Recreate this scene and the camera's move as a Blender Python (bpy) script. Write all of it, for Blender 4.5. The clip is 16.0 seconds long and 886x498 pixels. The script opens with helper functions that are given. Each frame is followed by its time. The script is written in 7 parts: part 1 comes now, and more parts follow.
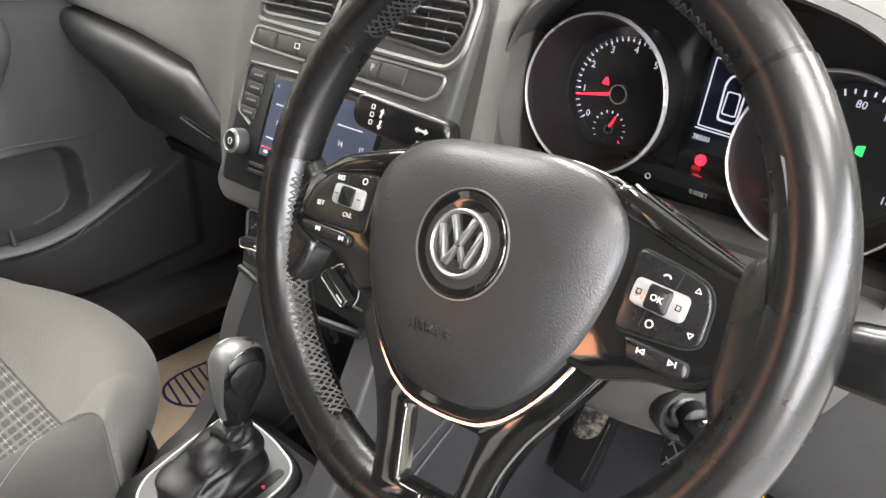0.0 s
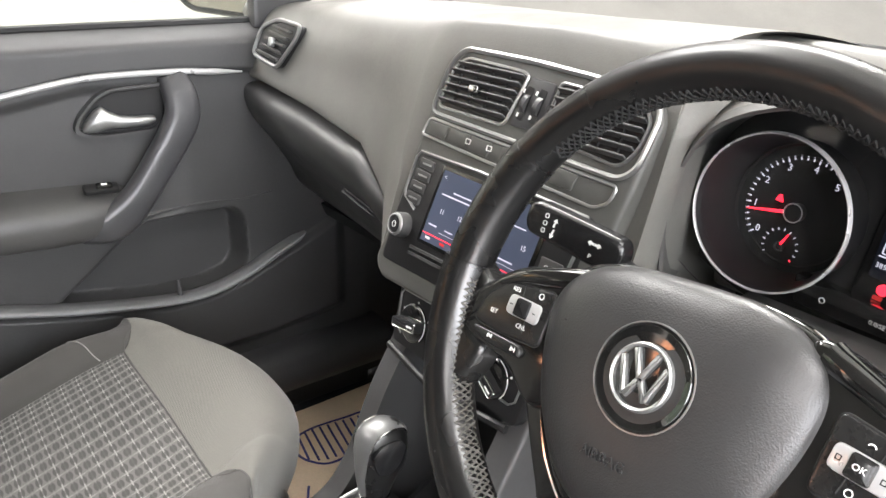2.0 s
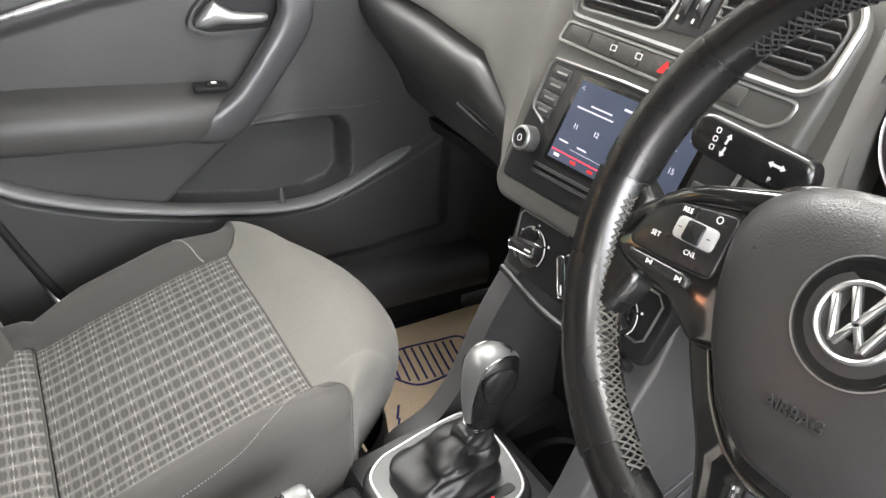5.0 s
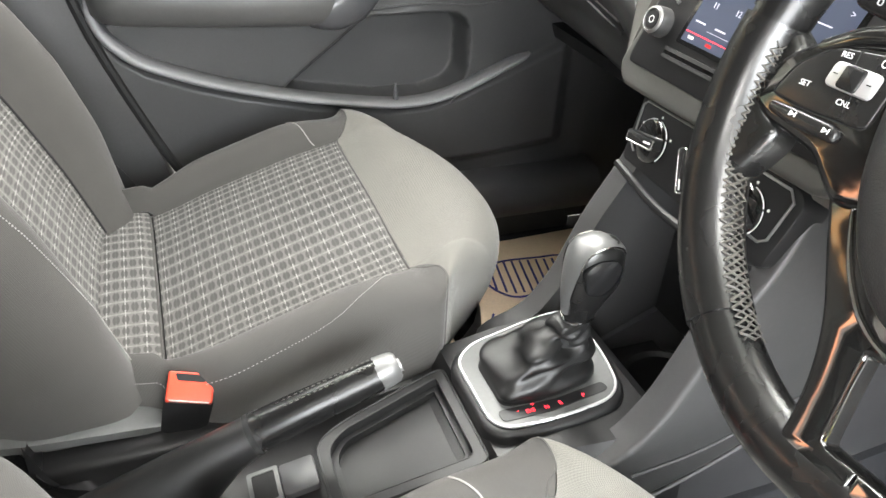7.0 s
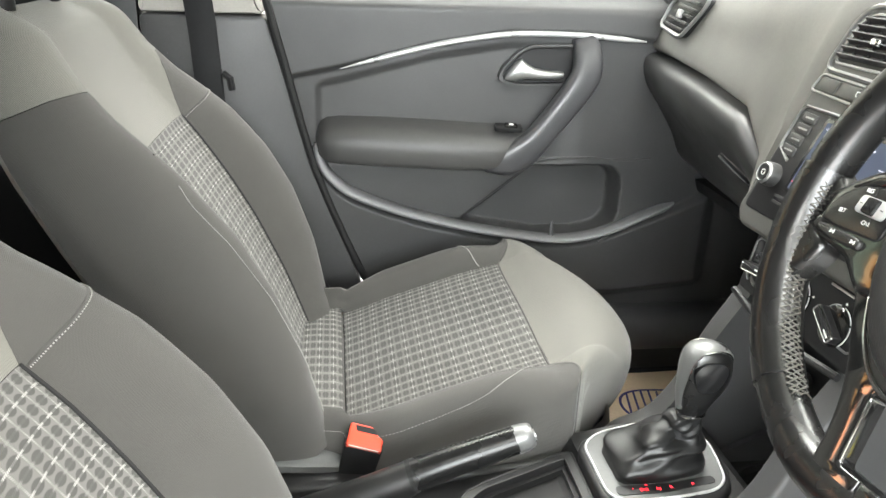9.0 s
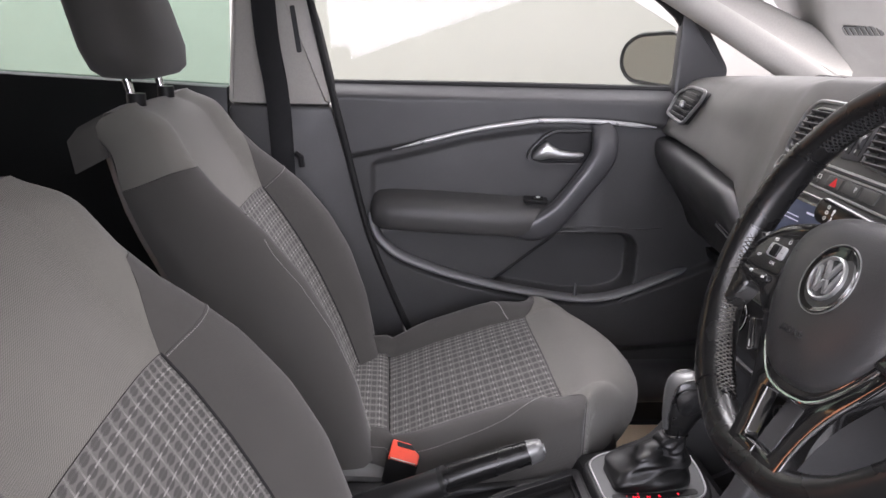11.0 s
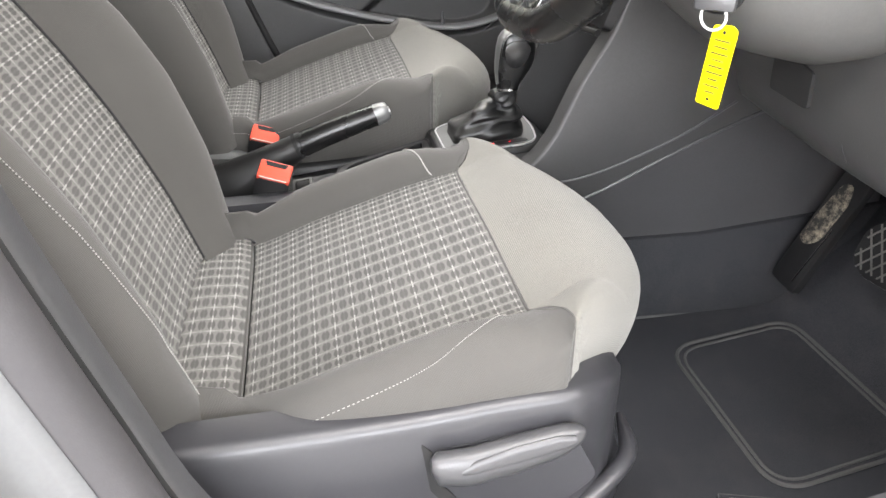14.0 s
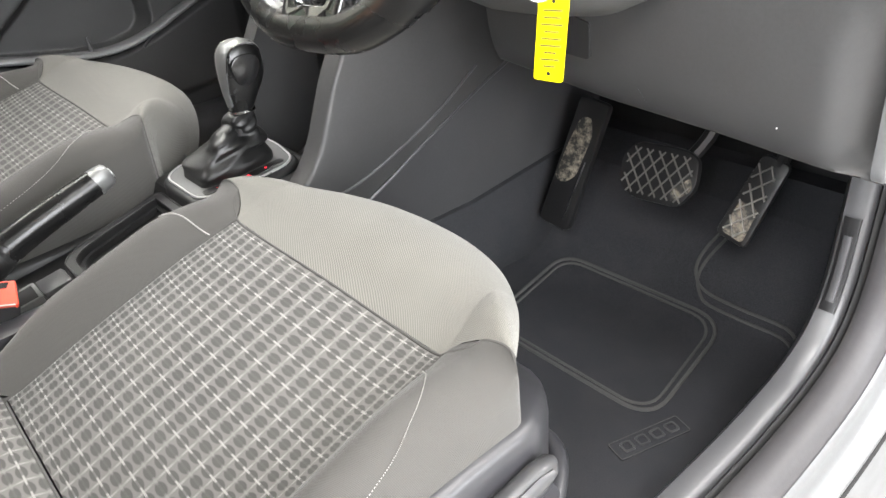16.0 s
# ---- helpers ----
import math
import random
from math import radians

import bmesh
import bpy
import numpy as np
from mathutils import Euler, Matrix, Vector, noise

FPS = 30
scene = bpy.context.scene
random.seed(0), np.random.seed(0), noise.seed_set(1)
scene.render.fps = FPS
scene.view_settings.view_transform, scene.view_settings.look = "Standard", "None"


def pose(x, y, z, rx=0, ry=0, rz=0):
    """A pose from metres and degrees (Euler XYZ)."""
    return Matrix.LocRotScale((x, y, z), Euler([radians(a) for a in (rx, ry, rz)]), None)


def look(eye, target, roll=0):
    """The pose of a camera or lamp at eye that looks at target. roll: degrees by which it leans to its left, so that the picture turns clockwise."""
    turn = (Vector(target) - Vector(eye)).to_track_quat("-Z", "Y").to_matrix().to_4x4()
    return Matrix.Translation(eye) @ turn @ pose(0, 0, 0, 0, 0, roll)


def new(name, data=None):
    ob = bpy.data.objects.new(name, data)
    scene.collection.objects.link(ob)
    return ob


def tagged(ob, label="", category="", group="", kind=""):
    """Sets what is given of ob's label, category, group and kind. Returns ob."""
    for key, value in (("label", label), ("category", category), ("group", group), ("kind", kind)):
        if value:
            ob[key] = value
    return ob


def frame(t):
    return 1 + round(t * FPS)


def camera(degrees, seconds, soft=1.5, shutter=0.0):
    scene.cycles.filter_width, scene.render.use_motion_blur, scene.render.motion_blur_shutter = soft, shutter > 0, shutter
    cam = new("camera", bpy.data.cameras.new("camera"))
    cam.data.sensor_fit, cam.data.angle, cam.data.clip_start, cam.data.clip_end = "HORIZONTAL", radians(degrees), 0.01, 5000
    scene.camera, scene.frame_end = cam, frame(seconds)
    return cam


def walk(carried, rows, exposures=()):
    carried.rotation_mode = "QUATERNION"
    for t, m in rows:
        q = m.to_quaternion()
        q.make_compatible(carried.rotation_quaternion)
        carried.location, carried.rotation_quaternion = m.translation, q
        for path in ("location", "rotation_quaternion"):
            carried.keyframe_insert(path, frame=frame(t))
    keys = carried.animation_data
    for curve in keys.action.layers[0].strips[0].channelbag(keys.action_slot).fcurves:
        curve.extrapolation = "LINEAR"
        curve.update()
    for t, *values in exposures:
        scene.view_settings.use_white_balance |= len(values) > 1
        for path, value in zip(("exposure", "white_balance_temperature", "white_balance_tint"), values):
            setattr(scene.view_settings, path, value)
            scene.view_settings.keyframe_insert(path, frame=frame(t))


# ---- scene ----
cam = camera(61.1, 16.0)
PATH = [
    (0, (0.595, 0.028, 1.119), (-0.599, 1.349, 0.209), 0.6),
    (0.5, (0.581, 0.023, 1.141), (-0.653, 1.336, 0.274), 1.1),
    (1, (0.573, 0.015, 1.155), (-0.729, 1.291, 0.334), 1.3),
    (1.5, (0.571, 0.006, 1.16), (-0.812, 1.218, 0.375), 1.4),
    (2, (0.566, 0.003, 1.155), (-0.89, 1.137, 0.384), 1.5),
    (2.5, (0.562, 0.006, 1.159), (-0.941, 1.066, 0.374), 1.5),
    (3, (0.526, 0.002, 1.151), (-1.001, 1.004, 0.337), 1.5),
    (3.5, (0.493, -0.004, 1.136), (-1.035, 0.963, 0.281), 1.5),
    (5.8, (0.506, 0.0, 1.101), (-0.997, 0.855, 0.097), 3.5),
    (6, (0.506, -0.002, 1.095), (-0.999, 0.828, 0.073), 3.6),
    (6.5, (0.505, -0.007, 1.07), (-1.018, 0.733, 0.006), 3.6),
    (7, (0.512, -0.003, 1.049), (-1.041, 0.632, -0.039), 3.6),
    (7.5, (0.538, -0.003, 1.037), (-1.069, 0.524, -0.032), 3.3),
    (8, (0.555, -0.006, 1.035), (-1.117, 0.394, 0.014), 2.9),
    (8.5, (0.617, -0.033, 1.049), (-1.146, 0.295, 0.164), 2.8),
    (9, (0.701, -0.051, 1.086), (-1.133, 0.224, 0.337), 2.2),
    (9.5, (0.769, -0.067, 1.114), (-1.109, 0.178, 0.469), 1.8),
    (9.7, (0.795, -0.067, 1.126), (-1.094, 0.164, 0.511), 1.8),
    (11.8, (0.981, -0.037, 1.094), (-0.934, 0.085, 0.53), 1.9),
    (12, (1.003, -0.035, 1.073), (-0.905, 0.1, 0.488), 2.2),
    (12.5, (1.039, -0.002, 1.026), (-0.84, 0.156, 0.361), 2.3),
    (13, (1.061, 0.022, 0.992), (-0.779, 0.225, 0.235), 2.3),
    (13.5, (1.08, 0.034, 0.96), (-0.711, 0.285, 0.105), 1.5),
    (14, (1.09, 0.049, 0.919), (-0.642, 0.373, -0.025), 0.7),
    (14.5, (1.085, 0.05, 0.895), (-0.582, 0.502, -0.114), -0.2),
    (15, (1.067, 0.042, 0.885), (-0.518, 0.675, -0.158), -1.3),
    (15.5, (0.994, -0.027, 0.898), (-0.484, 0.832, -0.14), -3.1),
    (16, (0.905, -0.057, 0.921), (-0.436, 1.027, -0.094), -4.7),
]
walk(cam, [(t, look(eye, target, roll)) for t, eye, target, roll in PATH], [(0, 1.15, 6500, 14), (3.6, 1.14, 6500, 14), (6.0, 1.50, 6500, 12), (8.0, 1.67, 6500, 9), (9.6, 1.31, 6500, 7), (10.6, 0.65, 6300, 14), (11.6, -0.05, 6200, 33), (12.1, 0.12, 6200, 33), (12.5, 0.86, 6400, 28), (13.0, 1.12, 6500, 21), (14.0, 1.13, 6500, 14), (15.0, 1.01, 6500, 13), (16, 1.15, 6500, 12)])

# ---- light ----
world = bpy.data.worlds.new("world")
scene.world = world
world.use_nodes = True
world.node_tree.nodes["Background"].inputs[0].default_value = (0.9, 0.95, 1.0, 1)
world.node_tree.nodes["Background"].inputs[1].default_value = 0.25


def area_lamp(name, place, target, sx, sy, watts, colour):
    data = bpy.data.lights.new(name, "AREA")
    data.shape, data.size, data.size_y, data.energy, data.color = "RECTANGLE", sx, sy, watts, colour
    ob = new(name, data)
    ob.matrix_world = look(place, target)
    return tagged(ob, "added unseen white fill panel under the ceiling", "lamp", "ceiling lights")


# rows of added fill panels under the ceiling, out of view, placed by need
for lx, ly, watts in ((-3.0, 1.9, 48), (-3.0, -0.5, 48), (-0.9, 2.6, 66), (2.0, 0.4, 38), (2.2, -2.4, 60), (-2.4, -2.4, 100), (2.4, 3.0, 60), (-1.65, 0.65, 62)):
    area_lamp("ceiling_fill", (lx, ly, 3.13), (lx, ly + 0.001, 0), 1.3, 1.3, 1.35 * watts, (1.0, 0.985, 0.96))


# added lamps in place of daylight, beside the driver's side and behind; the walls are solid
for name, place, target, sx, sy, watts in (("daylight_fill", (3.95, 0.2, 1.45), (0, 0.4, 0.9), 6.0, 2.2, 400), ("daylight_fill", (0.6, -4.4, 1.8), (0.2, 0, 0.9), 4.0, 2.0, 310)):
    data = bpy.data.lights.new(name, "AREA")
    data.shape, data.size, data.size_y, data.energy, data.color = "RECTANGLE", sx, sy, watts, (0.93, 0.97, 1.0)
    ob = new(name, data)
    ob.matrix_world = look(place, target)
    tagged(ob, "added lamp in place of daylight, before a windowless wall", "window light")

# unseen orange lamp in the hall's rear corner, added for the reflections in glossy trim
data = bpy.data.lights.new("orange_glow", "AREA")
data.shape, data.size, data.size_y, data.energy, data.color = "RECTANGLE", 1.7, 0.75, 20, (1.0, 0.34, 0.12)
ob = new("orange_glow", data)
ob.matrix_world = look((-3.2, -4.0, 1.9), (0.2, 0.2, 0.95))
tagged(ob, "unseen warm orange lamp in the hall's corner", "lamp")

# ---- tools ----
def part(name, bm, material, parent, label="", smooth=40):
    """One mesh object made of a bmesh, under a thing or a part."""
    me = bpy.data.meshes.new(name)
    bm.normal_update()
    bm.to_mesh(me)
    bm.free()
    me.materials.append(material)
    if smooth:
        me.shade_smooth()
        me.set_sharp_from_angle(angle=radians(smooth))
    ob = new(name, me)
    if parent:
        ob.parent = parent
        ob.matrix_parent_inverse = base_of(parent).inverted()
    if label:
        ob["label"] = label
    return ob


def base_of(ob):
    """The world matrix of a thing (only the top-level empties are off the origin)."""
    return ob.matrix_basis.copy() if ob.parent is None else Matrix.Identity(4)


def thing(name, place, label, category, group="", kind=""):
    ob = new(name)
    ob.empty_display_size = 0.05
    ob.location = place
    return tagged(ob, label, category, group, kind)


def fresh():
    return bmesh.new()


def fixed(bm):
    bmesh.ops.recalc_face_normals(bm, faces=bm.faces[:])
    return bm


def plane_at(origin, right, up):
    """A local system: x to the right, y up in the face, z out of it."""
    r, u = Vector(right).normalized(), Vector(up).normalized()
    n = r.cross(u).normalized()
    u = n.cross(r)
    m = Matrix((r, u, n)).transposed().to_4x4()
    m.translation = Vector(origin)
    return m


def sheet(f, nu, nv, bm=None, uv=None, wrap=False):
    """A grid of quads over f(u, v), u and v from 0 to 1; uv(u, v) in metres."""
    bm = bm or fresh()
    layer = bm.loops.layers.uv.verify() if uv else None
    rows = [[bm.verts.new(f(i / nu, j / nv)) for j in range(nv + 1)] for i in range(nu if wrap else nu + 1)]
    for i in range(nu):
        for j in range(nv):
            a, b = rows[i], rows[(i + 1) % len(rows)]
            try:
                face = bm.faces.new((a[j], b[j], b[j + 1], a[j + 1]))
            except ValueError:
                continue
            if uv:
                for loop, (p, q) in zip(face.loops, ((i, j), (i + 1, j), (i + 1, j + 1), (i, j + 1))):
                    loop[layer].uv = uv(p / nu, q / nv)
    return bm


def thicken(bm, depth):
    """Gives an open sheet a back and rims."""
    bm.normal_update()
    bmesh.ops.solidify(bm, geom=bm.faces[:], thickness=depth)
    return bm


def smooth_line(pts, n, closed=False):
    """n points along a Catmull-Rom curve through pts."""
    pts = [Vector(p) for p in pts]
    k = len(pts)
    spans = k if closed else k - 1
    out = []
    for s in range(n if closed else n + 1):
        t = s / n * spans
        i = min(int(t), spans - 1)
        w = t - i
        if closed:
            a, b, c, d = (pts[(i + o) % k] for o in (-1, 0, 1, 2))
        else:
            b, c = pts[i], pts[i + 1]
            a = pts[i - 1] if i else b + (b - c)
            d = pts[i + 2] if i + 2 < k else c + (c - b)
        out.append(0.5 * ((2 * b) + (c - a) * w + (2 * a - 5 * b + 4 * c - d) * w * w + (3 * b - a - 3 * c + d) * w ** 3))
    return out


def tube(path, radius, n=10, bm=None, closed=False, flat=1.0, up=(0, 0, 1)):
    """A tube along a line; radius a number or a function of 0 to 1; flat squeezes it along up."""
    bm = bm or fresh()
    path = [Vector(p) for p in path]
    k = len(path)
    rings = []
    side = None
    for i, p in enumerate(path):
        a, b = (path[i - 1], path[(i + 1) % k]) if closed else (path[max(i - 1, 0)], path[min(i + 1, k - 1)])
        way = (b - a).normalized()
        if side is None:
            side = way.cross(Vector(up))
            if side.length < 1e-3:
                side = way.cross(Vector((1, 0, 0)))
        side = (side - way * side.dot(way)).normalized()
        top = side.cross(way)
        r = radius(i / max(k - 1, 1)) if callable(radius) else radius
        rings.append([bm.verts.new(p + side * r * math.cos(g) + top * r * flat * math.sin(g)) for g in (2 * math.pi * j / n for j in range(n))])
    for i in range(k if closed else k - 1):
        a, b = rings[i], rings[(i + 1) % k]
        for j in range(n):
            bm.faces.new((a[j], a[(j + 1) % n], b[(j + 1) % n], b[j]))
    if not closed:
        bm.faces.new(rings[0][::-1])
        bm.faces.new(rings[-1])
    return bm


def rounded(pts, r, n=5):
    """A 2D outline with its corners rounded; r one number or one for each corner."""
    out = []
    k = len(pts)
    for i, p in enumerate(pts):
        p, a, b = Vector(p), Vector(pts[i - 1]), Vector(pts[(i + 1) % k])
        rr = r[i] if isinstance(r, (list, tuple)) else r
        da, db = (a - p), (b - p)
        cut = min(rr, da.length * 0.48, db.length * 0.48)
        if cut < 1e-5:
            out.append(p)
            continue
        s, e = p + da.normalized() * cut, p + db.normalized() * cut
        for j in range(n + 1):
            t = j / n
            out.append(s * (1 - t) ** 2 + p * 2 * t * (1 - t) + e * t * t)
    return out


def rect(x0, y0, x1, y1, r=0.0, n=5):
    return rounded([(x0, y0), (x1, y0), (x1, y1), (x0, y1)], r, n)


def slab(outline, m, h0, h1, bevel=0.0, bm=None, seg=2):
    """A plate: a 2D outline in the system m, from height h0 to h1 along its z, its upper rim rounded."""
    bm = bm or fresh()
    pts = [Vector((p[0], p[1])) for p in outline]
    area = sum(a.x * b.y - b.x * a.y for a, b in zip(pts, pts[1:] + pts[:1]))
    if area < 0:
        pts.reverse()
    k = len(pts)

    def inset(d):
        res = []
        for i, p in enumerate(pts):
            a, b = (p - pts[i - 1]), (pts[(i + 1) % k] - p)
            if a.length < 1e-7 or b.length < 1e-7:
                res.append(p)
                continue
            na, nb = Vector((-a.y, a.x)).normalized(), Vector((-b.y, b.x)).normalized()
            q = (na + nb)
            q = q.normalized() / max(0.4, math.sqrt(max(0.0, (1 + na.dot(nb)) / 2))) if q.length > 1e-4 else na
            res.append(p + q * d)
        return res

    levels = [(h0, 0.0), (h1 - bevel, 0.0)]
    if bevel:
        levels += [(h1 - bevel + bevel * math.sin(g), bevel * (1 - math.cos(g))) for g in (math.pi / 2 * j / seg for j in range(1, seg + 1))]
    rings = [[bm.verts.new(m @ Vector((p.x, p.y, h))) for p in inset(d)] for h, d in levels]
    for a, b in zip(rings, rings[1:]):
        for i in range(k):
            bm.faces.new((a[i], a[(i + 1) % k], b[(i + 1) % k], b[i]))
    bm.faces.new(rings[-1])
    bm.faces.new(rings[0][::-1])
    return bm


def ring_plate(outer, inner, m, h0, h1, bm=None):
    """A frame between two outlines with the same count of points."""
    bm = bm or fresh()
    k = len(outer)
    loops = [[bm.verts.new(m @ Vector((p[0], p[1], h))) for p in o] for o, h in ((outer, h0), (outer, h1), (inner, h1), (inner, h0))]
    for s in range(4):
        a, b = loops[s], loops[(s + 1) % 4]
        for i in range(k):
            bm.faces.new((a[i], a[(i + 1) % k], b[(i + 1) % k], b[i]))
    return fixed(bm)


def bead(outline, m, h, r, n=6, bm=None):
    """A thin raised trim line that runs round an outline."""
    return tube([m @ Vector((p[0], p[1], h)) for p in outline], r, n, bm, closed=True)


def block(centre, size, r=0.004, m=None, bm=None, seg=2):
    """A box with rounded edges."""
    own = fresh()
    bmesh.ops.create_cube(own, size=1)
    for v in own.verts:
        v.co = Vector((v.co.x * size[0], v.co.y * size[1], v.co.z * size[2]))
    if r:
        bmesh.ops.bevel(own, geom=own.edges[:], offset=min(r, min(size) * 0.45), segments=seg, profile=0.5, affect="EDGES")
    t = (m or Matrix.Identity(4)) @ Matrix.Translation(centre)
    for v in own.verts:
        v.co = t @ v.co
    if bm is None:
        return own
    me = bpy.data.meshes.new("tmp")
    own.to_mesh(me)
    own.free()
    bm.from_mesh(me)
    bpy.data.meshes.remove(me)
    return bm


def lathe(profile, m, n=28, bm=None):
    """A turned body: profile of (radius, height) round the z of m."""
    bm = bm or fresh()
    rings = []
    for r, h in profile:
        if r < 1e-6:
            rings.append([bm.verts.new(m @ Vector((0, 0, h)))])
        else:
            rings.append([bm.verts.new(m @ Vector((r * math.cos(g), r * math.sin(g), h))) for g in (2 * math.pi * j / n for j in range(n))])
    for a, b in zip(rings, rings[1:]):
        for j in range(n):
            q = [a[j % len(a)], a[(j + 1) % len(a)], b[(j + 1) % len(b)], b[j % len(b)]]
            q = [v for i, v in enumerate(q) if v not in q[:i]]
            if len(q) > 2:
                bm.faces.new(q)
    return fixed(bm)


def circle(cx, cy, r, n=32, a0=0.0):
    return [Vector((cx + r * math.cos(a0 + 2 * math.pi * i / n), cy + r * math.sin(a0 + 2 * math.pi * i / n))) for i in range(n)]


def loft(rings, bm=None, caps=True, closed=True):
    bm = bm or fresh()
    vs = [[bm.verts.new(p) for p in ring] for ring in rings]
    n = len(vs[0])
    for a, b in zip(vs, vs[1:]):
        for j in range(n if closed else n - 1):
            bm.faces.new((a[j], a[(j + 1) % n], b[(j + 1) % n], b[j]))
    if caps and closed:
        bm.faces.new(vs[0][::-1])
        bm.faces.new(vs[-1])
    return fixed(bm)


def letters(body, m, size, material, parent, name="lettering", label=""):
    """Raised writing, centred on the origin of m."""
    cu = bpy.data.curves.new("letters", "FONT")
    cu.body, cu.size, cu.align_x, cu.align_y, cu.extrude = body, size, "CENTER", "CENTER", 0.00012
    cu.resolution_u = 2
    tmp = new("tmp", cu)
    me = bpy.data.meshes.new_from_object(tmp.evaluated_get(bpy.context.evaluated_depsgraph_get()))
    bpy.data.objects.remove(tmp)
    me.transform(m)
    me.materials.clear()
    me.materials.append(material)
    me.name = name
    ob = new(name, me)
    ob.parent = parent
    ob.matrix_parent_inverse = base_of(parent).inverted()
    if label:
        ob["label"] = label
    return ob


def at(m, x, y, z=0.0, turn=0.0):
    """The system m moved within itself."""
    return m @ Matrix.Translation((x, y, z)) @ Matrix.Rotation(radians(turn), 4, "Z")


def mix(a, b, t):
    return a + (b - a) * t


def ease(t):
    t = min(1.0, max(0.0, t))
    return t * t * (3 - 2 * t)


def table(x, pairs):
    """Smooth interpolation in a short table of (x, y)."""
    if x <= pairs[0][0]:
        return pairs[0][1]
    for (a, p), (b, q) in zip(pairs, pairs[1:]):
        if x <= b:
            return mix(p, q, (x - a) / (b - a))
    return pairs[-1][1]

# ---- materials ----
class Nodes:
    def __init__(self, name):
        self.mat = bpy.data.materials.new(name)
        self.mat.use_nodes = True
        self.tree = self.mat.node_tree
        self.bsdf = self.tree.nodes["Principled BSDF"]

    def node(self, kind, **values):
        n = self.tree.nodes.new(kind)
        for key, v in values.items():
            n.inputs[key.replace("_", " ")].default_value = v
        return n

    def link(self, a, b):
        self.tree.links.new(a, b)

    def math(self, op, a, b=0.0, clamp=False):
        n = self.tree.nodes.new("ShaderNodeMath")
        n.operation, n.use_clamp = op, clamp
        for s, v in zip(n.inputs, (a, b)):
            if isinstance(v, (int, float)):
                s.default_value = v
            else:
                self.link(v, s)
        return n.outputs[0]

    def coords(self, which="Object"):
        return self.tree.nodes.new("ShaderNodeTexCoord").outputs[which]

    def noise(self, scale, detail=3.0, rough=0.55, vec=None):
        n = self.node("ShaderNodeTexNoise", Scale=scale, Detail=detail, Roughness=rough)
        self.link(vec or self.coords(), n.inputs["Vector"])
        return n.outputs["Fac"]

    def cells(self, scale, vec=None):
        n = self.tree.nodes.new("ShaderNodeTexVoronoi")
        n.inputs["Scale"].default_value = scale
        n.feature = "SMOOTH_F1"
        self.link(vec or self.coords(), n.inputs["Vector"])
        return n.outputs["Distance"]

    def blend(self, fac, a, b):
        n = self.tree.nodes.new("ShaderNodeMix")
        n.data_type = "RGBA"
        if isinstance(fac, (int, float)):
            n.inputs[0].default_value = fac
        else:
            self.link(fac, n.inputs[0])
        for s, v in zip((n.inputs[6], n.inputs[7]), (a, b)):
            if isinstance(v, tuple):
                s.default_value = (*v, 1)
            else:
                self.link(v, s)
        return n.outputs[2]

    def span(self, v, lo, hi, to_lo, to_hi):
        n = self.tree.nodes.new("ShaderNodeMapRange")
        self.link(v, n.inputs[0])
        for s, x in zip(list(n.inputs)[1:5], (lo, hi, to_lo, to_hi)):
            s.default_value = x
        return n.outputs[0]

    def bump(self, height, strength, distance):
        n = self.tree.nodes.new("ShaderNodeBump")
        n.inputs["Strength"].default_value, n.inputs["Distance"].default_value = strength, distance
        self.link(height, n.inputs["Height"])
        self.link(n.outputs[0], self.bsdf.inputs["Normal"])


def moulded(name, colour, rough=0.5, grain=900.0, relief=0.25, metal=0.0, wear=0.12, coat=0.0, depth=0.0003, shine=0.4):
    """Moulded plastic, leather, rubber or paint: fine grain, cloudy wear in colour and gloss."""
    m = Nodes(name)
    b = m.bsdf
    big = m.noise(7.0, 4.0)
    fine = m.noise(260.0, 2.0)
    dark = tuple(c * (1 - wear) for c in colour)
    light = tuple(min(1.0, c * (1 + wear)) for c in colour)
    col = m.blend(m.span(big, 0.3, 0.7, 0, 1), dark, light)
    col = m.blend(m.math("MULTIPLY", m.span(fine, 0.35, 0.7, 0, 1), 0.35), col, tuple(c * 0.8 for c in colour))
    m.link(col, b.inputs["Base Color"])
    m.link(m.span(m.noise(16.0, 4.0), 0.25, 0.75, max(0.02, rough - 0.07), min(1.0, rough + 0.09)), b.inputs["Roughness"])
    b.inputs["Metallic"].default_value = metal
    b.inputs["Coat Weight"].default_value = coat
    b.inputs["Specular IOR Level"].default_value = shine
    b.inputs["Coat Roughness"].default_value = 0.06
    if relief:
        m.bump(m.cells(grain), relief, depth)
    return m.mat


def glowing(name, colour, strength):
    m = Nodes(name)
    m.bsdf.inputs["Base Color"].default_value = (*(c * 0.3 for c in colour), 1)
    m.bsdf.inputs["Emission Color"].default_value = (*colour, 1)
    m.bsdf.inputs["Emission Strength"].default_value = strength
    return m.mat


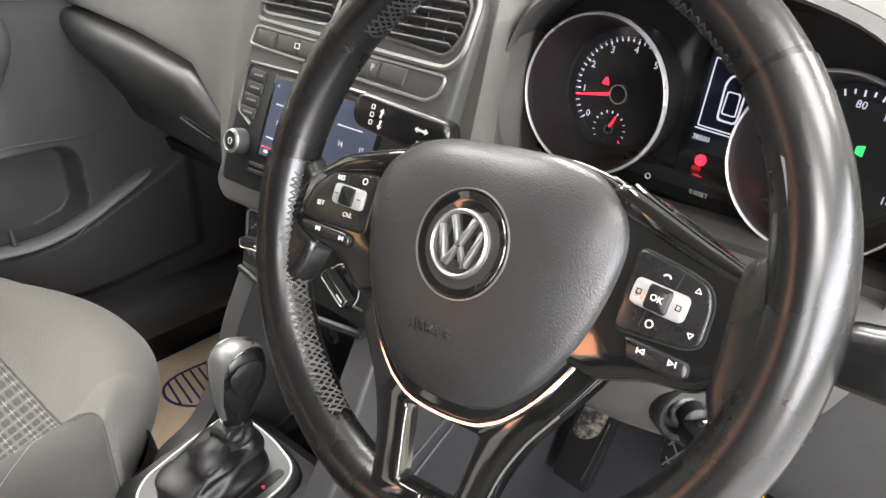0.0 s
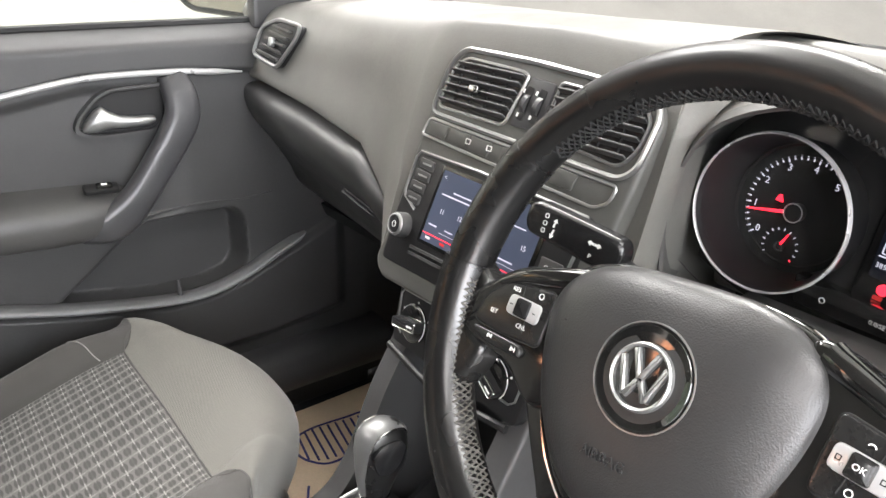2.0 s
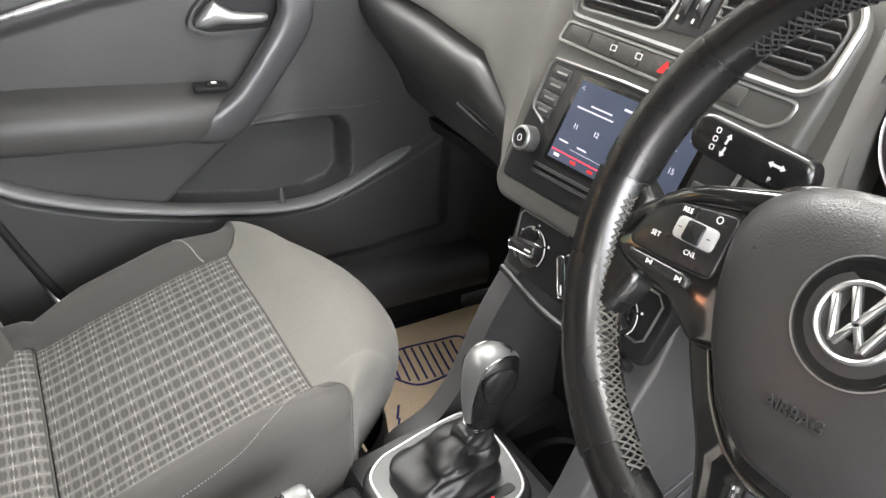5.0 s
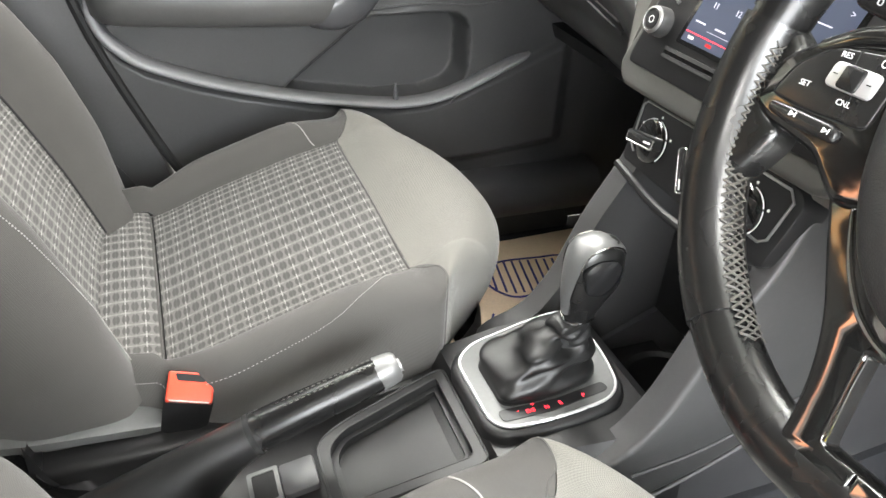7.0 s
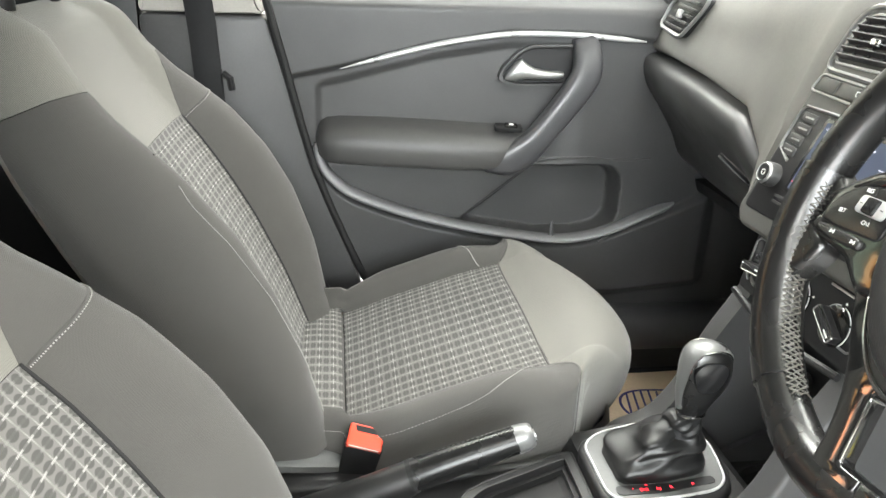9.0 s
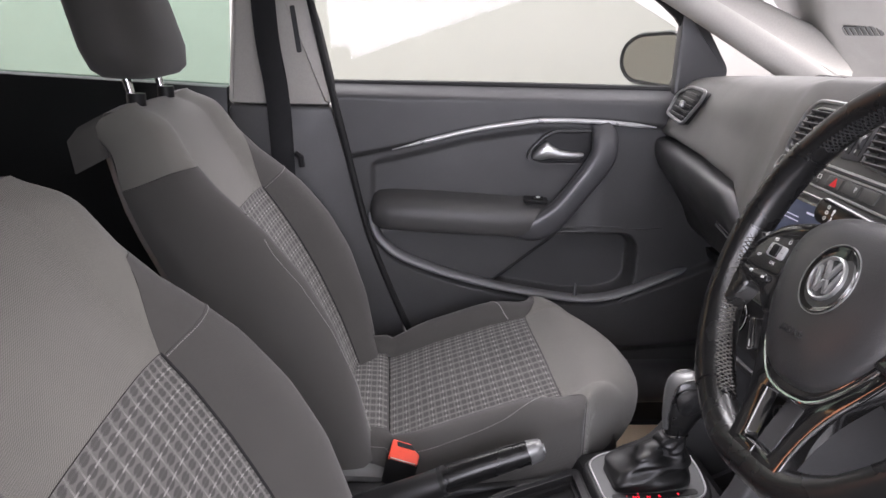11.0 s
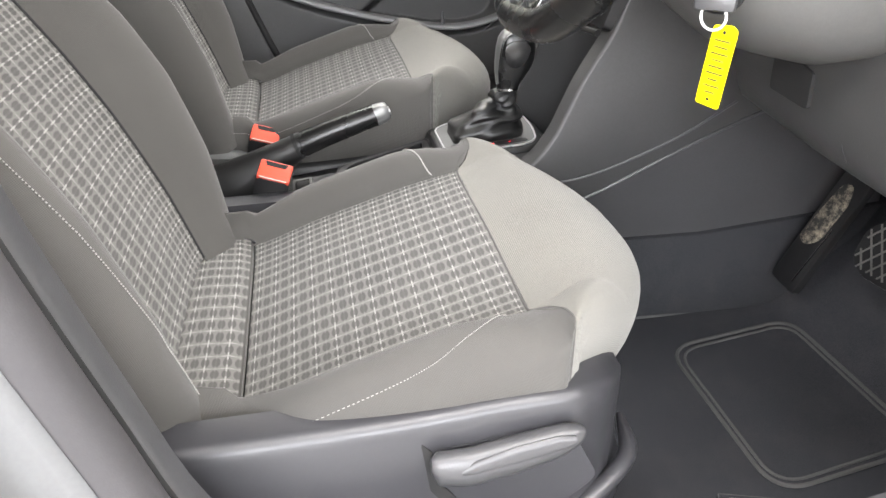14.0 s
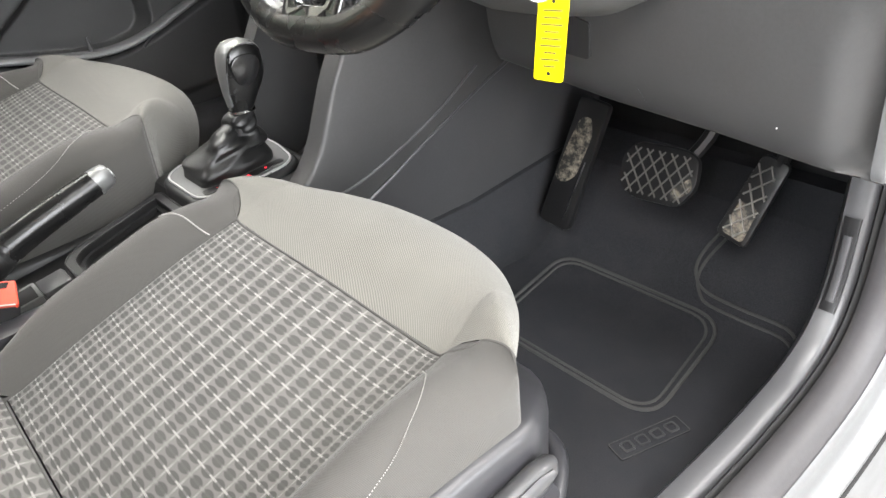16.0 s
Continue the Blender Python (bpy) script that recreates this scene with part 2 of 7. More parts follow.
def cloth(name, colour, thread, rough=0.9, slant=0.0, contrast=0.35, warm=(1, 1, 1)):
    """Woven upholstery: threads by the surface's own metres, pilling and stains."""
    m = Nodes(name)
    uv = m.coords("UV")
    sep = m.tree.nodes.new("ShaderNodeSeparateXYZ")
    m.link(uv, sep.inputs[0])
    u, v = sep.outputs[0], sep.outputs[1]
    along = m.math("ADD", v, m.math("MULTIPLY", u, slant))
    rib = m.math("SINE", m.math("MULTIPLY", along, 2 * math.pi / thread))
    cross = m.math("SINE", m.math("MULTIPLY", u, 2 * math.pi / (thread * 0.8)))
    weave = m.math("ADD", m.math("MULTIPLY", rib, 0.35), m.math("MULTIPLY", cross, 0.15))
    weave = m.math("ADD", weave, 0.5)
    hi = tuple(min(1, c * (1 + contrast)) for c in colour)
    lo = tuple(c * (1 - contrast) for c in colour)
    col = m.blend(weave, lo, hi)
    worn = m.span(m.noise(9.0, 5.0, 0.6), 0.3, 0.75, 0.0, 0.45)
    col = m.blend(worn, col, tuple(c * 1.25 * w for c, w in zip(colour, warm)))
    m.link(col, m.bsdf.inputs["Base Color"])
    m.bsdf.inputs["Roughness"].default_value = rough
    m.bsdf.inputs["Specular IOR Level"].default_value = 0.15
    m.bsdf.inputs["Sheen Weight"].default_value = 0.15
    m.bsdf.inputs["Sheen Roughness"].default_value = 0.5
    m.bump(m.math("ADD", weave, m.noise(14.0, 3.0)), 0.35, 0.0006)
    return m.mat


def check_cloth(name):
    """Dark grey cloth with a grid of broken pale lines."""
    m = Nodes(name)
    uv = m.coords("UV")
    sep = m.tree.nodes.new("ShaderNodeSeparateXYZ")
    m.link(uv, sep.inputs[0])
    u = m.math("ADD", sep.outputs[0], m.math("MULTIPLY", m.math("SUBTRACT", m.noise(60.0), 0.5), 0.0007))
    v = m.math("ADD", sep.outputs[1], m.math("MULTIPLY", m.math("SUBTRACT", m.noise(55.0), 0.5), 0.0007))
    pu, pv = 0.0162, 0.0226

    def wave(x, pitch, shift=0.0):
        return m.math("FRACT", m.math("ADD", m.math("DIVIDE", x, pitch), 50 + shift))

    def near(f, half, soft):
        d = m.math("ABSOLUTE", m.math("SUBTRACT", f, 0.5))
        return m.span(d, half, half + soft, 1.0, 0.0)

    thread_u = m.span(m.math("SINE", m.math("MULTIPLY", m.math("ADD", u, m.math("MULTIPLY", v, 0.5)), 2 * math.pi / 0.0016)), -1, 1, 0.45, 1.0)
    thread_v = m.span(m.math("SINE", m.math("MULTIPLY", m.math("SUBTRACT", v, m.math("MULTIPLY", u, 0.5)), 2 * math.pi / 0.0016)), -1, 1, 0.45, 1.0)
    # bright broken lines across the seat, thin ones along it, round dark dots between
    dash = m.span(near(wave(u, pu, 0.5), 0.24, 0.08), 0, 1, 0.22, 1.0)
    across = m.math("MAXIMUM", m.math("MULTIPLY", near(wave(v, pv), 0.030, 0.020), dash), m.math("MULTIPLY", near(wave(v, pv, 0.5), 0.030, 0.03), m.span(near(wave(u, pu, 0.5), 0.14, 0.12), 0, 1, 0.05, 0.30)))
    along = m.math("MULTIPLY", near(wave(u, pu, 0.5), 0.035, 0.035), m.span(near(wave(v, pv), 0.20, 0.16), 0, 1, 0.25, 0.55))
    lines = m.math("MAXIMUM", m.math("MULTIPLY", across, thread_u), m.math("MULTIPLY", along, thread_v))
    du, dv = m.math("SUBTRACT", wave(u, pu), 0.5), m.math("SUBTRACT", wave(v, pv / 2, 0.5), 0.5)
    round_ = m.math("SQRT", m.math("ADD", m.math("MULTIPLY", du, du), m.math("MULTIPLY", dv, dv)))
    cell = m.span(round_, 0.35, 0.44, 1.0, 0.0)
    base = m.blend(cell, (0.118, 0.115, 0.108), (0.056, 0.055, 0.052))
    base = m.blend(m.span(thread_u, 0.45, 1.0, 0.0, 0.04), base, (0.11, 0.108, 0.10))
    col = m.blend(lines, base, (0.30, 0.295, 0.28))
    col = m.blend(m.span(m.noise(8.0, 4.0), 0.35, 0.8, 0.0, 0.10), col, (0.22, 0.215, 0.20))
    m.link(col, m.bsdf.inputs["Base Color"])
    m.bsdf.inputs["Roughness"].default_value = 0.92
    m.bsdf.inputs["Specular IOR Level"].default_value = 0.15
    m.bsdf.inputs["Sheen Weight"].default_value = 0.10
    m.bump(m.math("ADD", lines, m.noise(900.0, 2.0)), 0.35, 0.0005)
    return m.mat


def pile(name, colour, relief=0.6):
    m = Nodes(name)
    f = m.noise(900.0, 2.0, 0.7)
    col = m.blend(m.span(f, 0.3, 0.75, 0, 1), tuple(c * 0.5 for c in colour), tuple(c * 1.6 for c in colour))
    col = m.blend(m.span(m.noise(11.0, 5.0, 0.65), 0.45, 0.8, 0, 0.25), col, tuple(c * 2.0 * w for c, w in zip(colour, (1.05, 1.0, 0.92))))
    m.link(col, m.bsdf.inputs["Base Color"])
    m.bsdf.inputs["Roughness"].default_value = 1.0
    m.bsdf.inputs["Specular IOR Level"].default_value = 0.1
    m.bump(f, relief, 0.0012)
    return m.mat


def worn_metal(name):
    """Black plate rubbed through to sandy bare metal in patches."""
    m = Nodes(name)
    patch = m.span(m.noise(75.0, 5.0, 0.75), 0.44, 0.68, 0.0, 1.0)
    m.link(m.blend(patch, (0.022, 0.022, 0.021), (0.34, 0.30, 0.235)), m.bsdf.inputs["Base Color"])
    m.bsdf.inputs["Roughness"].default_value = 0.55
    m.bsdf.inputs["Metallic"].default_value = 0.2
    m.bump(patch, 0.4, 0.0006)
    return m.mat


def clear(name, tint=(1, 1, 1)):
    """Thin window glass."""
    m = Nodes(name)
    t = m.tree
    see, gloss, both = t.nodes.new("ShaderNodeBsdfTransparent"), t.nodes.new("ShaderNodeBsdfGlossy"), t.nodes.new("ShaderNodeMixShader")
    see.inputs[0].default_value = (*tint, 1)
    gloss.inputs["Roughness"].default_value = 0.02
    fres = t.nodes.new("ShaderNodeFresnel")
    fres.inputs[0].default_value = 1.3
    m.link(fres.outputs[0], both.inputs[0])
    m.link(see.outputs[0], both.inputs[1])
    m.link(gloss.outputs[0], both.inputs[2])
    m.link(both.outputs[0], t.nodes["Material Output"].inputs[0])
    return m.mat


PAD = moulded("soft_dash_plastic", (0.115, 0.113, 0.103), 0.46, 700, 0.35)
DASH = moulded("dark_dash_plastic", (0.042, 0.042, 0.042), 0.42, 800, 0.35)
DOORP = moulded("door_plastic", (0.046, 0.046, 0.046), 0.42, 800, 0.4)
DOORT = moulded("door_top_plastic", (0.058, 0.057, 0.055), 0.44, 800, 0.4)
HOODM = moulded("hood_plastic", (0.062, 0.061, 0.058), 0.5, 800, 0.35)
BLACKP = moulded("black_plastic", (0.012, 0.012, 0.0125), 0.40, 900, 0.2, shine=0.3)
CONS = moulded("console_plastic", (0.016, 0.016, 0.0165), 0.40, 800, 0.35, shine=0.35)
TRIMG = moulded("grey_trim_plastic", (0.046, 0.046, 0.048), 0.33, 900, 0.3, shine=0.5)
GLOSS = moulded("piano_black", (0.006, 0.006, 0.006), 0.07, 900, 0.0, coat=1.0)
LEATHER = moulded("black_leather", (0.006, 0.006, 0.006), 0.27, 1500, 0.18, depth=0.0002, shine=0.6)
LEATHERG = moulded("soft_gaiter_leather", (0.008, 0.008, 0.008), 0.38, 900, 0.3, shine=0.42)
LEATHERR = moulded("grained_black_leather", (0.007, 0.007, 0.007), 0.25, 1200, 0.18, depth=0.0002)
PADLEA = moulded("airbag_cover_plastic", (0.022, 0.022, 0.022), 0.36, 1000, 0.42, depth=0.0004, shine=0.5)
GLOSSP = moulded("polished_black_plastic", (0.010, 0.010, 0.0105), 0.20, 900, 0.05, shine=0.6)
TIPM = moulded("dull_satin_silver", (0.18, 0.182, 0.18), 0.38, 900, 0.05, metal=0.6, wear=0.08)
STITCH = moulded("worn_stitching", (0.052, 0.049, 0.043), 0.55, 900, 0.0, wear=0.4)
THREAD = moulded("pale_thread", (0.27, 0.265, 0.25), 0.8, 900, 0.0)
CHROME = moulded("bright_chrome", (0.75, 0.75, 0.75), 0.09, 900, 0.0, metal=1.0, wear=0.04)
SATIN = moulded("satin_silver", (0.36, 0.365, 0.36), 0.34, 900, 0.05, metal=0.85, wear=0.05)
STEEL = moulded("worn_steel", (0.35, 0.34, 0.32), 0.38, 300, 0.4, metal=0.9, wear=0.35)
KEYPL = moulded("black_key_plastic", (0.012, 0.012, 0.012), 0.22, 900, 0.05)
SEALG = moulded("grey_door_seal_rubber", (0.052, 0.050, 0.052), 0.48, 700, 0.25, shine=0.3)
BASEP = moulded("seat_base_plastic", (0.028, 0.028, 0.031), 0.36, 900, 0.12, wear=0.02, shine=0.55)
# grey trim lightened so that the colour itself gives the edge highlight
LIPM = moulded("highlight_grey_plastic", (0.17, 0.17, 0.172), 0.42, 900, 0.0, wear=0.03, shine=0.6)
STACKM = moulded("satin_stack_plastic", (0.066, 0.066, 0.061), 0.40, 800, 0.3)
# dash plastic made darker: the glove box's shade is in the colour
GLOVEM = moulded("shade_darkened_plastic", (0.030, 0.030, 0.029), 0.40, 800, 0.35)
RINGM = moulded("dial_ring_silver", (0.48, 0.48, 0.48), 0.30, 900, 0.0, metal=0.5, wear=0.03)
PLATEM = moulded("satin_selector_silver", (0.10, 0.102, 0.10), 0.42, 900, 0.05, metal=0.15, wear=0.05)
WORN = worn_metal("sandy_worn_metal")
RUBBER = moulded("black_rubber", (0.014, 0.014, 0.014), 0.6, 500, 0.3, shine=0.25)
PAINT = moulded("silver_body_paint", (0.125, 0.127, 0.129), 0.45, 900, 0.0, metal=0.3, coat=0.12, wear=0.03)
CREAM = moulded("pale_pillar_trim", (0.40, 0.385, 0.35), 0.6, 700, 0.25, wear=0.05)
RED = moulded("red_plastic", (0.62, 0.060, 0.028), 0.4, 900, 0.1, wear=0.08)
SEAMDARK = moulded("dark_seam", (0.012, 0.012, 0.012), 0.9, 900, 0.0)
WHITEINK = moulded("white_print", (0.72, 0.72, 0.70), 0.5, 900, 0.0, wear=0.03)
REDINK = moulded("red_print", (0.70, 0.02, 0.02), 0.4, 900, 0.0)
BLUEINK = moulded("blue_print", (0.035, 0.03, 0.16), 0.6, 900, 0.0)
YELLOW = moulded("yellow_tag_plastic", (0.86, 0.74, 0.0), 0.35, 900, 0.0, wear=0.05)
INK = moulded("dark_ink", (0.10, 0.085, 0.02), 0.6, 900, 0.0)
SCREEN = moulded("screen_glass", (0.010, 0.012, 0.020), 0.10, 900, 0.0)
MIRROR = moulded("mirror_silver", (0.40, 0.39, 0.36), 0.02, 900, 0.0, metal=1.0, wear=0.0)
GLOWR = glowing("red_dial_light", (1.0, 0.02, 0.04), 1.6)
GLOWW = glowing("white_dial_light", (0.85, 0.85, 1.0), 0.40)
GLOWG = glowing("green_dial_light", (0.02, 0.9, 0.15), 0.8)
GLOWB = glowing("screen_blue_light", (0.10, 0.13, 0.22), 0.10)
CHECK = check_cloth("checked_seat_cloth")
SIDEC = cloth("dark_seat_cloth", (0.058, 0.056, 0.052), 0.0011, contrast=0.2)
RIBC = cloth("ribbed_grey_seat_cloth", (0.132, 0.128, 0.114), 0.0025, slant=0.80, contrast=0.46)
CARPET = pile("dark_carpet", (0.028, 0.029, 0.032))
MATC = pile("floor_mat_pile", (0.032, 0.033, 0.037))
MATEDGE = moulded("mat_binding", (0.062, 0.062, 0.062), 0.9, 500, 0.5)
WEB = moulded("belt_webbing", (0.016, 0.016, 0.017), 0.75, 450, 0.5, shine=0.2)
PAPER = moulded("kraft_paper", (0.76, 0.60, 0.43), 0.75, 60, 0.35, wear=0.06, depth=0.004)
WALL = moulded("hall_wall_paint", (0.34, 0.332, 0.305), 0.8, 50, 0.1, wear=0.02)
CEIL = moulded("hall_ceiling_paint", (0.78, 0.77, 0.74), 0.85, 50, 0.1, wear=0.02)
FLOORC = moulded("hall_floor_paint", (0.42, 0.42, 0.41), 0.35, 30, 0.2, wear=0.12)
ORANGE = moulded("orange_reflector", (0.60, 0.20, 0.05), 0.5, 60, 0.2, wear=0.08)
GLASS = clear("window_glass", (0.80, 0.82, 0.79))
CLUSTERG = clear("cluster_glass", (0.97, 0.97, 0.97))
PRIV = clear("dark_window_glass", (0.10, 0.115, 0.105))
TINT = clear("tinted_window_glass", (0.62, 0.72, 0.66))

# ---- hall ----
def setting(name, bm, material, label, smooth=40, category=""):
    return tagged(part(name, bm, material, None, label, smooth), kind="structure", category=category or name.split("_")[0])


setting("floor", block((0, 0, -0.05), (9.0, 9.0, 0.1), 0), FLOORC, "smooth grey painted hall floor under the car")
setting("ceiling", block((0, 0, 3.25), (9.0, 9.0, 0.1), 0), CEIL, "off-white painted hall ceiling over the car")
setting("wall_west", block((-4.05, 0, 1.6), (0.1, 9.0, 3.2), 0), WALL, "plain cream painted hall wall")
setting("wall_east", block((4.05, 0, 1.6), (0.1, 9.0, 3.2), 0), WALL, "plain cream painted hall wall behind the orange reflector")
setting("wall_north", block((0, 4.55, 1.6), (8.2, 0.1, 3.2), 0), WALL, "plain cream painted hall wall")
setting("wall_south", block((0, -4.55, 1.6), (8.2, 0.1, 3.2), 0), WALL, "plain cream painted hall wall")
# unseen orange board, added only to tint reflections in the car
setting("wall_panel", block((3.985, -3.1, 1.0), (0.03, 2.6, 0.9), 0.005), ORANGE, "added orange reflector board on the cream hall wall")

# ---- car shell ----
car = thing("body_shell", (0, -0.3, 0), "silver hatchback body shell with its driver's door open", "car", kind="structure")


SIDE = plane_at((0, 0, 0), (0, 1, 0), (0, 0, 1))        # x = y of the car, y = z, height = x

part("floor_pan", block((0, -0.25, 0.215), (1.40, 2.5, 0.04), 0), CARPET, car, "dark carpeted floor")
part("bulkhead", loft([[(x, 0.93, 0.22), (x, 0.985, 0.36), (x, 1.0, 0.62), (x, 1.02, 1.0), (x, 1.05, 1.0), (x, 1.04, 0.2)] for x in (-0.72, 0.72)]), BLACKP, car)
part("toe_board", loft([[(x, 0.84, 0.225), (x, 0.95, 0.42), (x, 0.99, 0.42), (x, 0.99, 0.22)] for x in (-0.70, 0.70)]), CARPET, car, "carpeted slope under the pedals")
part("roof", loft([[(x * w, y, z + dz) for x, dz in ((-1, 0), (-0.6, 0.02), (0, 0.03), (0.6, 0.02), (1, 0), (1, 0.035), (0.6, 0.06), (0, 0.07), (-0.6, 0.06), (-1, 0.035))]
                   for y, z, w in ((0.22, 1.36, 0.57), (-0.1, 1.40, 0.58), (-0.6, 1.41, 0.57), (-1.2, 1.38, 0.55), (-1.6, 1.30, 0.52))]), CREAM, car, "pale cloth headlining under the roof")
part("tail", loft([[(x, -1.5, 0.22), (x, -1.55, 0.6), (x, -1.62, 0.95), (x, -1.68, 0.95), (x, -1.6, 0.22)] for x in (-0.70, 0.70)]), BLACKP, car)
part("rear_bench", loft([[(x, -0.86, 0.24), (x, -0.82, 0.5), (x, -0.9, 0.52), (x, -1.22, 0.48), (x, -1.38, 0.92), (x, -1.46, 0.92), (x, -1.46, 0.24)] for x in (-0.62, 0.62)]), SIDEC, car, "dark cloth rear bench seat")

for side, s in (("left", -1), ("right", 1)):
    # front pillar with its cloth cover, and the small corner window
    low, high = Vector((s * 0.665, 0.80, 1.02)), Vector((s * 0.56, 0.16, 1.38))
    if side == "left":
        pts = smooth_line([low + Vector((0, 0.10, -0.02)), low + Vector((0.0, 0.02, 0.035)), (low + high) / 2 + Vector((0, 0, 0.03)), high], 12)
        part("front_pillar", tube(pts, 0.043, 12, flat=0.8), CREAM, car, "pale grey front pillar cover")
    # outer door frames above the windows
    part("roof_rail", tube(smooth_line([high, (s * 0.575, -0.3, 1.395), (s * 0.56, -1.2, 1.36), (s * 0.60, -1.60, 1.05)], 16), 0.035, 10), CREAM, car)

# pillar between the doors on the passenger's side
BPX = -0.645
pillar = [(-0.372, 0.30), (0.03, 0.30), (-0.02, 0.50), (-0.096, 0.694), (-0.150, 0.903), (-0.168, 0.965), (-0.372, 0.965)]
part("pillar_lower_trim", slab(rounded(pillar, 0.01), SIDE, BPX - 0.06, BPX, 0.006), DOORP, car, "dark grey lower pillar trim")
upper = [(-0.374, 0.967), (-0.168, 0.967), (-0.197, 1.111), (-0.255, 1.38), (-0.345, 1.38), (-0.362, 1.11)]
part("pillar_upper_trim", slab(rounded(upper, 0.012), SIDE, BPX - 0.06, BPX - 0.004, 0.010), CREAM, car, "pale grey upper pillar trim")
part("pillar_seal", tube(smooth_line([(BPX - 0.005, y, z) for y, z in ((0.035, 0.42), (-0.012, 0.5), (-0.09, 0.694), (-0.143, 0.903), (-0.163, 0.985), (-0.192, 1.111), (-0.25, 1.37))], 30), 0.0075, 8), RUBBER, car, "black rubber door seal")
part("pillar_slot", slab(rect(-0.005, -0.045, 0.005, 0.045, 0.004), at(SIDE, -0.235, 1.115, BPX - 0.004, 8), -0.001, 0.0006), BLACKP, car)

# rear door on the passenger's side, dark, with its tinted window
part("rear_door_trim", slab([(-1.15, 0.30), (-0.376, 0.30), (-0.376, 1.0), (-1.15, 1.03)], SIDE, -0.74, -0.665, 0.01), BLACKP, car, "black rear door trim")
pane = part("rear_window", slab([(-1.15, 1.03), (-0.376, 1.0), (-0.365, 1.36), (-1.0, 1.35)], SIDE, -0.700, -0.697), TINT, car, "green-tinted rear side window")
pane.visible_shadow = False

part("rear_side_window", slab([(-1.55, 1.055), (-0.40, 1.055), (-0.40, 1.37), (-1.3, 1.35)], SIDE, 0.60, 0.604), PRIV, car, "dark tinted rear side window")
part("rear_window", loft([[(x, -1.62, 0.94), (x, -1.45, 1.34), (x, -1.455, 1.345), (x, -1.625, 0.945)] for x in (-0.62, 0.62)]), PRIV, car, "dark tinted tailgate window")

# driver's side: rear quarter, door frame, seals and sill
edge = [(-0.215, 1.06), (-0.172, 0.90), (-0.145, 0.80), (-0.118, 0.70), (-0.088, 0.60), (-0.052, 0.49), (-0.005, 0.425), (0.08, 0.385), (0.25, 0.362), (0.45, 0.363), (0.54, 0.372), (0.605, 0.388), (0.646, 0.415), (0.667, 0.46), (0.673, 0.53), (0.676, 0.62), (0.69, 0.80), (0.72, 1.0)]
line3 = smooth_line([(0.0, y, z) for y, z in edge], 70)


def offset_line(d):
    """The door opening's outline moved out by d in its own plane."""
    out = []
    for i, p in enumerate(line3):
        a, b = line3[max(i - 1, 0)], line3[min(i + 1, len(line3) - 1)]
        w = (b - a).normalized()
        out.append(p + Vector((0, w.z, -w.y)) * d)
    return out


def jamb(profile, name, material, label, i0=0, i1=None):
    """A strip that follows the door opening: profile of (x, outward)."""
    lines = [offset_line(d)[i0:i1] for x, d in profile]
    rings = [[Vector((profile[k][0], p.y, p.z)) for k, p in enumerate(col)] for col in zip(*lines)]
    bm = loft(rings, caps=False, closed=False)
    bm.normal_update()
    return part(name, bm, material, car, label, 50)


turn = next(i for i, p in enumerate(line3) if p.z < 0.867)
jamb([(0.640, 0.040), (0.643, 0.012), (0.650, 0.0), (0.668, 0.0), (0.676, 0.006), (0.677, 0.02)], "sill_trim", TRIMG, "dark grey plastic sill trim", turn)
jamb([(0.640, 0.070), (0.656, 0.022), (0.6635, 0.008), (0.668, 0.0035), (0.6725, 0.005), (0.675, 0.020)], "pillar_edge_trim", CREAM, "pale grey edge of the upper pillar trim", 0, turn + 1)
jamb([(0.6765, 0.020), (0.677, 0.006), (0.680, 0.001), (0.684, 0.005), (0.685, 0.018)], "door_seal", RUBBER, "black rubber seal round the door opening")
jamb([(0.6853, 0.020), (0.686, 0.003), (0.694, -0.003), (0.712, -0.001), (0.721, 0.008), (0.724, 0.020)], "door_frame_seal", SEALG, "grey rubber lip of the door frame")
jamb([(0.7245, 0.018), (0.727, 0.020), (0.730, 0.026), (0.732, 0.040), (0.739, 0.046), (0.752, 0.050), (0.757, 0.062), (0.760, 0.24)], "door_frame", PAINT, "silver painted door frame")
part("sill_groove_seal", tube([Vector((0.752, p.y, p.z)) for p in offset_line(0.056)], 0.004, 6), RUBBER, car)
part("rear_quarter", slab([(-1.6, 0.16), (0.9, 0.16), (0.9, 0.25), (-0.15, 0.25), (-0.25, 0.4), (-0.33, 0.8), (-0.42, 1.06), (-1.6, 1.06)], SIDE, 0.64, 0.752, 0.02), PAINT, car, "silver painted rear side of the car")
part("pillar_inner_trim", slab(rounded([(-0.40, 0.30), (-0.03, 0.30), (-0.075, 0.44), (-0.135, 0.60), (-0.19, 0.80), (-0.215, 0.86), (-0.40, 0.86)], 0.01), SIDE, 0.612, 0.640, 0.008), DOORP, car, "dark grey lower pillar trim")
part("pillar_upper_trim", slab([(-0.40, 0.862), (-0.235, 0.862), (-0.270, 1.03), (-0.30, 1.38), (-0.40, 1.38)], SIDE, 0.585, 0.662, 0.008), CREAM, car, "pale grey upper pillar trim")
part("striker", ring_plate(rect(-0.016, -0.012, 0.016, 0.012, 0.006), rect(-0.008, -0.005, 0.008, 0.005, 0.003), at(plane_at((0.742, -0.165, 0.665), (0.3, -1, 0.0), (0, 0.3, 1)), 0, 0), 0, 0.012), STEEL, car, "steel door striker loop")

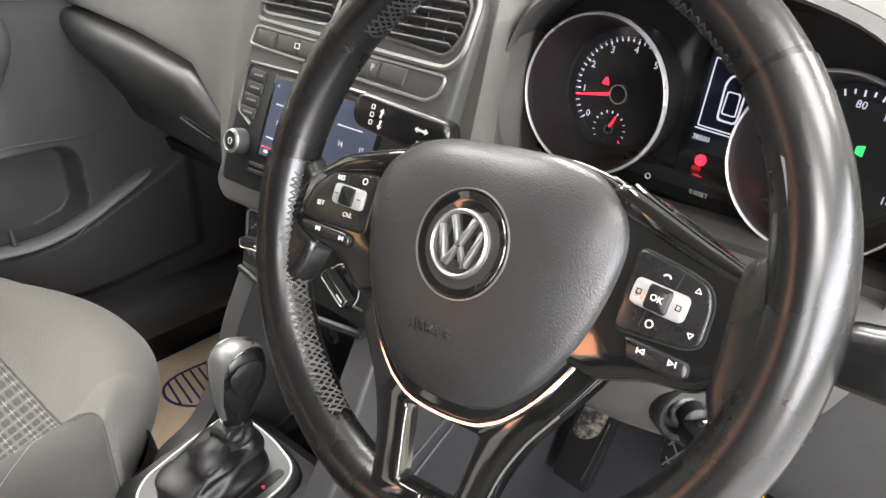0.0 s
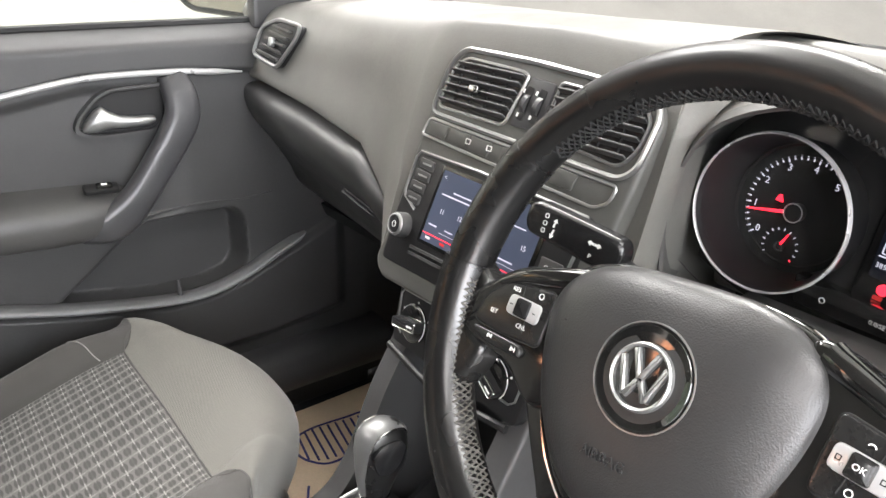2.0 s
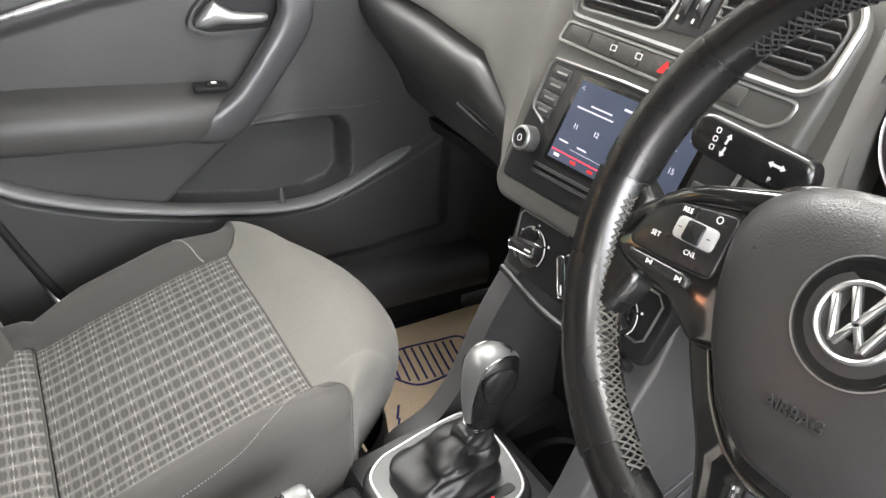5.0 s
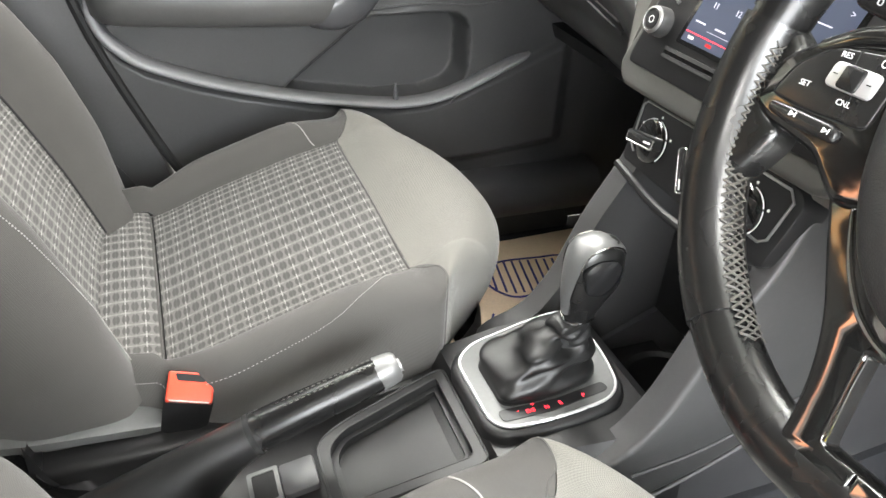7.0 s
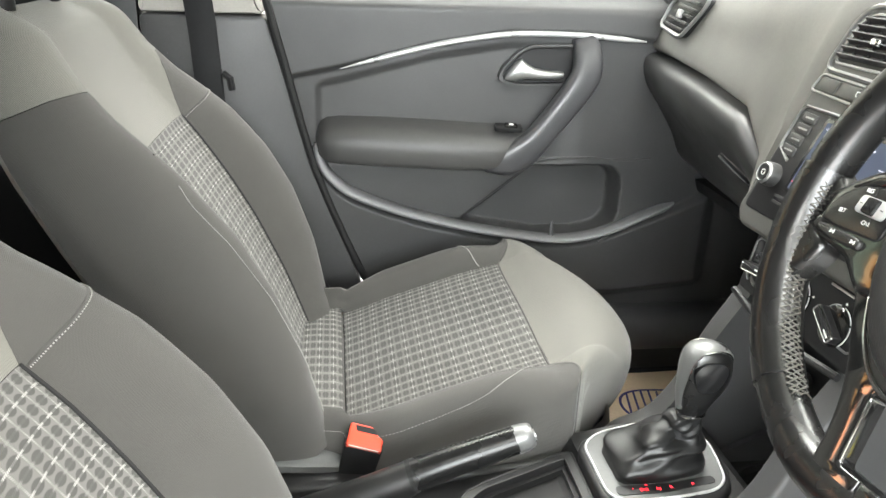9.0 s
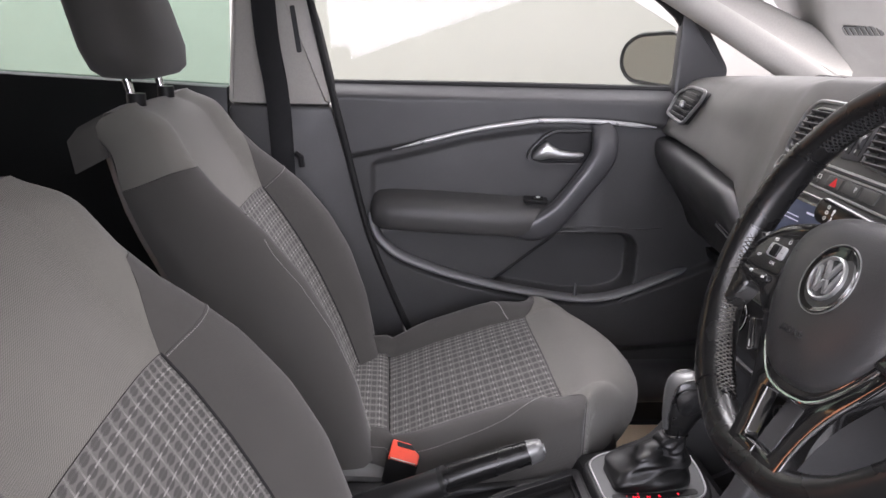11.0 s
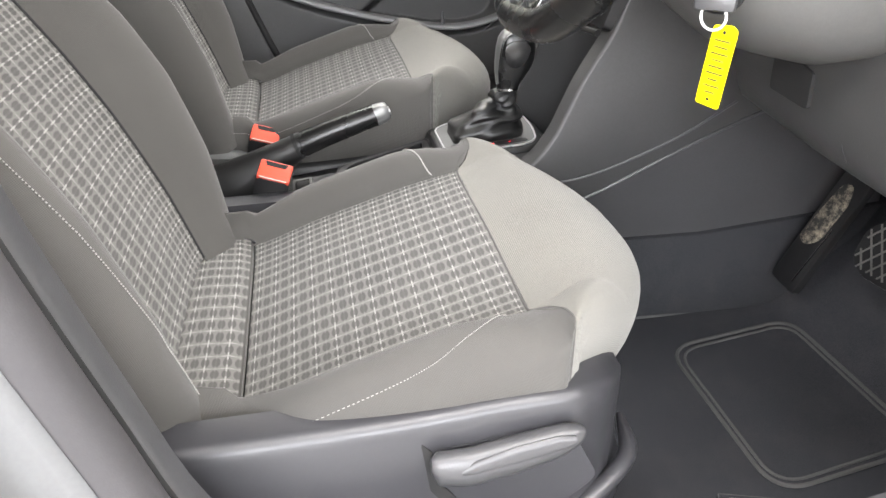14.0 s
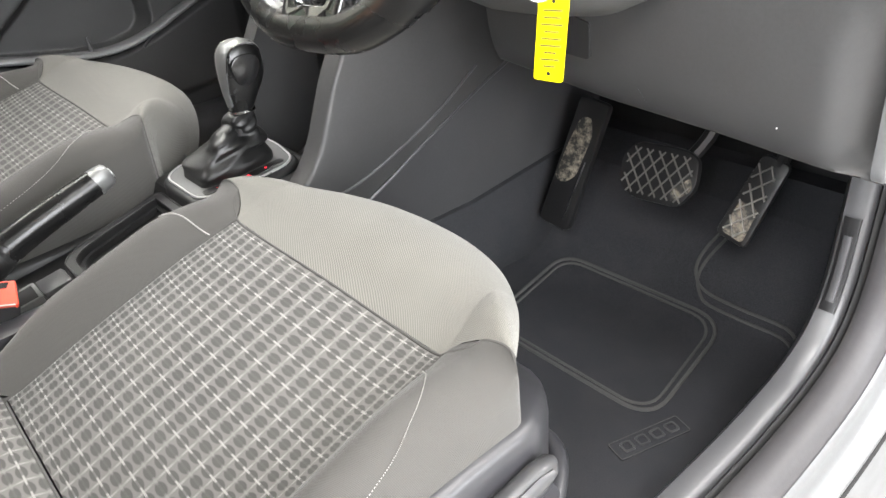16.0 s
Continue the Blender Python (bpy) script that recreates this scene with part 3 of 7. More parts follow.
# front: foot-well sides, bonnet, windscreen
part("kick_panel", slab(rounded([(0.66, 0.28), (1.0, 0.25), (1.0, 0.85), (0.70, 0.85), (0.690, 0.56), (0.684, 0.475)], 0.02), SIDE, 0.645, 0.70, 0.006), DASH, car, "dark plastic foot-well side panel")
low_end, high_end = next(i for i, p in enumerate(line3) if p.y > 0.6 and p.z > 0.425), next(i for i, p in enumerate(line3) if p.y > 0.6 and p.z > 0.548)
jamb([(0.6525, 0.006), (0.653, -0.0022), (0.6545, -0.003), (0.6675, -0.003), (0.669, -0.0022), (0.6695, 0.006)], "kick_slot", BLACKP, "black grip slot", low_end, high_end)
jamb([(0.6565, 0.000), (0.657, -0.0052), (0.659, -0.006), (0.663, -0.006), (0.665, -0.0052), (0.6655, 0.000)], "grip_bar", TRIMG, "grey bar in the slot", low_end + 1, high_end - 1)
part("kick_panel", slab([(0.55, 0.25), (1.0, 0.25), (1.0, 0.95), (0.70, 0.95)], SIDE, -0.71, -0.675, 0.004), DASH, car)
part("bonnet", loft([[(x, y, z - 0.10 * (x / 0.7) ** 2) for x in np.linspace(-0.72, 0.72, 9)] for y, z in ((1.04, 1.0), (1.3, 0.985), (1.7, 0.93), (2.0, 0.80), (2.05, 0.5))], caps=False, closed=False), PAINT, car, "silver painted bonnet")
part("scuttle", block((0, 1.03, 1.015), (1.40, 0.10, 0.012), 0.004), BLACKP, car, "black windscreen base strip")
glass = part("windscreen", loft([[Vector((x * w, y - 0.06 * (x / 1) ** 2, z)) for x in np.linspace(-1, 1, 9)] for y, z, w in ((1.03, 1.02, 0.66), (0.62, 1.20, 0.61), (0.22, 1.37, 0.56))], caps=False, closed=False), GLASS, car, "clear windscreen")
glass.visible_shadow = False

# ---- passenger's door ----
door = thing("door_1", (-0.70, 0.3, 0.3), "closed dark grey passenger door with silver trim strip", "door", kind="structure")
rear_edge = [(0.235, 0.08), (0.30, 0.06), (0.50, -0.010), (0.694, -0.088), (0.903, -0.142), (1.02, -0.165)]
strip_line = [(-0.2, 0.845), (-0.041, 0.879), (0.122, 0.922), (0.262, 0.945), (0.396, 0.945), (0.51, 0.936), (0.72, 0.915)]
lip_line = [(-0.2, 0.791), (-0.087, 0.729), (-0.075, 0.697), (-0.056, 0.674), (-0.025, 0.651), (0.04, 0.624), (0.11, 0.602), (0.22, 0.576), (0.355, 0.5545), (0.43, 0.5555), (0.496, 0.572), (0.535, 0.588), (0.6, 0.613), (0.75, 0.681)]


def door_x(y, z):
    """How far into the car the door's lining stands."""
    x = -0.668
    zs, zl = table(y, strip_line), table(y, lip_line)
    x += 0.014 * ease((z - zs + 0.004) / 0.012)
    x -= 0.045 * ease((z - 0.975) / 0.04) ** 2
    x += 0.016 * (1 - ease((z - zl + 0.024) / 0.018)) * ease((0.715 - y) / 0.035) * ease((z - 0.415 - 0.10 * max(0.0, y - 0.52)) / 0.025)
    # map pocket
    r = 0.042
    qy, qz = y - (0.508 - r), max(z - (0.700 - r), zl - 0.014 + r - z)
    away = math.hypot(max(qy, 0.0), max(qz, 0.0)) + min(max(qy, qz), 0.0) - r
    inside = ease((y - 0.190 - (z - 0.60) * 1.25) / 0.045) * ease(-away / 0.014)
    x -= 0.060 * inside
    # shallow rounded field round the arm-rest
    left = -0.090 + 34.0 * max(0.0, z - 0.838) ** 2
    field_in = ease((y - left) / 0.014) * ease((zs - 0.014 - z) / 0.016) * ease((z - 0.700) / 0.014) * ease((0.42 - y) / 0.06)
    x -= 0.008 * field_in
    return x


def door_point(u, v):
    z = mix(0.235, 1.012, v)
    y0 = table(z, rear_edge)
    y = mix(y0, 0.76, u)
    return (door_x(y, z), y, z)


part("door_lining", sheet(door_point, 280, 260), DOORP, door, "grained dark grey door lining", 60)
part("door_core", slab([(0.07, 0.30), (0.76, 0.30), (0.76, 0.95), (0.66, 1.0), (-0.14, 1.0), (-0.10, 0.80)], SIDE, -0.77, -0.732), DOORP, door)
sill_w = [[(-0.70, y, 0.30), (-0.628, y, 0.305), (-0.606, y, 0.318), (-0.600, y, 0.345), (-0.606, y, 0.378), (-0.622, y, 0.392), (-0.66, y, 0.396), (-0.70, y, 0.396)] for y in (-0.20, 0.2, 0.5, 0.78)]
part("sill_trim", loft(sill_w), TRIMG, car, "dark grey plastic sill trim", 50)
belt = [(-0.702, y, 1.008 + 0.004 * math.sin((y + 0.2) * 3)) for y in np.linspace(-0.165, 0.62, 12)]
part("window_seal", tube(belt, 0.008, 8), RUBBER, door, "black rubber window seal")
part("trim_strip", tube(smooth_line([(door_x(y, z) + 0.010, y, z) for y, z in ((-0.043, 0.879), (0.04, 0.902), (0.122, 0.922), (0.20, 0.937), (0.28, 0.9455), (0.396, 0.9445), (0.46, 0.940), (0.515, 0.9355))], 40), lambda t: 0.0052 * min(1, 0.15 + 6 * t, 0.3 + 6 * (1 - t)), 14, up=(1, 0, 0)), RINGM, door, "satin silver trim strip")
pane = part("window_pane", slab([(-0.17, 0.99), (0.58, 0.99), (0.55, 1.14), (0.12, 1.37), (-0.24, 1.37)], SIDE, -0.702, -0.699), GLASS, door, "clear raised side window")
pane.visible_shadow = False
part("window_surround", tube(smooth_line([(-0.70, -0.172, 1.0), (-0.695, -0.20, 1.12), (-0.66, -0.255, 1.37), (-0.63, 0.05, 1.385), (-0.655, 0.28, 1.31), (-0.69, 0.556, 1.16), (-0.70, 0.575, 1.0)], 40), 0.012, 8), RUBBER, door)
part("corner_cover", slab(rounded([(0.552, 1.0), (0.66, 1.0), (0.665, 1.06), (0.60, 1.16), (0.556, 1.18)], 0.01), SIDE, -0.70, -0.675, 0.006), DASH, door, "dark plastic mirror corner cover")
# arm-rest with its rising pull handle
arm = []
for y, zb, xf, tall in ((-0.088, 0.735, -0.660, 0.030), (-0.084, 0.722, -0.640, 0.055), (-0.070, 0.715, -0.622, 0.072), (-0.045, 0.712, -0.614, 0.078), (0.02, 0.709, -0.611, 0.080), (0.10, 0.705, -0.610, 0.080), (0.18, 0.701, -0.610, 0.079), (0.235, 0.700, -0.612, 0.077), (0.285, 0.700, -0.618, 0.072), (0.305, 0.704, -0.640, 0.060)):
    k = tall / 0.080
    arm.append(smooth_line([(-0.674, y, zb - 0.004), (xf - 0.022, y, zb), (xf - 0.008, y, zb + 0.004 * k), (xf - 0.001, y, zb + 0.018 * k), (xf + 0.001, y, zb + 0.036 * k), (xf - 0.003, y, zb + 0.052 * k), (xf - 0.013, y, zb + 0.064 * k), (xf - 0.030, y, zb + 0.073 * k), (-0.674, y, zb + 0.082 * k)], 24))
part("armrest", loft(arm), DOORT, door, "padded dark grey arm-rest", 60)
pull = []
way = smooth_line([(0.396, 0.941, 0.020), (0.403, 0.917, 0.026), (0.402, 0.880, 0.027), (0.382, 0.845, 0.0255), (0.358, 0.813, 0.0245), (0.335, 0.782, 0.0240), (0.312, 0.755, 0.0250), (0.286, 0.731, 0.0290), (0.257, 0.717, 0.0260), (0.222, 0.711, 0.0150)], 36)
deep = smooth_line([(-0.668, 0, 0), (-0.650, 0, 0), (-0.638, 0, 0), (-0.632, 0, 0), (-0.630, 0, 0), (-0.630, 0, 0), (-0.629, 0, 0), (-0.630, 0, 0), (-0.632, 0, 0), (-0.640, 0, 0)], 36)
for i, p in enumerate(way):
    a, b = way[max(i - 1, 0)], way[min(i + 1, len(way) - 1)]
    run = Vector((b.x - a.x, b.y - a.y)).normalized()
    side = Vector((run.y, -run.x))
    ring = []
    for g in np.linspace(0, 2 * math.pi, 28, endpoint=False):
        c, d = math.cos(g), math.sin(g)
        w, h = p.z * math.copysign(abs(c) ** 0.55, c), 0.0195 * math.copysign(abs(d) ** 0.7, d)
        ring.append(Vector((deep[i].x + h, p.x + side.x * w, p.y + side.y * w)))
    pull.append(ring)
part("pull_handle", loft(pull), TRIMG, door, "broad grey pull handle rising from the arm-rest", 60)
hand = rounded([(0.249, 0.866), (0.256, 0.885), (0.282, 0.911), (0.304, 0.921), (0.384, 0.923), (0.396, 0.912), (0.387, 0.876), (0.366, 0.858), (0.275, 0.856)], 0.010)
part("handle_frame", ring_plate([((p.x - 0.322) * 1.10 + 0.322, (p.y - 0.889) * 1.16 + 0.889) for p in hand], hand, SIDE, -0.676, -0.6585), DOORP, door, "grey frame round the handle recess")
part("handle_recess", slab(hand, SIDE, -0.69, -0.6655), BLACKP, door, "black handle recess")
part("handle_rim", bead(hand, SIDE, -0.659, 0.0018), RUBBER, door)
lever = [[Vector((x + 0.009 * math.cos(g), y, z + h * math.copysign(abs(math.sin(g)) ** 0.8, math.sin(g)))) for g in np.linspace(0, 2 * math.pi, 16, endpoint=False)]
         for y, z, x, h in ((0.254, 0.866, -0.664, 0.004), (0.262, 0.872, -0.659, 0.011), (0.274, 0.879, -0.656, 0.018), (0.283, 0.883, -0.654, 0.019), (0.294, 0.8795, -0.653, 0.0135), (0.309, 0.8755, -0.652, 0.0100), (0.335, 0.8735, -0.651, 0.0080), (0.352, 0.8735, -0.652, 0.0078), (0.362, 0.874, -0.656, 0.005))]
part("door_lever", loft(lever), SATIN, door, "satin silver door release lever", 60)
swm = plane_at((-0.634, 0.262, 0.7805), (0, 1, -0.06), (-1, 0, 0.42))
sw = part("window_switch", slab(rect(-0.026, -0.010, 0.026, 0.010, 0.005), swm, -0.004, 0.003, 0.002), BLACKP, door, "black window switch")
part("switch_rocker", slab(rect(-0.008, -0.006, 0.016, 0.006, 0.003), swm, 0.002, 0.007, 0.002), GLOSS, sw)
part("switch_mark", slab(rect(-0.004, -0.002, 0.004, 0.002, 0), at(swm, 0.004, 0), 0.0068, 0.0074), WHITEINK, sw)
lip = smooth_line([(-0.656, -0.089, 0.743), (-0.646, -0.087, 0.729), (-0.638, -0.075, 0.697), (-0.635, -0.056, 0.674), (-0.633, -0.025, 0.651), (-0.632, 0.04, 0.624), (-0.632, 0.11, 0.602), (-0.632, 0.22, 0.576), (-0.632, 0.355, 0.5545), (-0.633, 0.43, 0.5555), (-0.636, 0.496, 0.572), (-0.638, 0.535, 0.588), (-0.641, 0.575, 0.604), (-0.646, 0.605, 0.615), (-0.660, 0.622, 0.621)], 110)
lips = []
for i, p in enumerate(lip):
    a, b = lip[max(i - 1, 0)], lip[min(i + 1, len(lip) - 1)]
    run = (b - a).normalized()
    up_ = Vector((0, -run.z, run.y))
    t = i / (len(lip) - 1)
    w = mix(0.0082, 0.0056, ease(t * 1.3)) * min(1, 0.5 + 6 * t, 0.30 + 7 * (1 - t))
    lips.append([p + up_ * q * w + Vector((d, 0, 0)) for d, q in ((-0.030, 1.15), (-0.014, 1.0), (-0.005, 0.85), (0.0, 0.35), (0.0, -0.35), (-0.004, -0.85), (-0.012, -1.0), (-0.045, -1.2))])
# lip and seam take the lightened grey as a painted highlight
part("pocket_lip", loft(lips), LIPM, door, "rounded grey pocket lip with its highlight put into the colour", 70)
part("seam_line", tube(smooth_line([(-0.6650, y, z) for y, z in ((-0.040, 0.7085), (0.05, 0.7045), (0.135, 0.6985), (0.21, 0.6945), (0.285, 0.6895))], 24), 0.0016, 6), LIPM, door)
part("upper_seam", tube(smooth_line([(-0.6675, y, z) for y, z in ((0.29, 0.703), (0.36, 0.712), (0.43, 0.714), (0.50, 0.708), (0.56, 0.712))], 16), 0.0022, 6), DOORP, door)
part("map_peg", tube([(-0.652, 0.368, 0.552), (-0.656, 0.368, 0.586)], lambda t: 0.006 * (1 - 0.6 * t), 8), TRIMG, door)
part("step_line", tube(smooth_line([(-0.651, y, z) for y, z in ((0.468, 0.545), (0.50, 0.568), (0.56, 0.595), (0.575, 0.600))], 12), 0.003, 6), DOORP, door)

# ---- wing mirror outside ----
wing = thing("wing_mirror", (-0.74, 0.60, 1.0), "silver and black wing mirror outside the passenger door", "mirror")
MM = plane_at((-0.86, 0.56, 1.068), (0.84, 0.54, 0), (0, 0.08, 1))
mo = rounded([(-0.088, -0.020), (-0.055, -0.052), (0.070, -0.060), (0.098, -0.050), (0.098, 0.050), (0.060, 0.064), (-0.045, 0.056), (-0.086, 0.026)], 0.03, 6)
part("housing", slab(mo, MM @ Matrix.Rotation(math.pi, 4, "Y") @ Matrix.Diagonal((-1, 1, 1, 1)), -0.004, 0.085, 0.035, seg=5), BLACKP, wing, "dark mirror housing")
part("mirror_glass", slab([p * 0.90 for p in mo], MM, 0.004, 0.006), MIRROR, wing, "convex mirror glass")
part("mirror_rim", bead([p * 0.97 for p in mo], MM, 0.004, 0.006), BLACKP, wing)
part("mirror_arm", tube([(-0.78, 0.60, 1.02), (-0.73, 0.60, 1.01), (-0.69, 0.60, 1.005)], 0.022, 10), PAINT, wing)

# ---- dashboard ----
dash = thing("dashboard", (0, 0.62, 0.62), "soft grey dashboard with centre stack and instrument hood", "dashboard")
STACK = plane_at((0, 0.1895 + 0.33 * 0.85, 0.85), (1, 0, 0), (0, 0.33, 1))
SZ = math.sqrt(1 + 0.33 ** 2)


def st(x, z):
    """A place on the centre stack by the car's x and z."""
    return (x, (z - 0.85) * SZ)


STATIONS = [
    (-0.72, ((1.02, 1.005), (0.84, 1.035), (0.68, 1.040), (0.600, 1.032), (0.566, 1.000), (0.548, 0.965), (0.536, 0.930), (0.550, 0.918))),
    (-0.60, ((1.02, 1.010), (0.84, 1.045), (0.68, 1.050), (0.592, 1.040), (0.556, 1.005), (0.540, 0.965), (0.530, 0.928), (0.545, 0.916))),
    (-0.45, ((1.02, 1.012), (0.84, 1.052), (0.68, 1.058), (0.595, 1.050), (0.556, 1.015), (0.542, 0.965), (0.530, 0.916), (0.545, 0.904))),
    (-0.30, ((1.02, 1.015), (0.84, 1.055), (0.68, 1.062), (0.595, 1.056), (0.556, 1.022), (0.542, 0.960), (0.528, 0.896), (0.543, 0.884))),
    (-0.21, ((1.02, 1.015), (0.84, 1.056), (0.68, 1.066), (0.594, 1.062), (0.556, 1.032), (0.530, 0.945), (0.508, 0.850), (0.520, 0.835))),
    (-0.165, ((1.02, 1.015), (0.84, 1.057), (0.68, 1.068), (0.588, 1.066), (0.551, 1.040), (0.513, 0.935), (0.476, 0.810), (0.485, 0.795))),
    (-0.140, ((1.02, 1.015), (0.84, 1.057), (0.68, 1.070), (0.578, 1.068), (0.544, 1.044), (0.500, 0.930), (0.456, 0.792), (0.470, 0.778))),
    (-0.110, ((1.02, 1.015), (0.84, 1.057), (0.68, 1.072), (0.575, 1.072), (0.546, 1.048), (0.515, 0.930), (0.470, 0.785), (0.480, 0.776))),
    (0.03, ((1.02, 1.015), (0.84, 1.058), (0.68, 1.078), (0.578, 1.078), (0.548, 1.056), (0.515, 0.930), (0.470, 0.785), (0.480, 0.776))),
    (0.17, ((1.02, 1.015), (0.84, 1.058), (0.68, 1.082), (0.580, 1.080), (0.546, 1.052), (0.515, 0.930), (0.470, 0.785), (0.480, 0.776))),
    (0.1990, ((1.02, 1.015), (0.84, 1.058), (0.68, 1.082), (0.580, 1.078), (0.538, 1.040), (0.506, 0.930), (0.462, 0.80), (0.48, 0.78))),
    (0.150, ((1.02, 1.015), (0.84, 1.056), (0.74, 1.072), (0.710, 1.066), (0.70, 1.030), (0.715, 0.930), (0.71, 0.82), (0.72, 0.80))),
    (0.365, ((1.02, 1.012), (0.84, 1.052), (0.74, 1.066), (0.710, 1.062), (0.70, 1.035), (0.715, 0.930), (0.71, 0.82), (0.72, 0.80))),
    (0.50, ((1.02, 1.012), (0.84, 1.050), (0.74, 1.062), (0.710, 1.060), (0.70, 1.030), (0.715, 0.930), (0.71, 0.82), (0.72, 0.80))),
    (0.56, ((1.02, 1.012), (0.84, 1.048), (0.70, 1.058), (0.610, 1.050), (0.560, 1.010), (0.550, 0.930), (0.545, 0.83), (0.56, 0.80))),
    (0.72, ((1.02, 1.005), (0.84, 1.035), (0.70, 1.042), (0.610, 1.034), (0.565, 0.995), (0.555, 0.930), (0.560, 0.83), (0.57, 0.80))),
]
rings = []
for (xa, pa), (xb, pb) in zip(STATIONS, STATIONS[1:]):
    steps = max(1, round((xb - xa) / 0.022))
    for k in range(steps):
        w = k / steps
        rings.append((mix(xa, xb, w), [(mix(a[0], b[0], w), mix(a[1], b[1], w)) for a, b in zip(pa, pb)]))
rings.append((STATIONS[-1][0], list(STATIONS[-1][1])))
rings = [[p for p in smooth_line([(x, y, z) for y, z in prof], 42)] for x, prof in rings]
part("dash_top", loft(rings, caps=False, closed=False), PAD, dash, "soft grained grey dash top", 50)
part("demist_vent", slab(rect(-0.05, -0.010, 0.05, 0.010, 0.006), plane_at((-0.50, 0.80, 1.0545), (1, 0.15, 0), (0, 1, 0.02)), -0.004, 0.001), BLACKP, dash)
for k in range(7):
    part("demist_slat", block((-0.54 + 0.0133 * k, 0.794 + 0.002 * k, 1.056), (0.002, 0.016, 0.003), 0.0005), PAD, dash)
part("speaker_groove", tube(smooth_line([(x, y, table(x, ((-0.6, 1.048), (0.05, 1.0655)))) for x, y in ((-0.44, 0.80), (-0.34, 0.76), (-0.2, 0.755), (-0.02, 0.77))], 20), 0.0022, 6), DASH, dash)

# glove box, its colour darkened to carry footwell shade, and its shadowed shelf
gb = []
for x in np.linspace(-0.665, -0.155, 22):
    zt = table(x, ((-0.67, 0.924), (-0.45, 0.906), (-0.30, 0.886), (-0.21, 0.842), (-0.15, 0.800)))
    d = 0.014 * ease((x + 0.67) / 0.08) * ease((-0.15 - x) / 0.05)
    gb.append([(x, 0.560, zt - 0.006), (x, 0.529 - 0.2 * d, zt - 0.010), (x, 0.520 - 0.5 * d, zt - 0.024), (x, 0.523 - 0.5 * d, zt - 0.048), (x, 0.536 - 0.5 * d, zt - 0.074), (x, 0.566 - 0.4 * d, zt - 0.114), (x, 0.596, zt - 0.160), (x, 0.63, zt - 0.215), (x, 0.74, zt - 0.245)])
gb = [smooth_line(r, 30) for r in gb]
glove = part("glove_box", loft(gb, caps=False, closed=False), GLOVEM, dash, "glove box lid with shade put into its colour", 50)
part("glove_handle", slab(rounded([(-0.045, -0.010), (0.04, -0.018), (0.05, 0.012), (-0.035, 0.016)], 0.006), plane_at((-0.345, 0.556, 0.785), (1, 0, -0.16), (0, -0.75, 1)), -0.004, 0.004, 0.002), BLACKP, glove, "black glove box handle")
part("glove_handle_edge", tube([(-0.390, 0.551, 0.791), (-0.345, 0.555, 0.779), (-0.300, 0.559, 0.771)], 0.0025, 6), TRIMG, glove)
part("lower_shelf", loft([[(x, 0.66, 0.67), (x, 0.67, 0.645), (x, 0.92, 0.60), (x, 0.92, 0.68)] for x in (-0.67, -0.10)]), BLACKP, dash)

# side air vent
SV = plane_at((-0.600, 0.538, 0.984), (1, 0.06, 0), (0, 0.30, 1))
svo = rounded([(-0.026, -0.018), (-0.014, 0.027), (0.036, 0.043), (0.102, 0.039), (0.096, 0.018), (0.056, -0.031)], [0.010, 0.014, 0.014, 0.012, 0.010, 0.012])
vent = part("side_vent", slab(svo, SV, -0.02, 0.006, 0.003), BLACKP, dash, "side air vent")
part("vent_rim", bead(svo, SV, 0.007, 0.0035), SATIN, vent, "satin silver rim")
for k in range(5):
    t = (k + 0.7) / 5.2
    part("vent_slat", slab(rect(-0.036 + 0.004 * k, -0.0026, 0.036, 0.0026, 0.002), at(SV, 0.020 + 0.028 * t, -0.024 + 0.060 * t, 0, -6), 0.004, 0.012, 0.001), GLOVEM, vent)
part("vent_wheel", block((0, 0, 0.013), (0.012, 0.014, 0.008), 0.002, at(SV, 0.036, 0.006)), SATIN, vent)

# centre stack face
face = rounded([st(-0.140, 0.795), st(-0.122, 0.778), st(0.148, 0.786), st(0.163, 0.800), st(0.182, 0.94), st(0.193, 1.020), st(0.168, 1.040), st(0.03, 1.046), st(-0.072, 1.046), st(-0.100, 1.020), st(-0.112, 0.97), st(-0.118, 0.92), st(-0.128, 0.84)], 0.020, 5)
part("centre_panel", slab(face, STACK, -0.030, 0.004, 0.006, seg=3), STACKM, dash, "dark satin centre stack face")


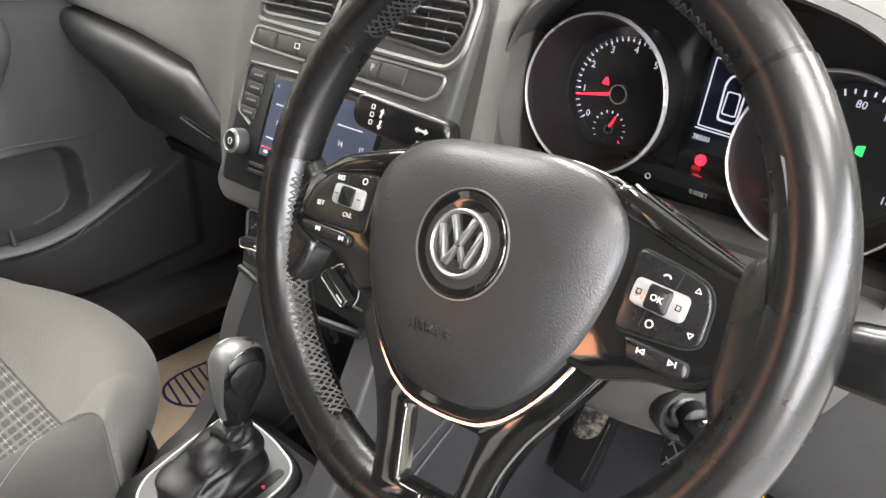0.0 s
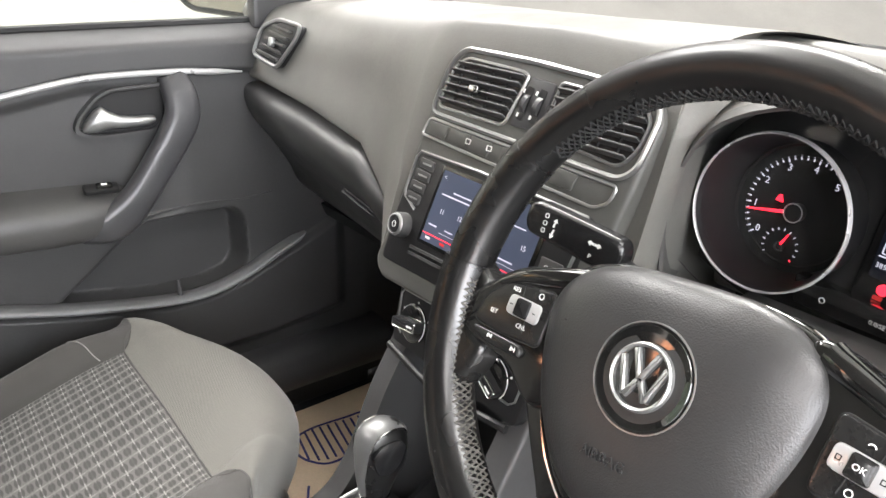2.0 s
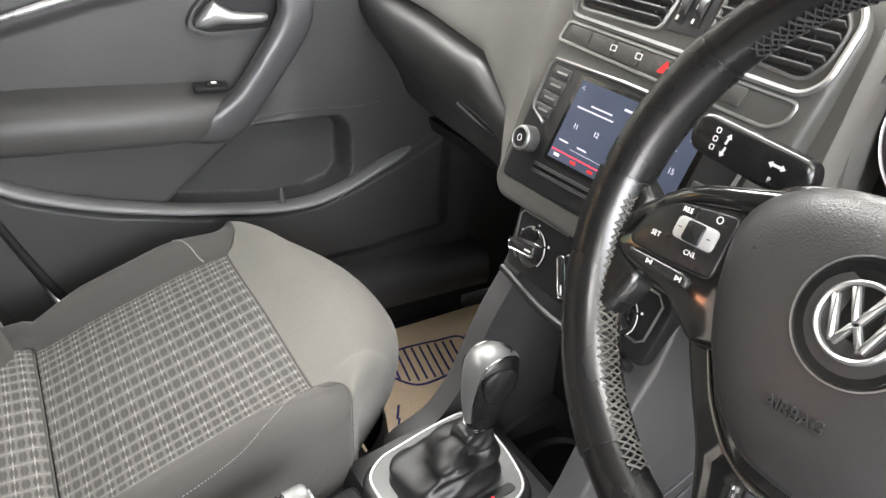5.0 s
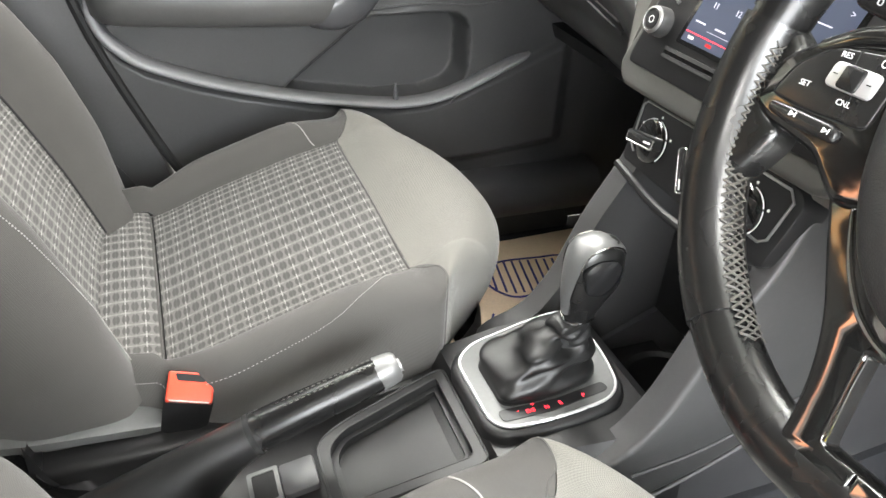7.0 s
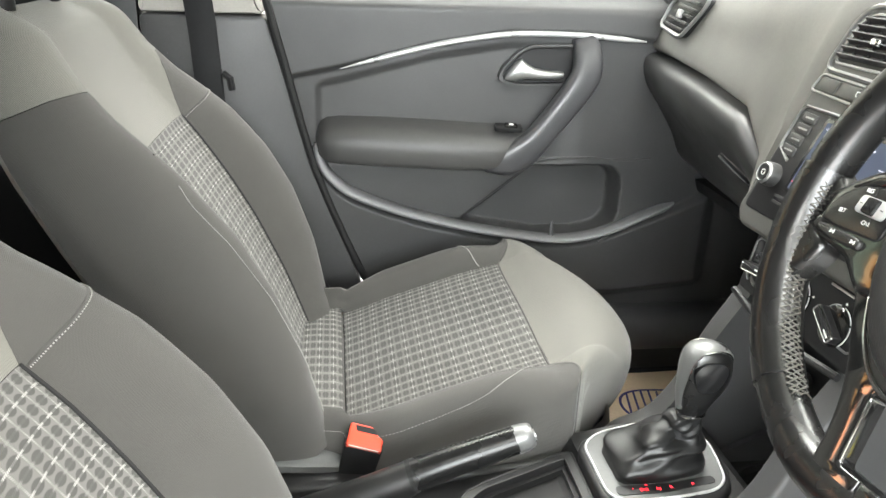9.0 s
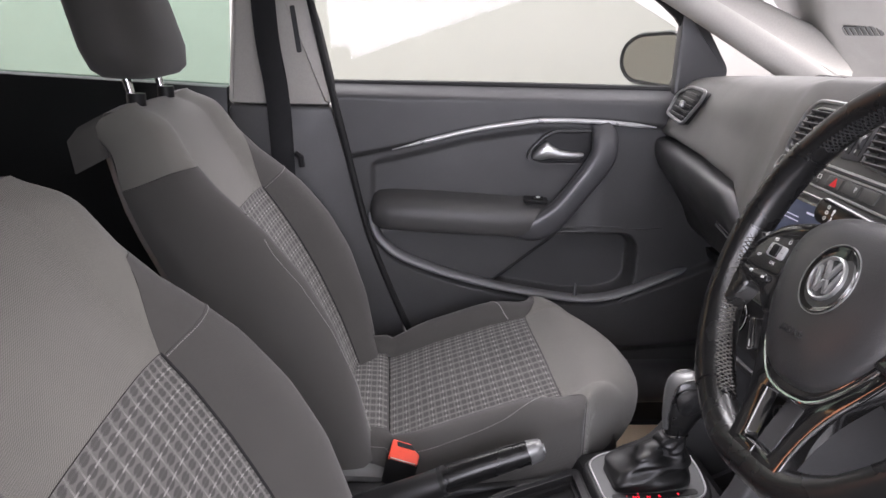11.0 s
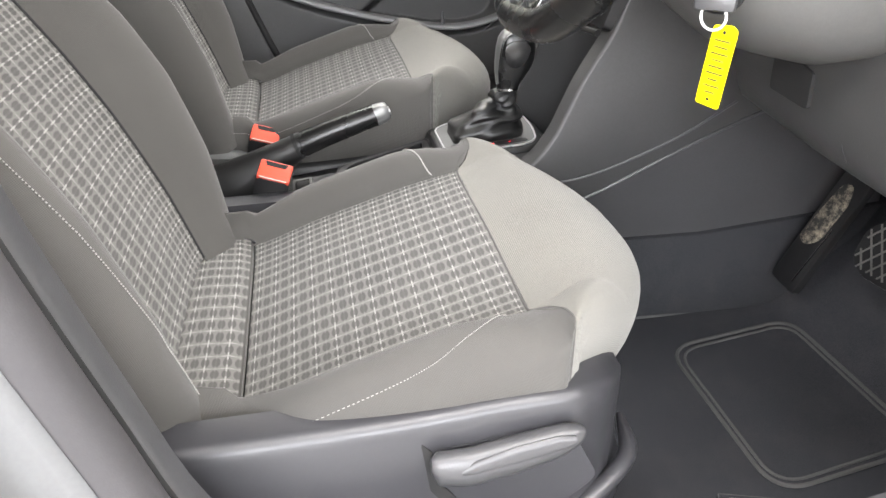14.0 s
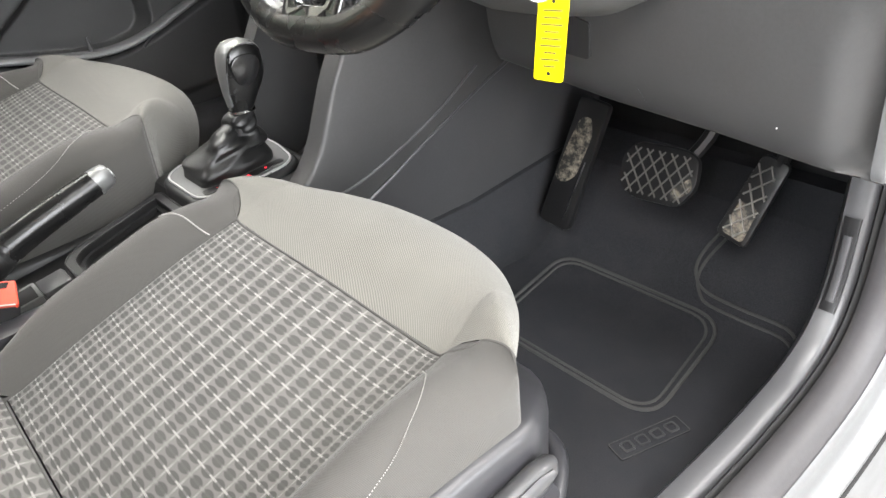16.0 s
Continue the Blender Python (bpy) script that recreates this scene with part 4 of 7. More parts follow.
def spread(vent_outline, name, slats):
    v = part(name, slab(vent_outline, STACK, -0.004, 0.0045), BLACKP, dash, "black centre air vent")
    part("vent_rim", bead(vent_outline, STACK, 0.005, 0.0018), SATIN, v)
    zs = [p[1] for p in vent_outline]
    lo, hi = min(zs) + 0.004, max(zs) - 0.003
    for k in range(slats):
        yk = mix(lo, hi, (k + 0.5) / slats)
        cut = []
        for a, b in zip(vent_outline, list(vent_outline[1:]) + [vent_outline[0]]):
            if (a[1] - yk) * (b[1] - yk) <= 0 and a[1] != b[1]:
                cut.append(mix(a[0], b[0], (yk - a[1]) / (b[1] - a[1])))
        x0, x1 = min(cut) + 0.002, max(cut) - 0.002
        tilt = STACK @ Matrix.Translation((0, yk, 0.007)) @ Matrix.Rotation(radians(-25), 4, "X")
        part("vent_slat", block(((x0 + x1) / 2, 0, 0), (x1 - x0, 0.0022, 0.0095), 0.0008, tilt), DASH, v)
    for k in range(4):
        xk = mix(min(p[0] for p in vent_outline), max(p[0] for p in vent_outline), (k + 1) / 5)
        part("vent_fin", block((xk, (lo + hi) / 2, 0.0045), (0.0015, hi - lo - 0.006, 0.006), 0.0004, STACK), RUBBER, v)
    return v


lv = rounded([st(-0.099, 0.978), st(0.012, 0.978), st(0.028, 1.028), st(0.020, 1.031), st(-0.070, 1.033), st(-0.086, 1.022)], [0.012, 0.008, 0.006, 0.004, 0.010, 0.010])
rv = rounded([st(0.066, 0.980), st(0.165, 0.972), st(0.178, 0.99), st(0.182, 1.012), st(0.172, 1.026), st(0.072, 1.029)], [0.006, 0.012, 0.006, 0.006, 0.010, 0.006])
v1, v2 = spread(lv, "centre_vent", 6), spread(rv, "centre_vent", 6)
surround = rounded([st(-0.107, 0.970), st(0.168, 0.963), st(0.183, 0.975), st(0.190, 1.020), st(0.176, 1.036), st(0.03, 1.042), st(-0.076, 1.042), st(-0.095, 1.026)], 0.016, 6)
part("vent_surround", bead(surround, STACK, 0.0048, 0.0029), SATIN, dash, "satin silver line round the centre vents")
for v, cx in ((v1, -0.035), (v2, 0.122)):
    part("vent_tab", block((cx, st(0, 1.004)[1], 0.014), (0.014, 0.008, 0.008), 0.002, STACK), CHROME, v, "bright vent tab")
mid = part("thumbwheel_plate", slab(rounded([st(0.020, 0.980), st(0.060, 0.981), st(0.067, 1.026), st(0.032, 1.028)], 0.003), STACK, 0.003, 0.0058, 0.001), TRIMG, dash, "thumb wheel plate between the vents")
for cx in (0.034, 0.052):
    part("wheel_slot", slab(rect(-0.0045, -0.017, 0.0045, 0.017, 0.002), at(STACK, cx, st(0, 1.003)[1], 0, -8), 0.0055, 0.0065), BLACKP, mid)
    w = part("thumb_wheel", lathe([(0.0, -0.003), (0.011, -0.003), (0.011, 0.003), (0.0, 0.003)], at(STACK, cx, st(0, 1.003)[1], 0.000, -8) @ Matrix.Rotation(math.pi / 2, 4, "Y"), 20), TRIMG, mid)
    for d in (-0.012, 0.0, 0.012):
        part("wheel_mark", slab(rect(-0.0012, -0.002, 0.0012, 0.002), at(STACK, cx - 0.006, st(0, 1.003)[1] + d, 0, -8), 0.0063, 0.007), WHITEINK, mid)

# switch row under the vents
row = rounded([st(-0.112, 0.945), st(0.152, 0.934), st(0.166, 0.942), st(0.170, 0.957), st(-0.104, 0.964)], 0.006)
sw = part("switch_panel", slab(row, STACK, 0.002, 0.0052, 0.001), STACKM, dash, "row of dark push switches")
part("switch_panel_rim", bead(row, STACK, 0.0053, 0.0017), SATIN, sw)
for k in range(6):
    x0 = -0.100 + 0.036 * k + (0.012 if k > 2 else 0)
    w = 0.030
    zc = mix(0.9545, 0.9500, k / 5)
    part("push_switch", slab(rounded([st(x0, zc - 0.008), st(x0 + w, zc - 0.009), st(x0 + w + 0.003, zc + 0.006), st(x0 + 0.002, zc + 0.007)], 0.002), STACK, 0.004, 0.0072, 0.001), STACKM, sw)
tri = [st(0.030, 0.946), st(0.044, 0.946), st(0.039, 0.9575)]
part("hazard_mark", slab(rounded(tri, 0.002), STACK, 0.0072, 0.0078), REDINK, sw, "red hazard light triangle")
letters("P", at(STACK, 0.082, st(0, 0.9505)[1], 0.0076), 0.009, WHITEINK, sw)
for cx in (-0.030, 0.004):
    part("switch_mark", ring_plate(rect(-0.004, -0.003, 0.004, 0.003, 0.001), rect(-0.003, -0.002, 0.003, 0.002, 0.001), at(STACK, cx, st(0, 0.953)[1]), 0.0073, 0.0077), WHITEINK, sw)

# radio with its screen
rad = rounded([st(-0.126, 0.800), st(0.146, 0.806), st(0.160, 0.926), st(-0.110, 0.930), st(-0.118, 0.872)], 0.010)
radio = part("radio", slab(rad, STACK, 0.002, 0.0055, 0.002), BLACKP, dash, "black car radio with lit touch screen")
part("radio_top_line", tube([STACK @ Vector((*st(x, z), 0.006)) for x, z in ((-0.088, 0.866), (-0.110, 0.876), (-0.113, 0.884), (-0.108, 0.920), (-0.102, 0.927), (0.0, 0.9285), (0.150, 0.925), (0.154, 0.918), (0.146, 0.872))], 0.0019, 6), SATIN, radio, "silver line round the radio keys")
scr = rounded([st(-0.070, 0.836), st(0.104, 0.838), st(0.112, 0.921), st(-0.058, 0.922)], 0.003)
part("screen_frame", slab(scr, STACK, 0.004, 0.0062), GLOSS, radio)
lit = [st(-0.064, 0.840), st(0.098, 0.842), st(0.106, 0.917), st(-0.054, 0.918)]
screen = part("touch_screen", slab(lit, STACK, 0.005, 0.0066), GLOWB, radio, "lit dark blue touch screen")
for x0, z0, x1, z1 in ((-0.048, 0.893, 0.004, 0.8955), (0.012, 0.9065, 0.034, 0.9105), (-0.030, 0.898, 0.0, 0.9005), (0.05, 0.893, 0.085, 0.895), (-0.036, 0.8545, 0.094, 0.8552), (-0.056, 0.8585, -0.042, 0.861), (-0.028, 0.8585, -0.014, 0.861), (0.06, 0.8585, 0.08, 0.861)):
    part("screen_text", slab([st(x0, z0), st(x1, z0), st(x1, mix(z0, z1, 0.55)), st(x0, mix(z0, z1, 0.55))], STACK, 0.0066, 0.0069), GLOWW, screen)
for body, x, z in (("11", -0.040, 0.876), ("12", -0.010, 0.877), ("13", 0.024, 0.877), ("14", 0.058, 0.877), ("15", 0.088, 0.877), ("<", -0.049, 0.911), (">", 0.096, 0.906)):
    letters(body, at(STACK, *st(x, z), 0.0068), 0.0075, GLOWW, screen)
part("screen_line", slab([st(-0.062, 0.8485), st(0.098, 0.8495), st(0.098, 0.8502), st(-0.062, 0.8492)], STACK, 0.0066, 0.0069), GLOWR, screen)
for x in (-0.052, -0.026, 0.0, 0.03):
    part("screen_icon", slab([st(x - 0.004, 0.8433), st(x + 0.004, 0.8433), st(x + 0.004, 0.8460), st(x - 0.004, 0.8460)], STACK, 0.0066, 0.0069), REDINK if x > -0.04 else WHITEINK, screen)
for k, (z, w) in enumerate(((0.918, 0.026), (0.905, 0.026), (0.892, 0.026), (0.879, 0.026))):
    xl = -0.100 - 0.003 * k
    key = part("radio_key", slab(rect(-w / 2, -0.0055, w / 2, 0.0055, 0.002), at(STACK, xl + 0.014, st(0, z - 0.002)[1], 0, -2), 0.005, 0.0075, 0.001), DASH, radio)
    part("key_mark", slab(rect(-0.008, -0.001, 0.008, 0.001), at(STACK, xl + 0.015, st(0, z - 0.002)[1]), 0.0075, 0.0078), SATIN, key)
for k, (body, z) in enumerate((("CAR", 0.870), ("MENU", 0.848))):
    key = part("radio_key", slab(rect(-0.014, -0.009, 0.014, 0.009, 0.002), at(STACK, 0.127 - 0.004 * k, st(0, z)[1]), 0.005, 0.0075, 0.001), DASH, radio)
    letters(body, at(STACK, 0.127 - 0.004 * k, st(0, z)[1], 0.0077), 0.0075, WHITEINK, key)
KN = at(STACK, *st(-0.098, 0.845), 0.005)
knob = part("volume_knob", lathe([(0, 0), (0.0145, 0), (0.0142, 0.010), (0.0125, 0.014), (0.0105, 0.016), (0.0095, 0.0145), (0, 0.0145)], KN, 30), DASH, radio, "dark volume knob with a bright rim")
part("knob_rim", lathe([(0.0100, 0.0150), (0.0108, 0.0166), (0.0125, 0.0158), (0.0132, 0.0135)], KN, 30), SATIN, knob, "bright rim")
part("knob_face", lathe([(0, 0.0148), (0.0088, 0.0148), (0.0088, 0.0156), (0, 0.0158)], KN, 24), BLACKP, knob)
part("power_mark", ring_plate(circle(0, 0, 0.0036, 20), circle(0, 0, 0.0028, 20), KN, 0.0157, 0.0161), WHITEINK, knob)
for z in (0.829, 0.822):
    part("slot_line", slab([st(-0.078, z), st(0.10, z + 0.004), st(0.10, z + 0.001), st(-0.078, z - 0.003)], STACK, 0.005, 0.0075), DASH, radio)
part("disc_slot", slab([st(-0.078, 0.8255), st(0.10, 0.830), st(0.10, 0.8275), st(-0.078, 0.8225)], STACK, 0.005, 0.0062), GLOSS, radio)

# heater panel
HV = plane_at((0.012, 0.4535, 0.7455), (1, 0, 0), (0, 0.25, 1))
heat = rounded([(-0.106, -0.040), (0.112, -0.042), (0.122, 0.024), (0.112, 0.034), (-0.110, 0.040)], 0.008)
heater = part("heater_panel", slab(heat, HV, -0.03, 0.002, 0.003), BLACKP, dash, "black heater control panel with three dials")
part("heater_trim", tube([HV @ Vector((x, y, 0.003)) for x, y in ((-0.090, -0.026), (-0.098, -0.020), (-0.103, 0.020), (-0.098, 0.026), (-0.024, 0.0285))], 0.0013, 6), SATIN, heater)
part("heater_trim", tube([HV @ Vector((x, y, 0.003)) for x, y in ((0.040, 0.029), (0.104, 0.030), (0.112, 0.022), (0.106, -0.016), (0.098, -0.022), (0.056, -0.022))], 0.0013, 6), SATIN, heater)
for cx, turn in ((-0.070, 8), (0.0, -62), (0.070, -30)):
    D = at(HV, cx, -0.006, 0.002, turn)
    dial = part("heater_dial", lathe([(0, 0), (0.0225, 0), (0.022, 0.004), (0.018, 0.006), (0, 0.006)], D, 32), GLOSS, heater, "black heater dial")
    for g0, g1 in ((-40, 22), (28, 82), (98, 152), (158, 220)):
        arc = [HV @ Vector((cx + 0.0225 * math.cos(radians(g)), -0.006 + 0.0225 * math.sin(radians(g)), 0.0048)) for g in np.linspace(g0, g1, 9)]
        part("dial_arc", tube(arc, 0.0006, 5), WHITEINK, dial)
    for g in (25, 90, 155):
        part("dial_mark", lathe([(0, 0), (0.0014, 0), (0.0012, 0.0007), (0, 0.0007)], at(HV, cx + 0.0255 * math.cos(radians(g)), -0.006 + 0.0255 * math.sin(radians(g)), 0.002), 10), WHITEINK, dial)
    grip = part("dial_grip", slab(rect(-0.021, -0.0058, 0.021, 0.0058, 0.003), D, 0.005, 0.018, 0.003), BLACKP, dial)
    part("grip_line", bead(rect(-0.0205, -0.0052, 0.0205, 0.0052, 0.003), D, 0.0165, 0.0013), CHROME, dial, "chrome line round the dial grip")
    part("grip_mark", slab(rect(0.008, -0.001, 0.018, 0.001), D, 0.018, 0.0184), WHITEINK, dial)

# ---- instruments ----
CL = at(plane_at((0.363, 0.604, 0.930), (1, 0, 0), (0, 0.12, 1)), -0.012, 0.0, 0, -4.0)
CF = at(CL, 0, 0, -0.040)
cluster = thing("instrument_cluster", (0.363, 0.62, 0.86), "lit black instrument cluster with two silver-ringed dials", "instruments")
part("cluster_face", slab(rounded([(-0.205, -0.075), (-0.12, -0.10), (0.12, -0.10), (0.205, -0.075), (0.205, 0.05), (0.12, 0.10), (-0.12, 0.10), (-0.205, 0.05)], 0.03), CF, -0.03, -0.0160), BLACKP, cluster, "black dial plate")
pod = rounded([(-0.030, -0.090), (0.042, -0.090), (0.038, 0.072), (-0.026, 0.072)], 0.010)
part("display_surround", slab(pod, CF, -0.02, -0.004, 0.002), GLOSS, cluster)
disp = part("info_display", slab(rect(-0.0205, -0.028, 0.0345, 0.060, 0.002), CF, -0.006, -0.003), SCREEN, cluster, "dark display with a car outline")
for a, b in (((-0.016, 0.052), (0.030, 0.052)), ((-0.016, 0.052), (-0.016, -0.006)), ((0.030, 0.052), (0.030, -0.006)), ((-0.016, -0.006), (0.030, -0.006)), ((-0.018, -0.0085), (0.032, -0.0085))):
    part("display_line", tube([CF @ Vector((*a, -0.0025)), CF @ Vector((*b, -0.0025))], 0.0006, 5), GLOWW, disp)
part("car_symbol", ring_plate(rounded([(-0.009, -0.002), (0.009, -0.002), (0.010, 0.03), (0.006, 0.038), (-0.006, 0.038), (-0.010, 0.03)], 0.004), rounded([(-0.0075, -0.0005), (0.0075, -0.0005), (0.0085, 0.029), (0.005, 0.0365), (-0.005, 0.0365), (-0.0085, 0.029)], 0.004), at(CF, 0.007, 0.004), -0.0028, -0.0022), GLOWW, disp)
part("car_symbol_roof", ring_plate(rounded([(-0.0065, 0.004), (0.0065, 0.004), (0.006, 0.024), (-0.006, 0.024)], 0.002), rounded([(-0.0055, 0.005), (0.0055, 0.005), (0.005, 0.023), (-0.005, 0.023)], 0.002), at(CF, 0.007, 0.004), -0.0028, -0.0022), GLOWW, disp)
letters("38500", at(CF, -0.010, -0.0165, -0.0025), 0.0064, GLOWW, disp)
letters("26", at(CF, 0.027, -0.0165, -0.0025), 0.0064, GLOWW, disp)
part("brake_warning", slab(rounded(circle(-0.005, -0.0355, 0.0050, 16), 0), CF, -0.004, -0.0025), GLOWR, cluster, "lit red warning lamp")
part("brake_warning", slab(rect(-0.011, -0.0455, -0.003, -0.0415, 0.001), CF, -0.004, -0.0033), REDINK, cluster)
CS = at(CL, 0, 0, -0.032)
strip = part("reset_strip", slab(rounded([(-0.066, -0.072), (0.066, -0.072), (0.072, -0.046), (-0.072, -0.046)], 0.004), CS, -0.01, 0.004, 0.002), GLOSS, cluster, "glossy black button strip")
letters("0.0/SET", at(CS, 0.0075, -0.060, 0.0043), 0.0056, WHITEINK, strip)
part("strip_mark", ring_plate(circle(-0.042, -0.060, 0.0028, 16), circle(-0.042, -0.060, 0.002, 16), CS, 0.004, 0.0045), WHITEINK, strip)


def dial(cx, cy, name, label):
    R = at(CL, cx, cy) @ Matrix.Diagonal((0.935, 0.925, 1, 1))
    D = at(CL, cx + 0.003, cy - 0.002, -0.040)
    g = part(name, lathe([(0, -0.012), (0.060, -0.012), (0.062, -0.010)], D, 48), BLACKP, cluster, label)
    part("dial_tube", lathe([(0.064, -0.051), (0.074, 0.001), (0.0755, 0.0), (0.070, -0.047)], R, 64), BLACKP, g, "black tube round the dial")
    part("dial_ring", lathe([(0.0740, -0.001), (0.0745, 0.0028), (0.0755, 0.0036), (0.0765, 0.0026), (0.0770, -0.002)], R, 64), RINGM, g, "bright silver dial ring")
    part("dial_inner_ring", lathe([(0.049, -0.0119), (0.0505, -0.0110), (0.052, -0.0119)], D, 48), RUBBER, g)
    return D, g


D, g = dial(-0.101, 0.001, "rev_counter", "black rev counter with white figures and red needle")
for k in range(26):
    a = radians(221 - 6.8 * k)
    long = k % 5 == 0
    part("dial_tick", slab(rect(-0.003 if long else -0.0018, -0.0006, 0.002, 0.0006), at(D, 0.0495 * math.cos(a), 0.0495 * math.sin(a), 0, math.degrees(a)), -0.012, -0.0112), GLOWW, g)
for k, body in enumerate("012345"):
    a = radians(221 - 34 * k)
    letters(body, at(D, 0.0415 * math.cos(a), 0.0415 * math.sin(a), -0.0108), 0.0092, GLOWW, g)
a = radians(194)
part("needle", slab(rounded([(0.006, -0.0016), (0.047, -0.0006), (0.047, 0.0006), (0.006, 0.0016)], 0.0004), at(D, 0, 0, 0, math.degrees(a)), -0.0075, -0.006), GLOWR, g, "glowing red needle")
part("needle_hub", lathe([(0, -0.012), (0.0085, -0.011), (0.0085, -0.003), (0.007, -0.0015), (0, -0.0015)], D, 24), BLACKP, g)
part("hub_ring", lathe([(0.0080, -0.002), (0.0086, -0.0012), (0.0092, -0.002)], D, 24), RINGM, g)
part("warning_mark", slab(rounded([(-0.004, -0.0025), (0.004, -0.0025), (0.001, 0.004), (-0.001, 0.004)], 0.001), at(D, -0.020, 0.0065), -0.0118, -0.011), GLOWR, g)
S = at(D, -0.006, -0.036)
for k in range(13):
    a = radians(215 - 250 / 12 * k)
    part("dial_tick", slab(rect(-0.0012, -0.0004, 0.0012, 0.0004), at(S, 0.0165 * math.cos(a), 0.0165 * math.sin(a), 0, math.degrees(a)), -0.012, -0.0112), GLOWW if k < 12 else GLOWR, g)
part("small_needle", slab(rounded([(0.003, -0.0012), (0.015, -0.0005), (0.015, 0.0005), (0.003, 0.0012)], 0.0003), at(S, 0, 0, 0, 68), -0.010, -0.009), GLOWR, g)
part("small_hub", ring_plate(circle(0, 0, 0.0048, 20), circle(0, 0, 0.0036, 20), S, -0.0118, -0.0090), TRIMG, g)
D, g = dial(0.101, 0.000, "speedometer", "black speedometer with white figures and red needle")
for k in range(33):
    a = radians(216 - 30.5 / 4 * k)
    long = k % 2 == 0
    part("dial_tick", slab(rect(-0.003 if long else -0.0018, -0.0006, 0.002, 0.0006), at(D, 0.054 * math.cos(a), 0.054 * math.sin(a), 0, math.degrees(a)), -0.012, -0.0112), GLOWW, g)
for k, body in enumerate(("0", "20", "40", "60", "80", "100", "120", "140", "160")):
    a = radians(216 - 30.5 * k)
    letters(body, at(D, 0.0445 * math.cos(a), 0.0445 * math.sin(a), -0.0108), 0.0085, GLOWW, g)
part("needle", slab(rounded([(0.006, -0.0016), (0.056, -0.0006), (0.056, 0.0006), (0.006, 0.0016)], 0.0004), at(D, 0, 0, 0, 215), -0.0075, -0.006), GLOWR, g, "glowing red needle")
part("needle_hub", lathe([(0, -0.012), (0.0085, -0.011), (0.0085, -0.003), (0.007, -0.0015), (0, -0.0015)], D, 24), BLACKP, g)
part("lamp_symbol", slab(rounded([(-0.005, -0.003), (0.001, -0.0045), (0.001, 0.0045), (-0.005, 0.003)], 0.001), at(D, 0.009, 0.011), -0.0118, -0.011), GLOWG, g, "lit green lamp symbol")

cover_pane = part("cover_glass", slab(rounded([(-0.19, -0.07), (-0.12, -0.095), (0.12, -0.095), (0.19, -0.07), (0.19, 0.05), (0.12, 0.095), (-0.12, 0.095), (-0.19, 0.05)], 0.03), at(CL, 0, 0, -0.006), 0.0, 0.0012), CLUSTERG, cluster, "clear cover over the dials")
cover_pane.visible_shadow = False

# hood over the instruments
hood_in = [(-0.178, -0.085), (-0.186, -0.02), (-0.180, 0.035), (-0.150, 0.082), (-0.09, 0.108), (0.0, 0.118), (0.09, 0.108), (0.150, 0.082), (0.180, 0.035), (0.186, -0.02), (0.178, -0.085)]


def hood_ring(sx, sz, dz, y):
    return smooth_line([Vector((0.363 + x * sx, y, 0.930 + z * sz + dz)) for x, z in hood_in], 44)


hood = [hood_ring(1.14, 0.90, 0.004, 0.665), hood_ring(1.09, 0.95, 0.004, 0.618), hood_ring(1.035, 0.975, 0.004, 0.585), hood_ring(0.95, 0.995, 0.003, 0.555), hood_ring(0.905, 1.00, 0.003, 0.543), hood_ring(0.91, 1.03, 0.003, 0.538), hood_ring(0.95, 1.07, 0.002, 0.546), hood_ring(1.10, 1.10, -0.001, 0.575), hood_ring(1.22, 1.13, -0.006, 0.65)]
part("instrument_hood", loft(hood, caps=False, closed=False), HOODM, dash, "dark grained hood round the instruments", 50)
hood2 = [hood_ring(0.97, 1.08, 0.002, 0.552), hood_ring(1.12, 1.115, -0.001, 0.58), hood_ring(1.24, 1.145, -0.006, 0.65), hood_ring(1.22, 1.12, -0.012, 0.74), hood_ring(1.1, 1.0, -0.02, 0.84)]
part("hood_top", loft(hood2, caps=False, closed=False), PAD, dash, "soft grey top of the instrument hood", 50)
cheek = [[(0.1985, 0.4635, 0.79), (0.1985, 0.4850, 0.86), (0.1985, 0.5055, 0.93), (0.1985, 0.525, 0.99), (0.1985, 0.540, 1.035), (0.199, 0.575, 1.068)],
         [(0.203, 0.500, 0.79), (0.201, 0.520, 0.86), (0.199, 0.535, 0.93), (0.206, 0.545, 0.99), (0.222, 0.556, 1.030), (0.24, 0.59, 1.062)],
         [(0.178, 0.59, 0.79), (0.166, 0.605, 0.86), (0.160, 0.61, 0.93), (0.170, 0.61, 0.99), (0.200, 0.61, 1.028), (0.24, 0.64, 1.060)]]
part("hood_cheek", loft([smooth_line(r, 20) for r in cheek], caps=False, closed=False), PAD, dash, "soft grey cheek beside the instruments", 60)

# lower panel in front of the driver's knees
low = []
for x in np.linspace(0.255, 0.705, 24):
    e = ease((0.705 - x) / 0.05)
    zb = table(x, ((0.25, 0.652), (0.42, 0.636), (0.55, 0.630), (0.71, 0.618)))
    low.append(smooth_line([(x, 0.70, zb + 0.01), (x, 0.60, zb - 0.004), (x, 0.578 + 0.03 * (1 - e), zb + 0.006), (x, 0.566 + 0.03 * (1 - e), zb + 0.04), (x, 0.560 + 0.02 * (1 - e), 0.74), (x, 0.555, 0.80), (x, 0.545, 0.87)], 24))
knee = part("knee_panel", loft(low, caps=False, closed=False), DASH, dash, "dark grained lower dash panel", 50)
part("knee_panel_end", slab(rounded([(0.57, 0.62), (0.72, 0.64), (0.74, 0.95), (0.66, 1.02), (0.57, 1.0), (0.555, 0.80)], 0.02), SIDE, 0.700, 0.712, 0.004), PAINT, car)
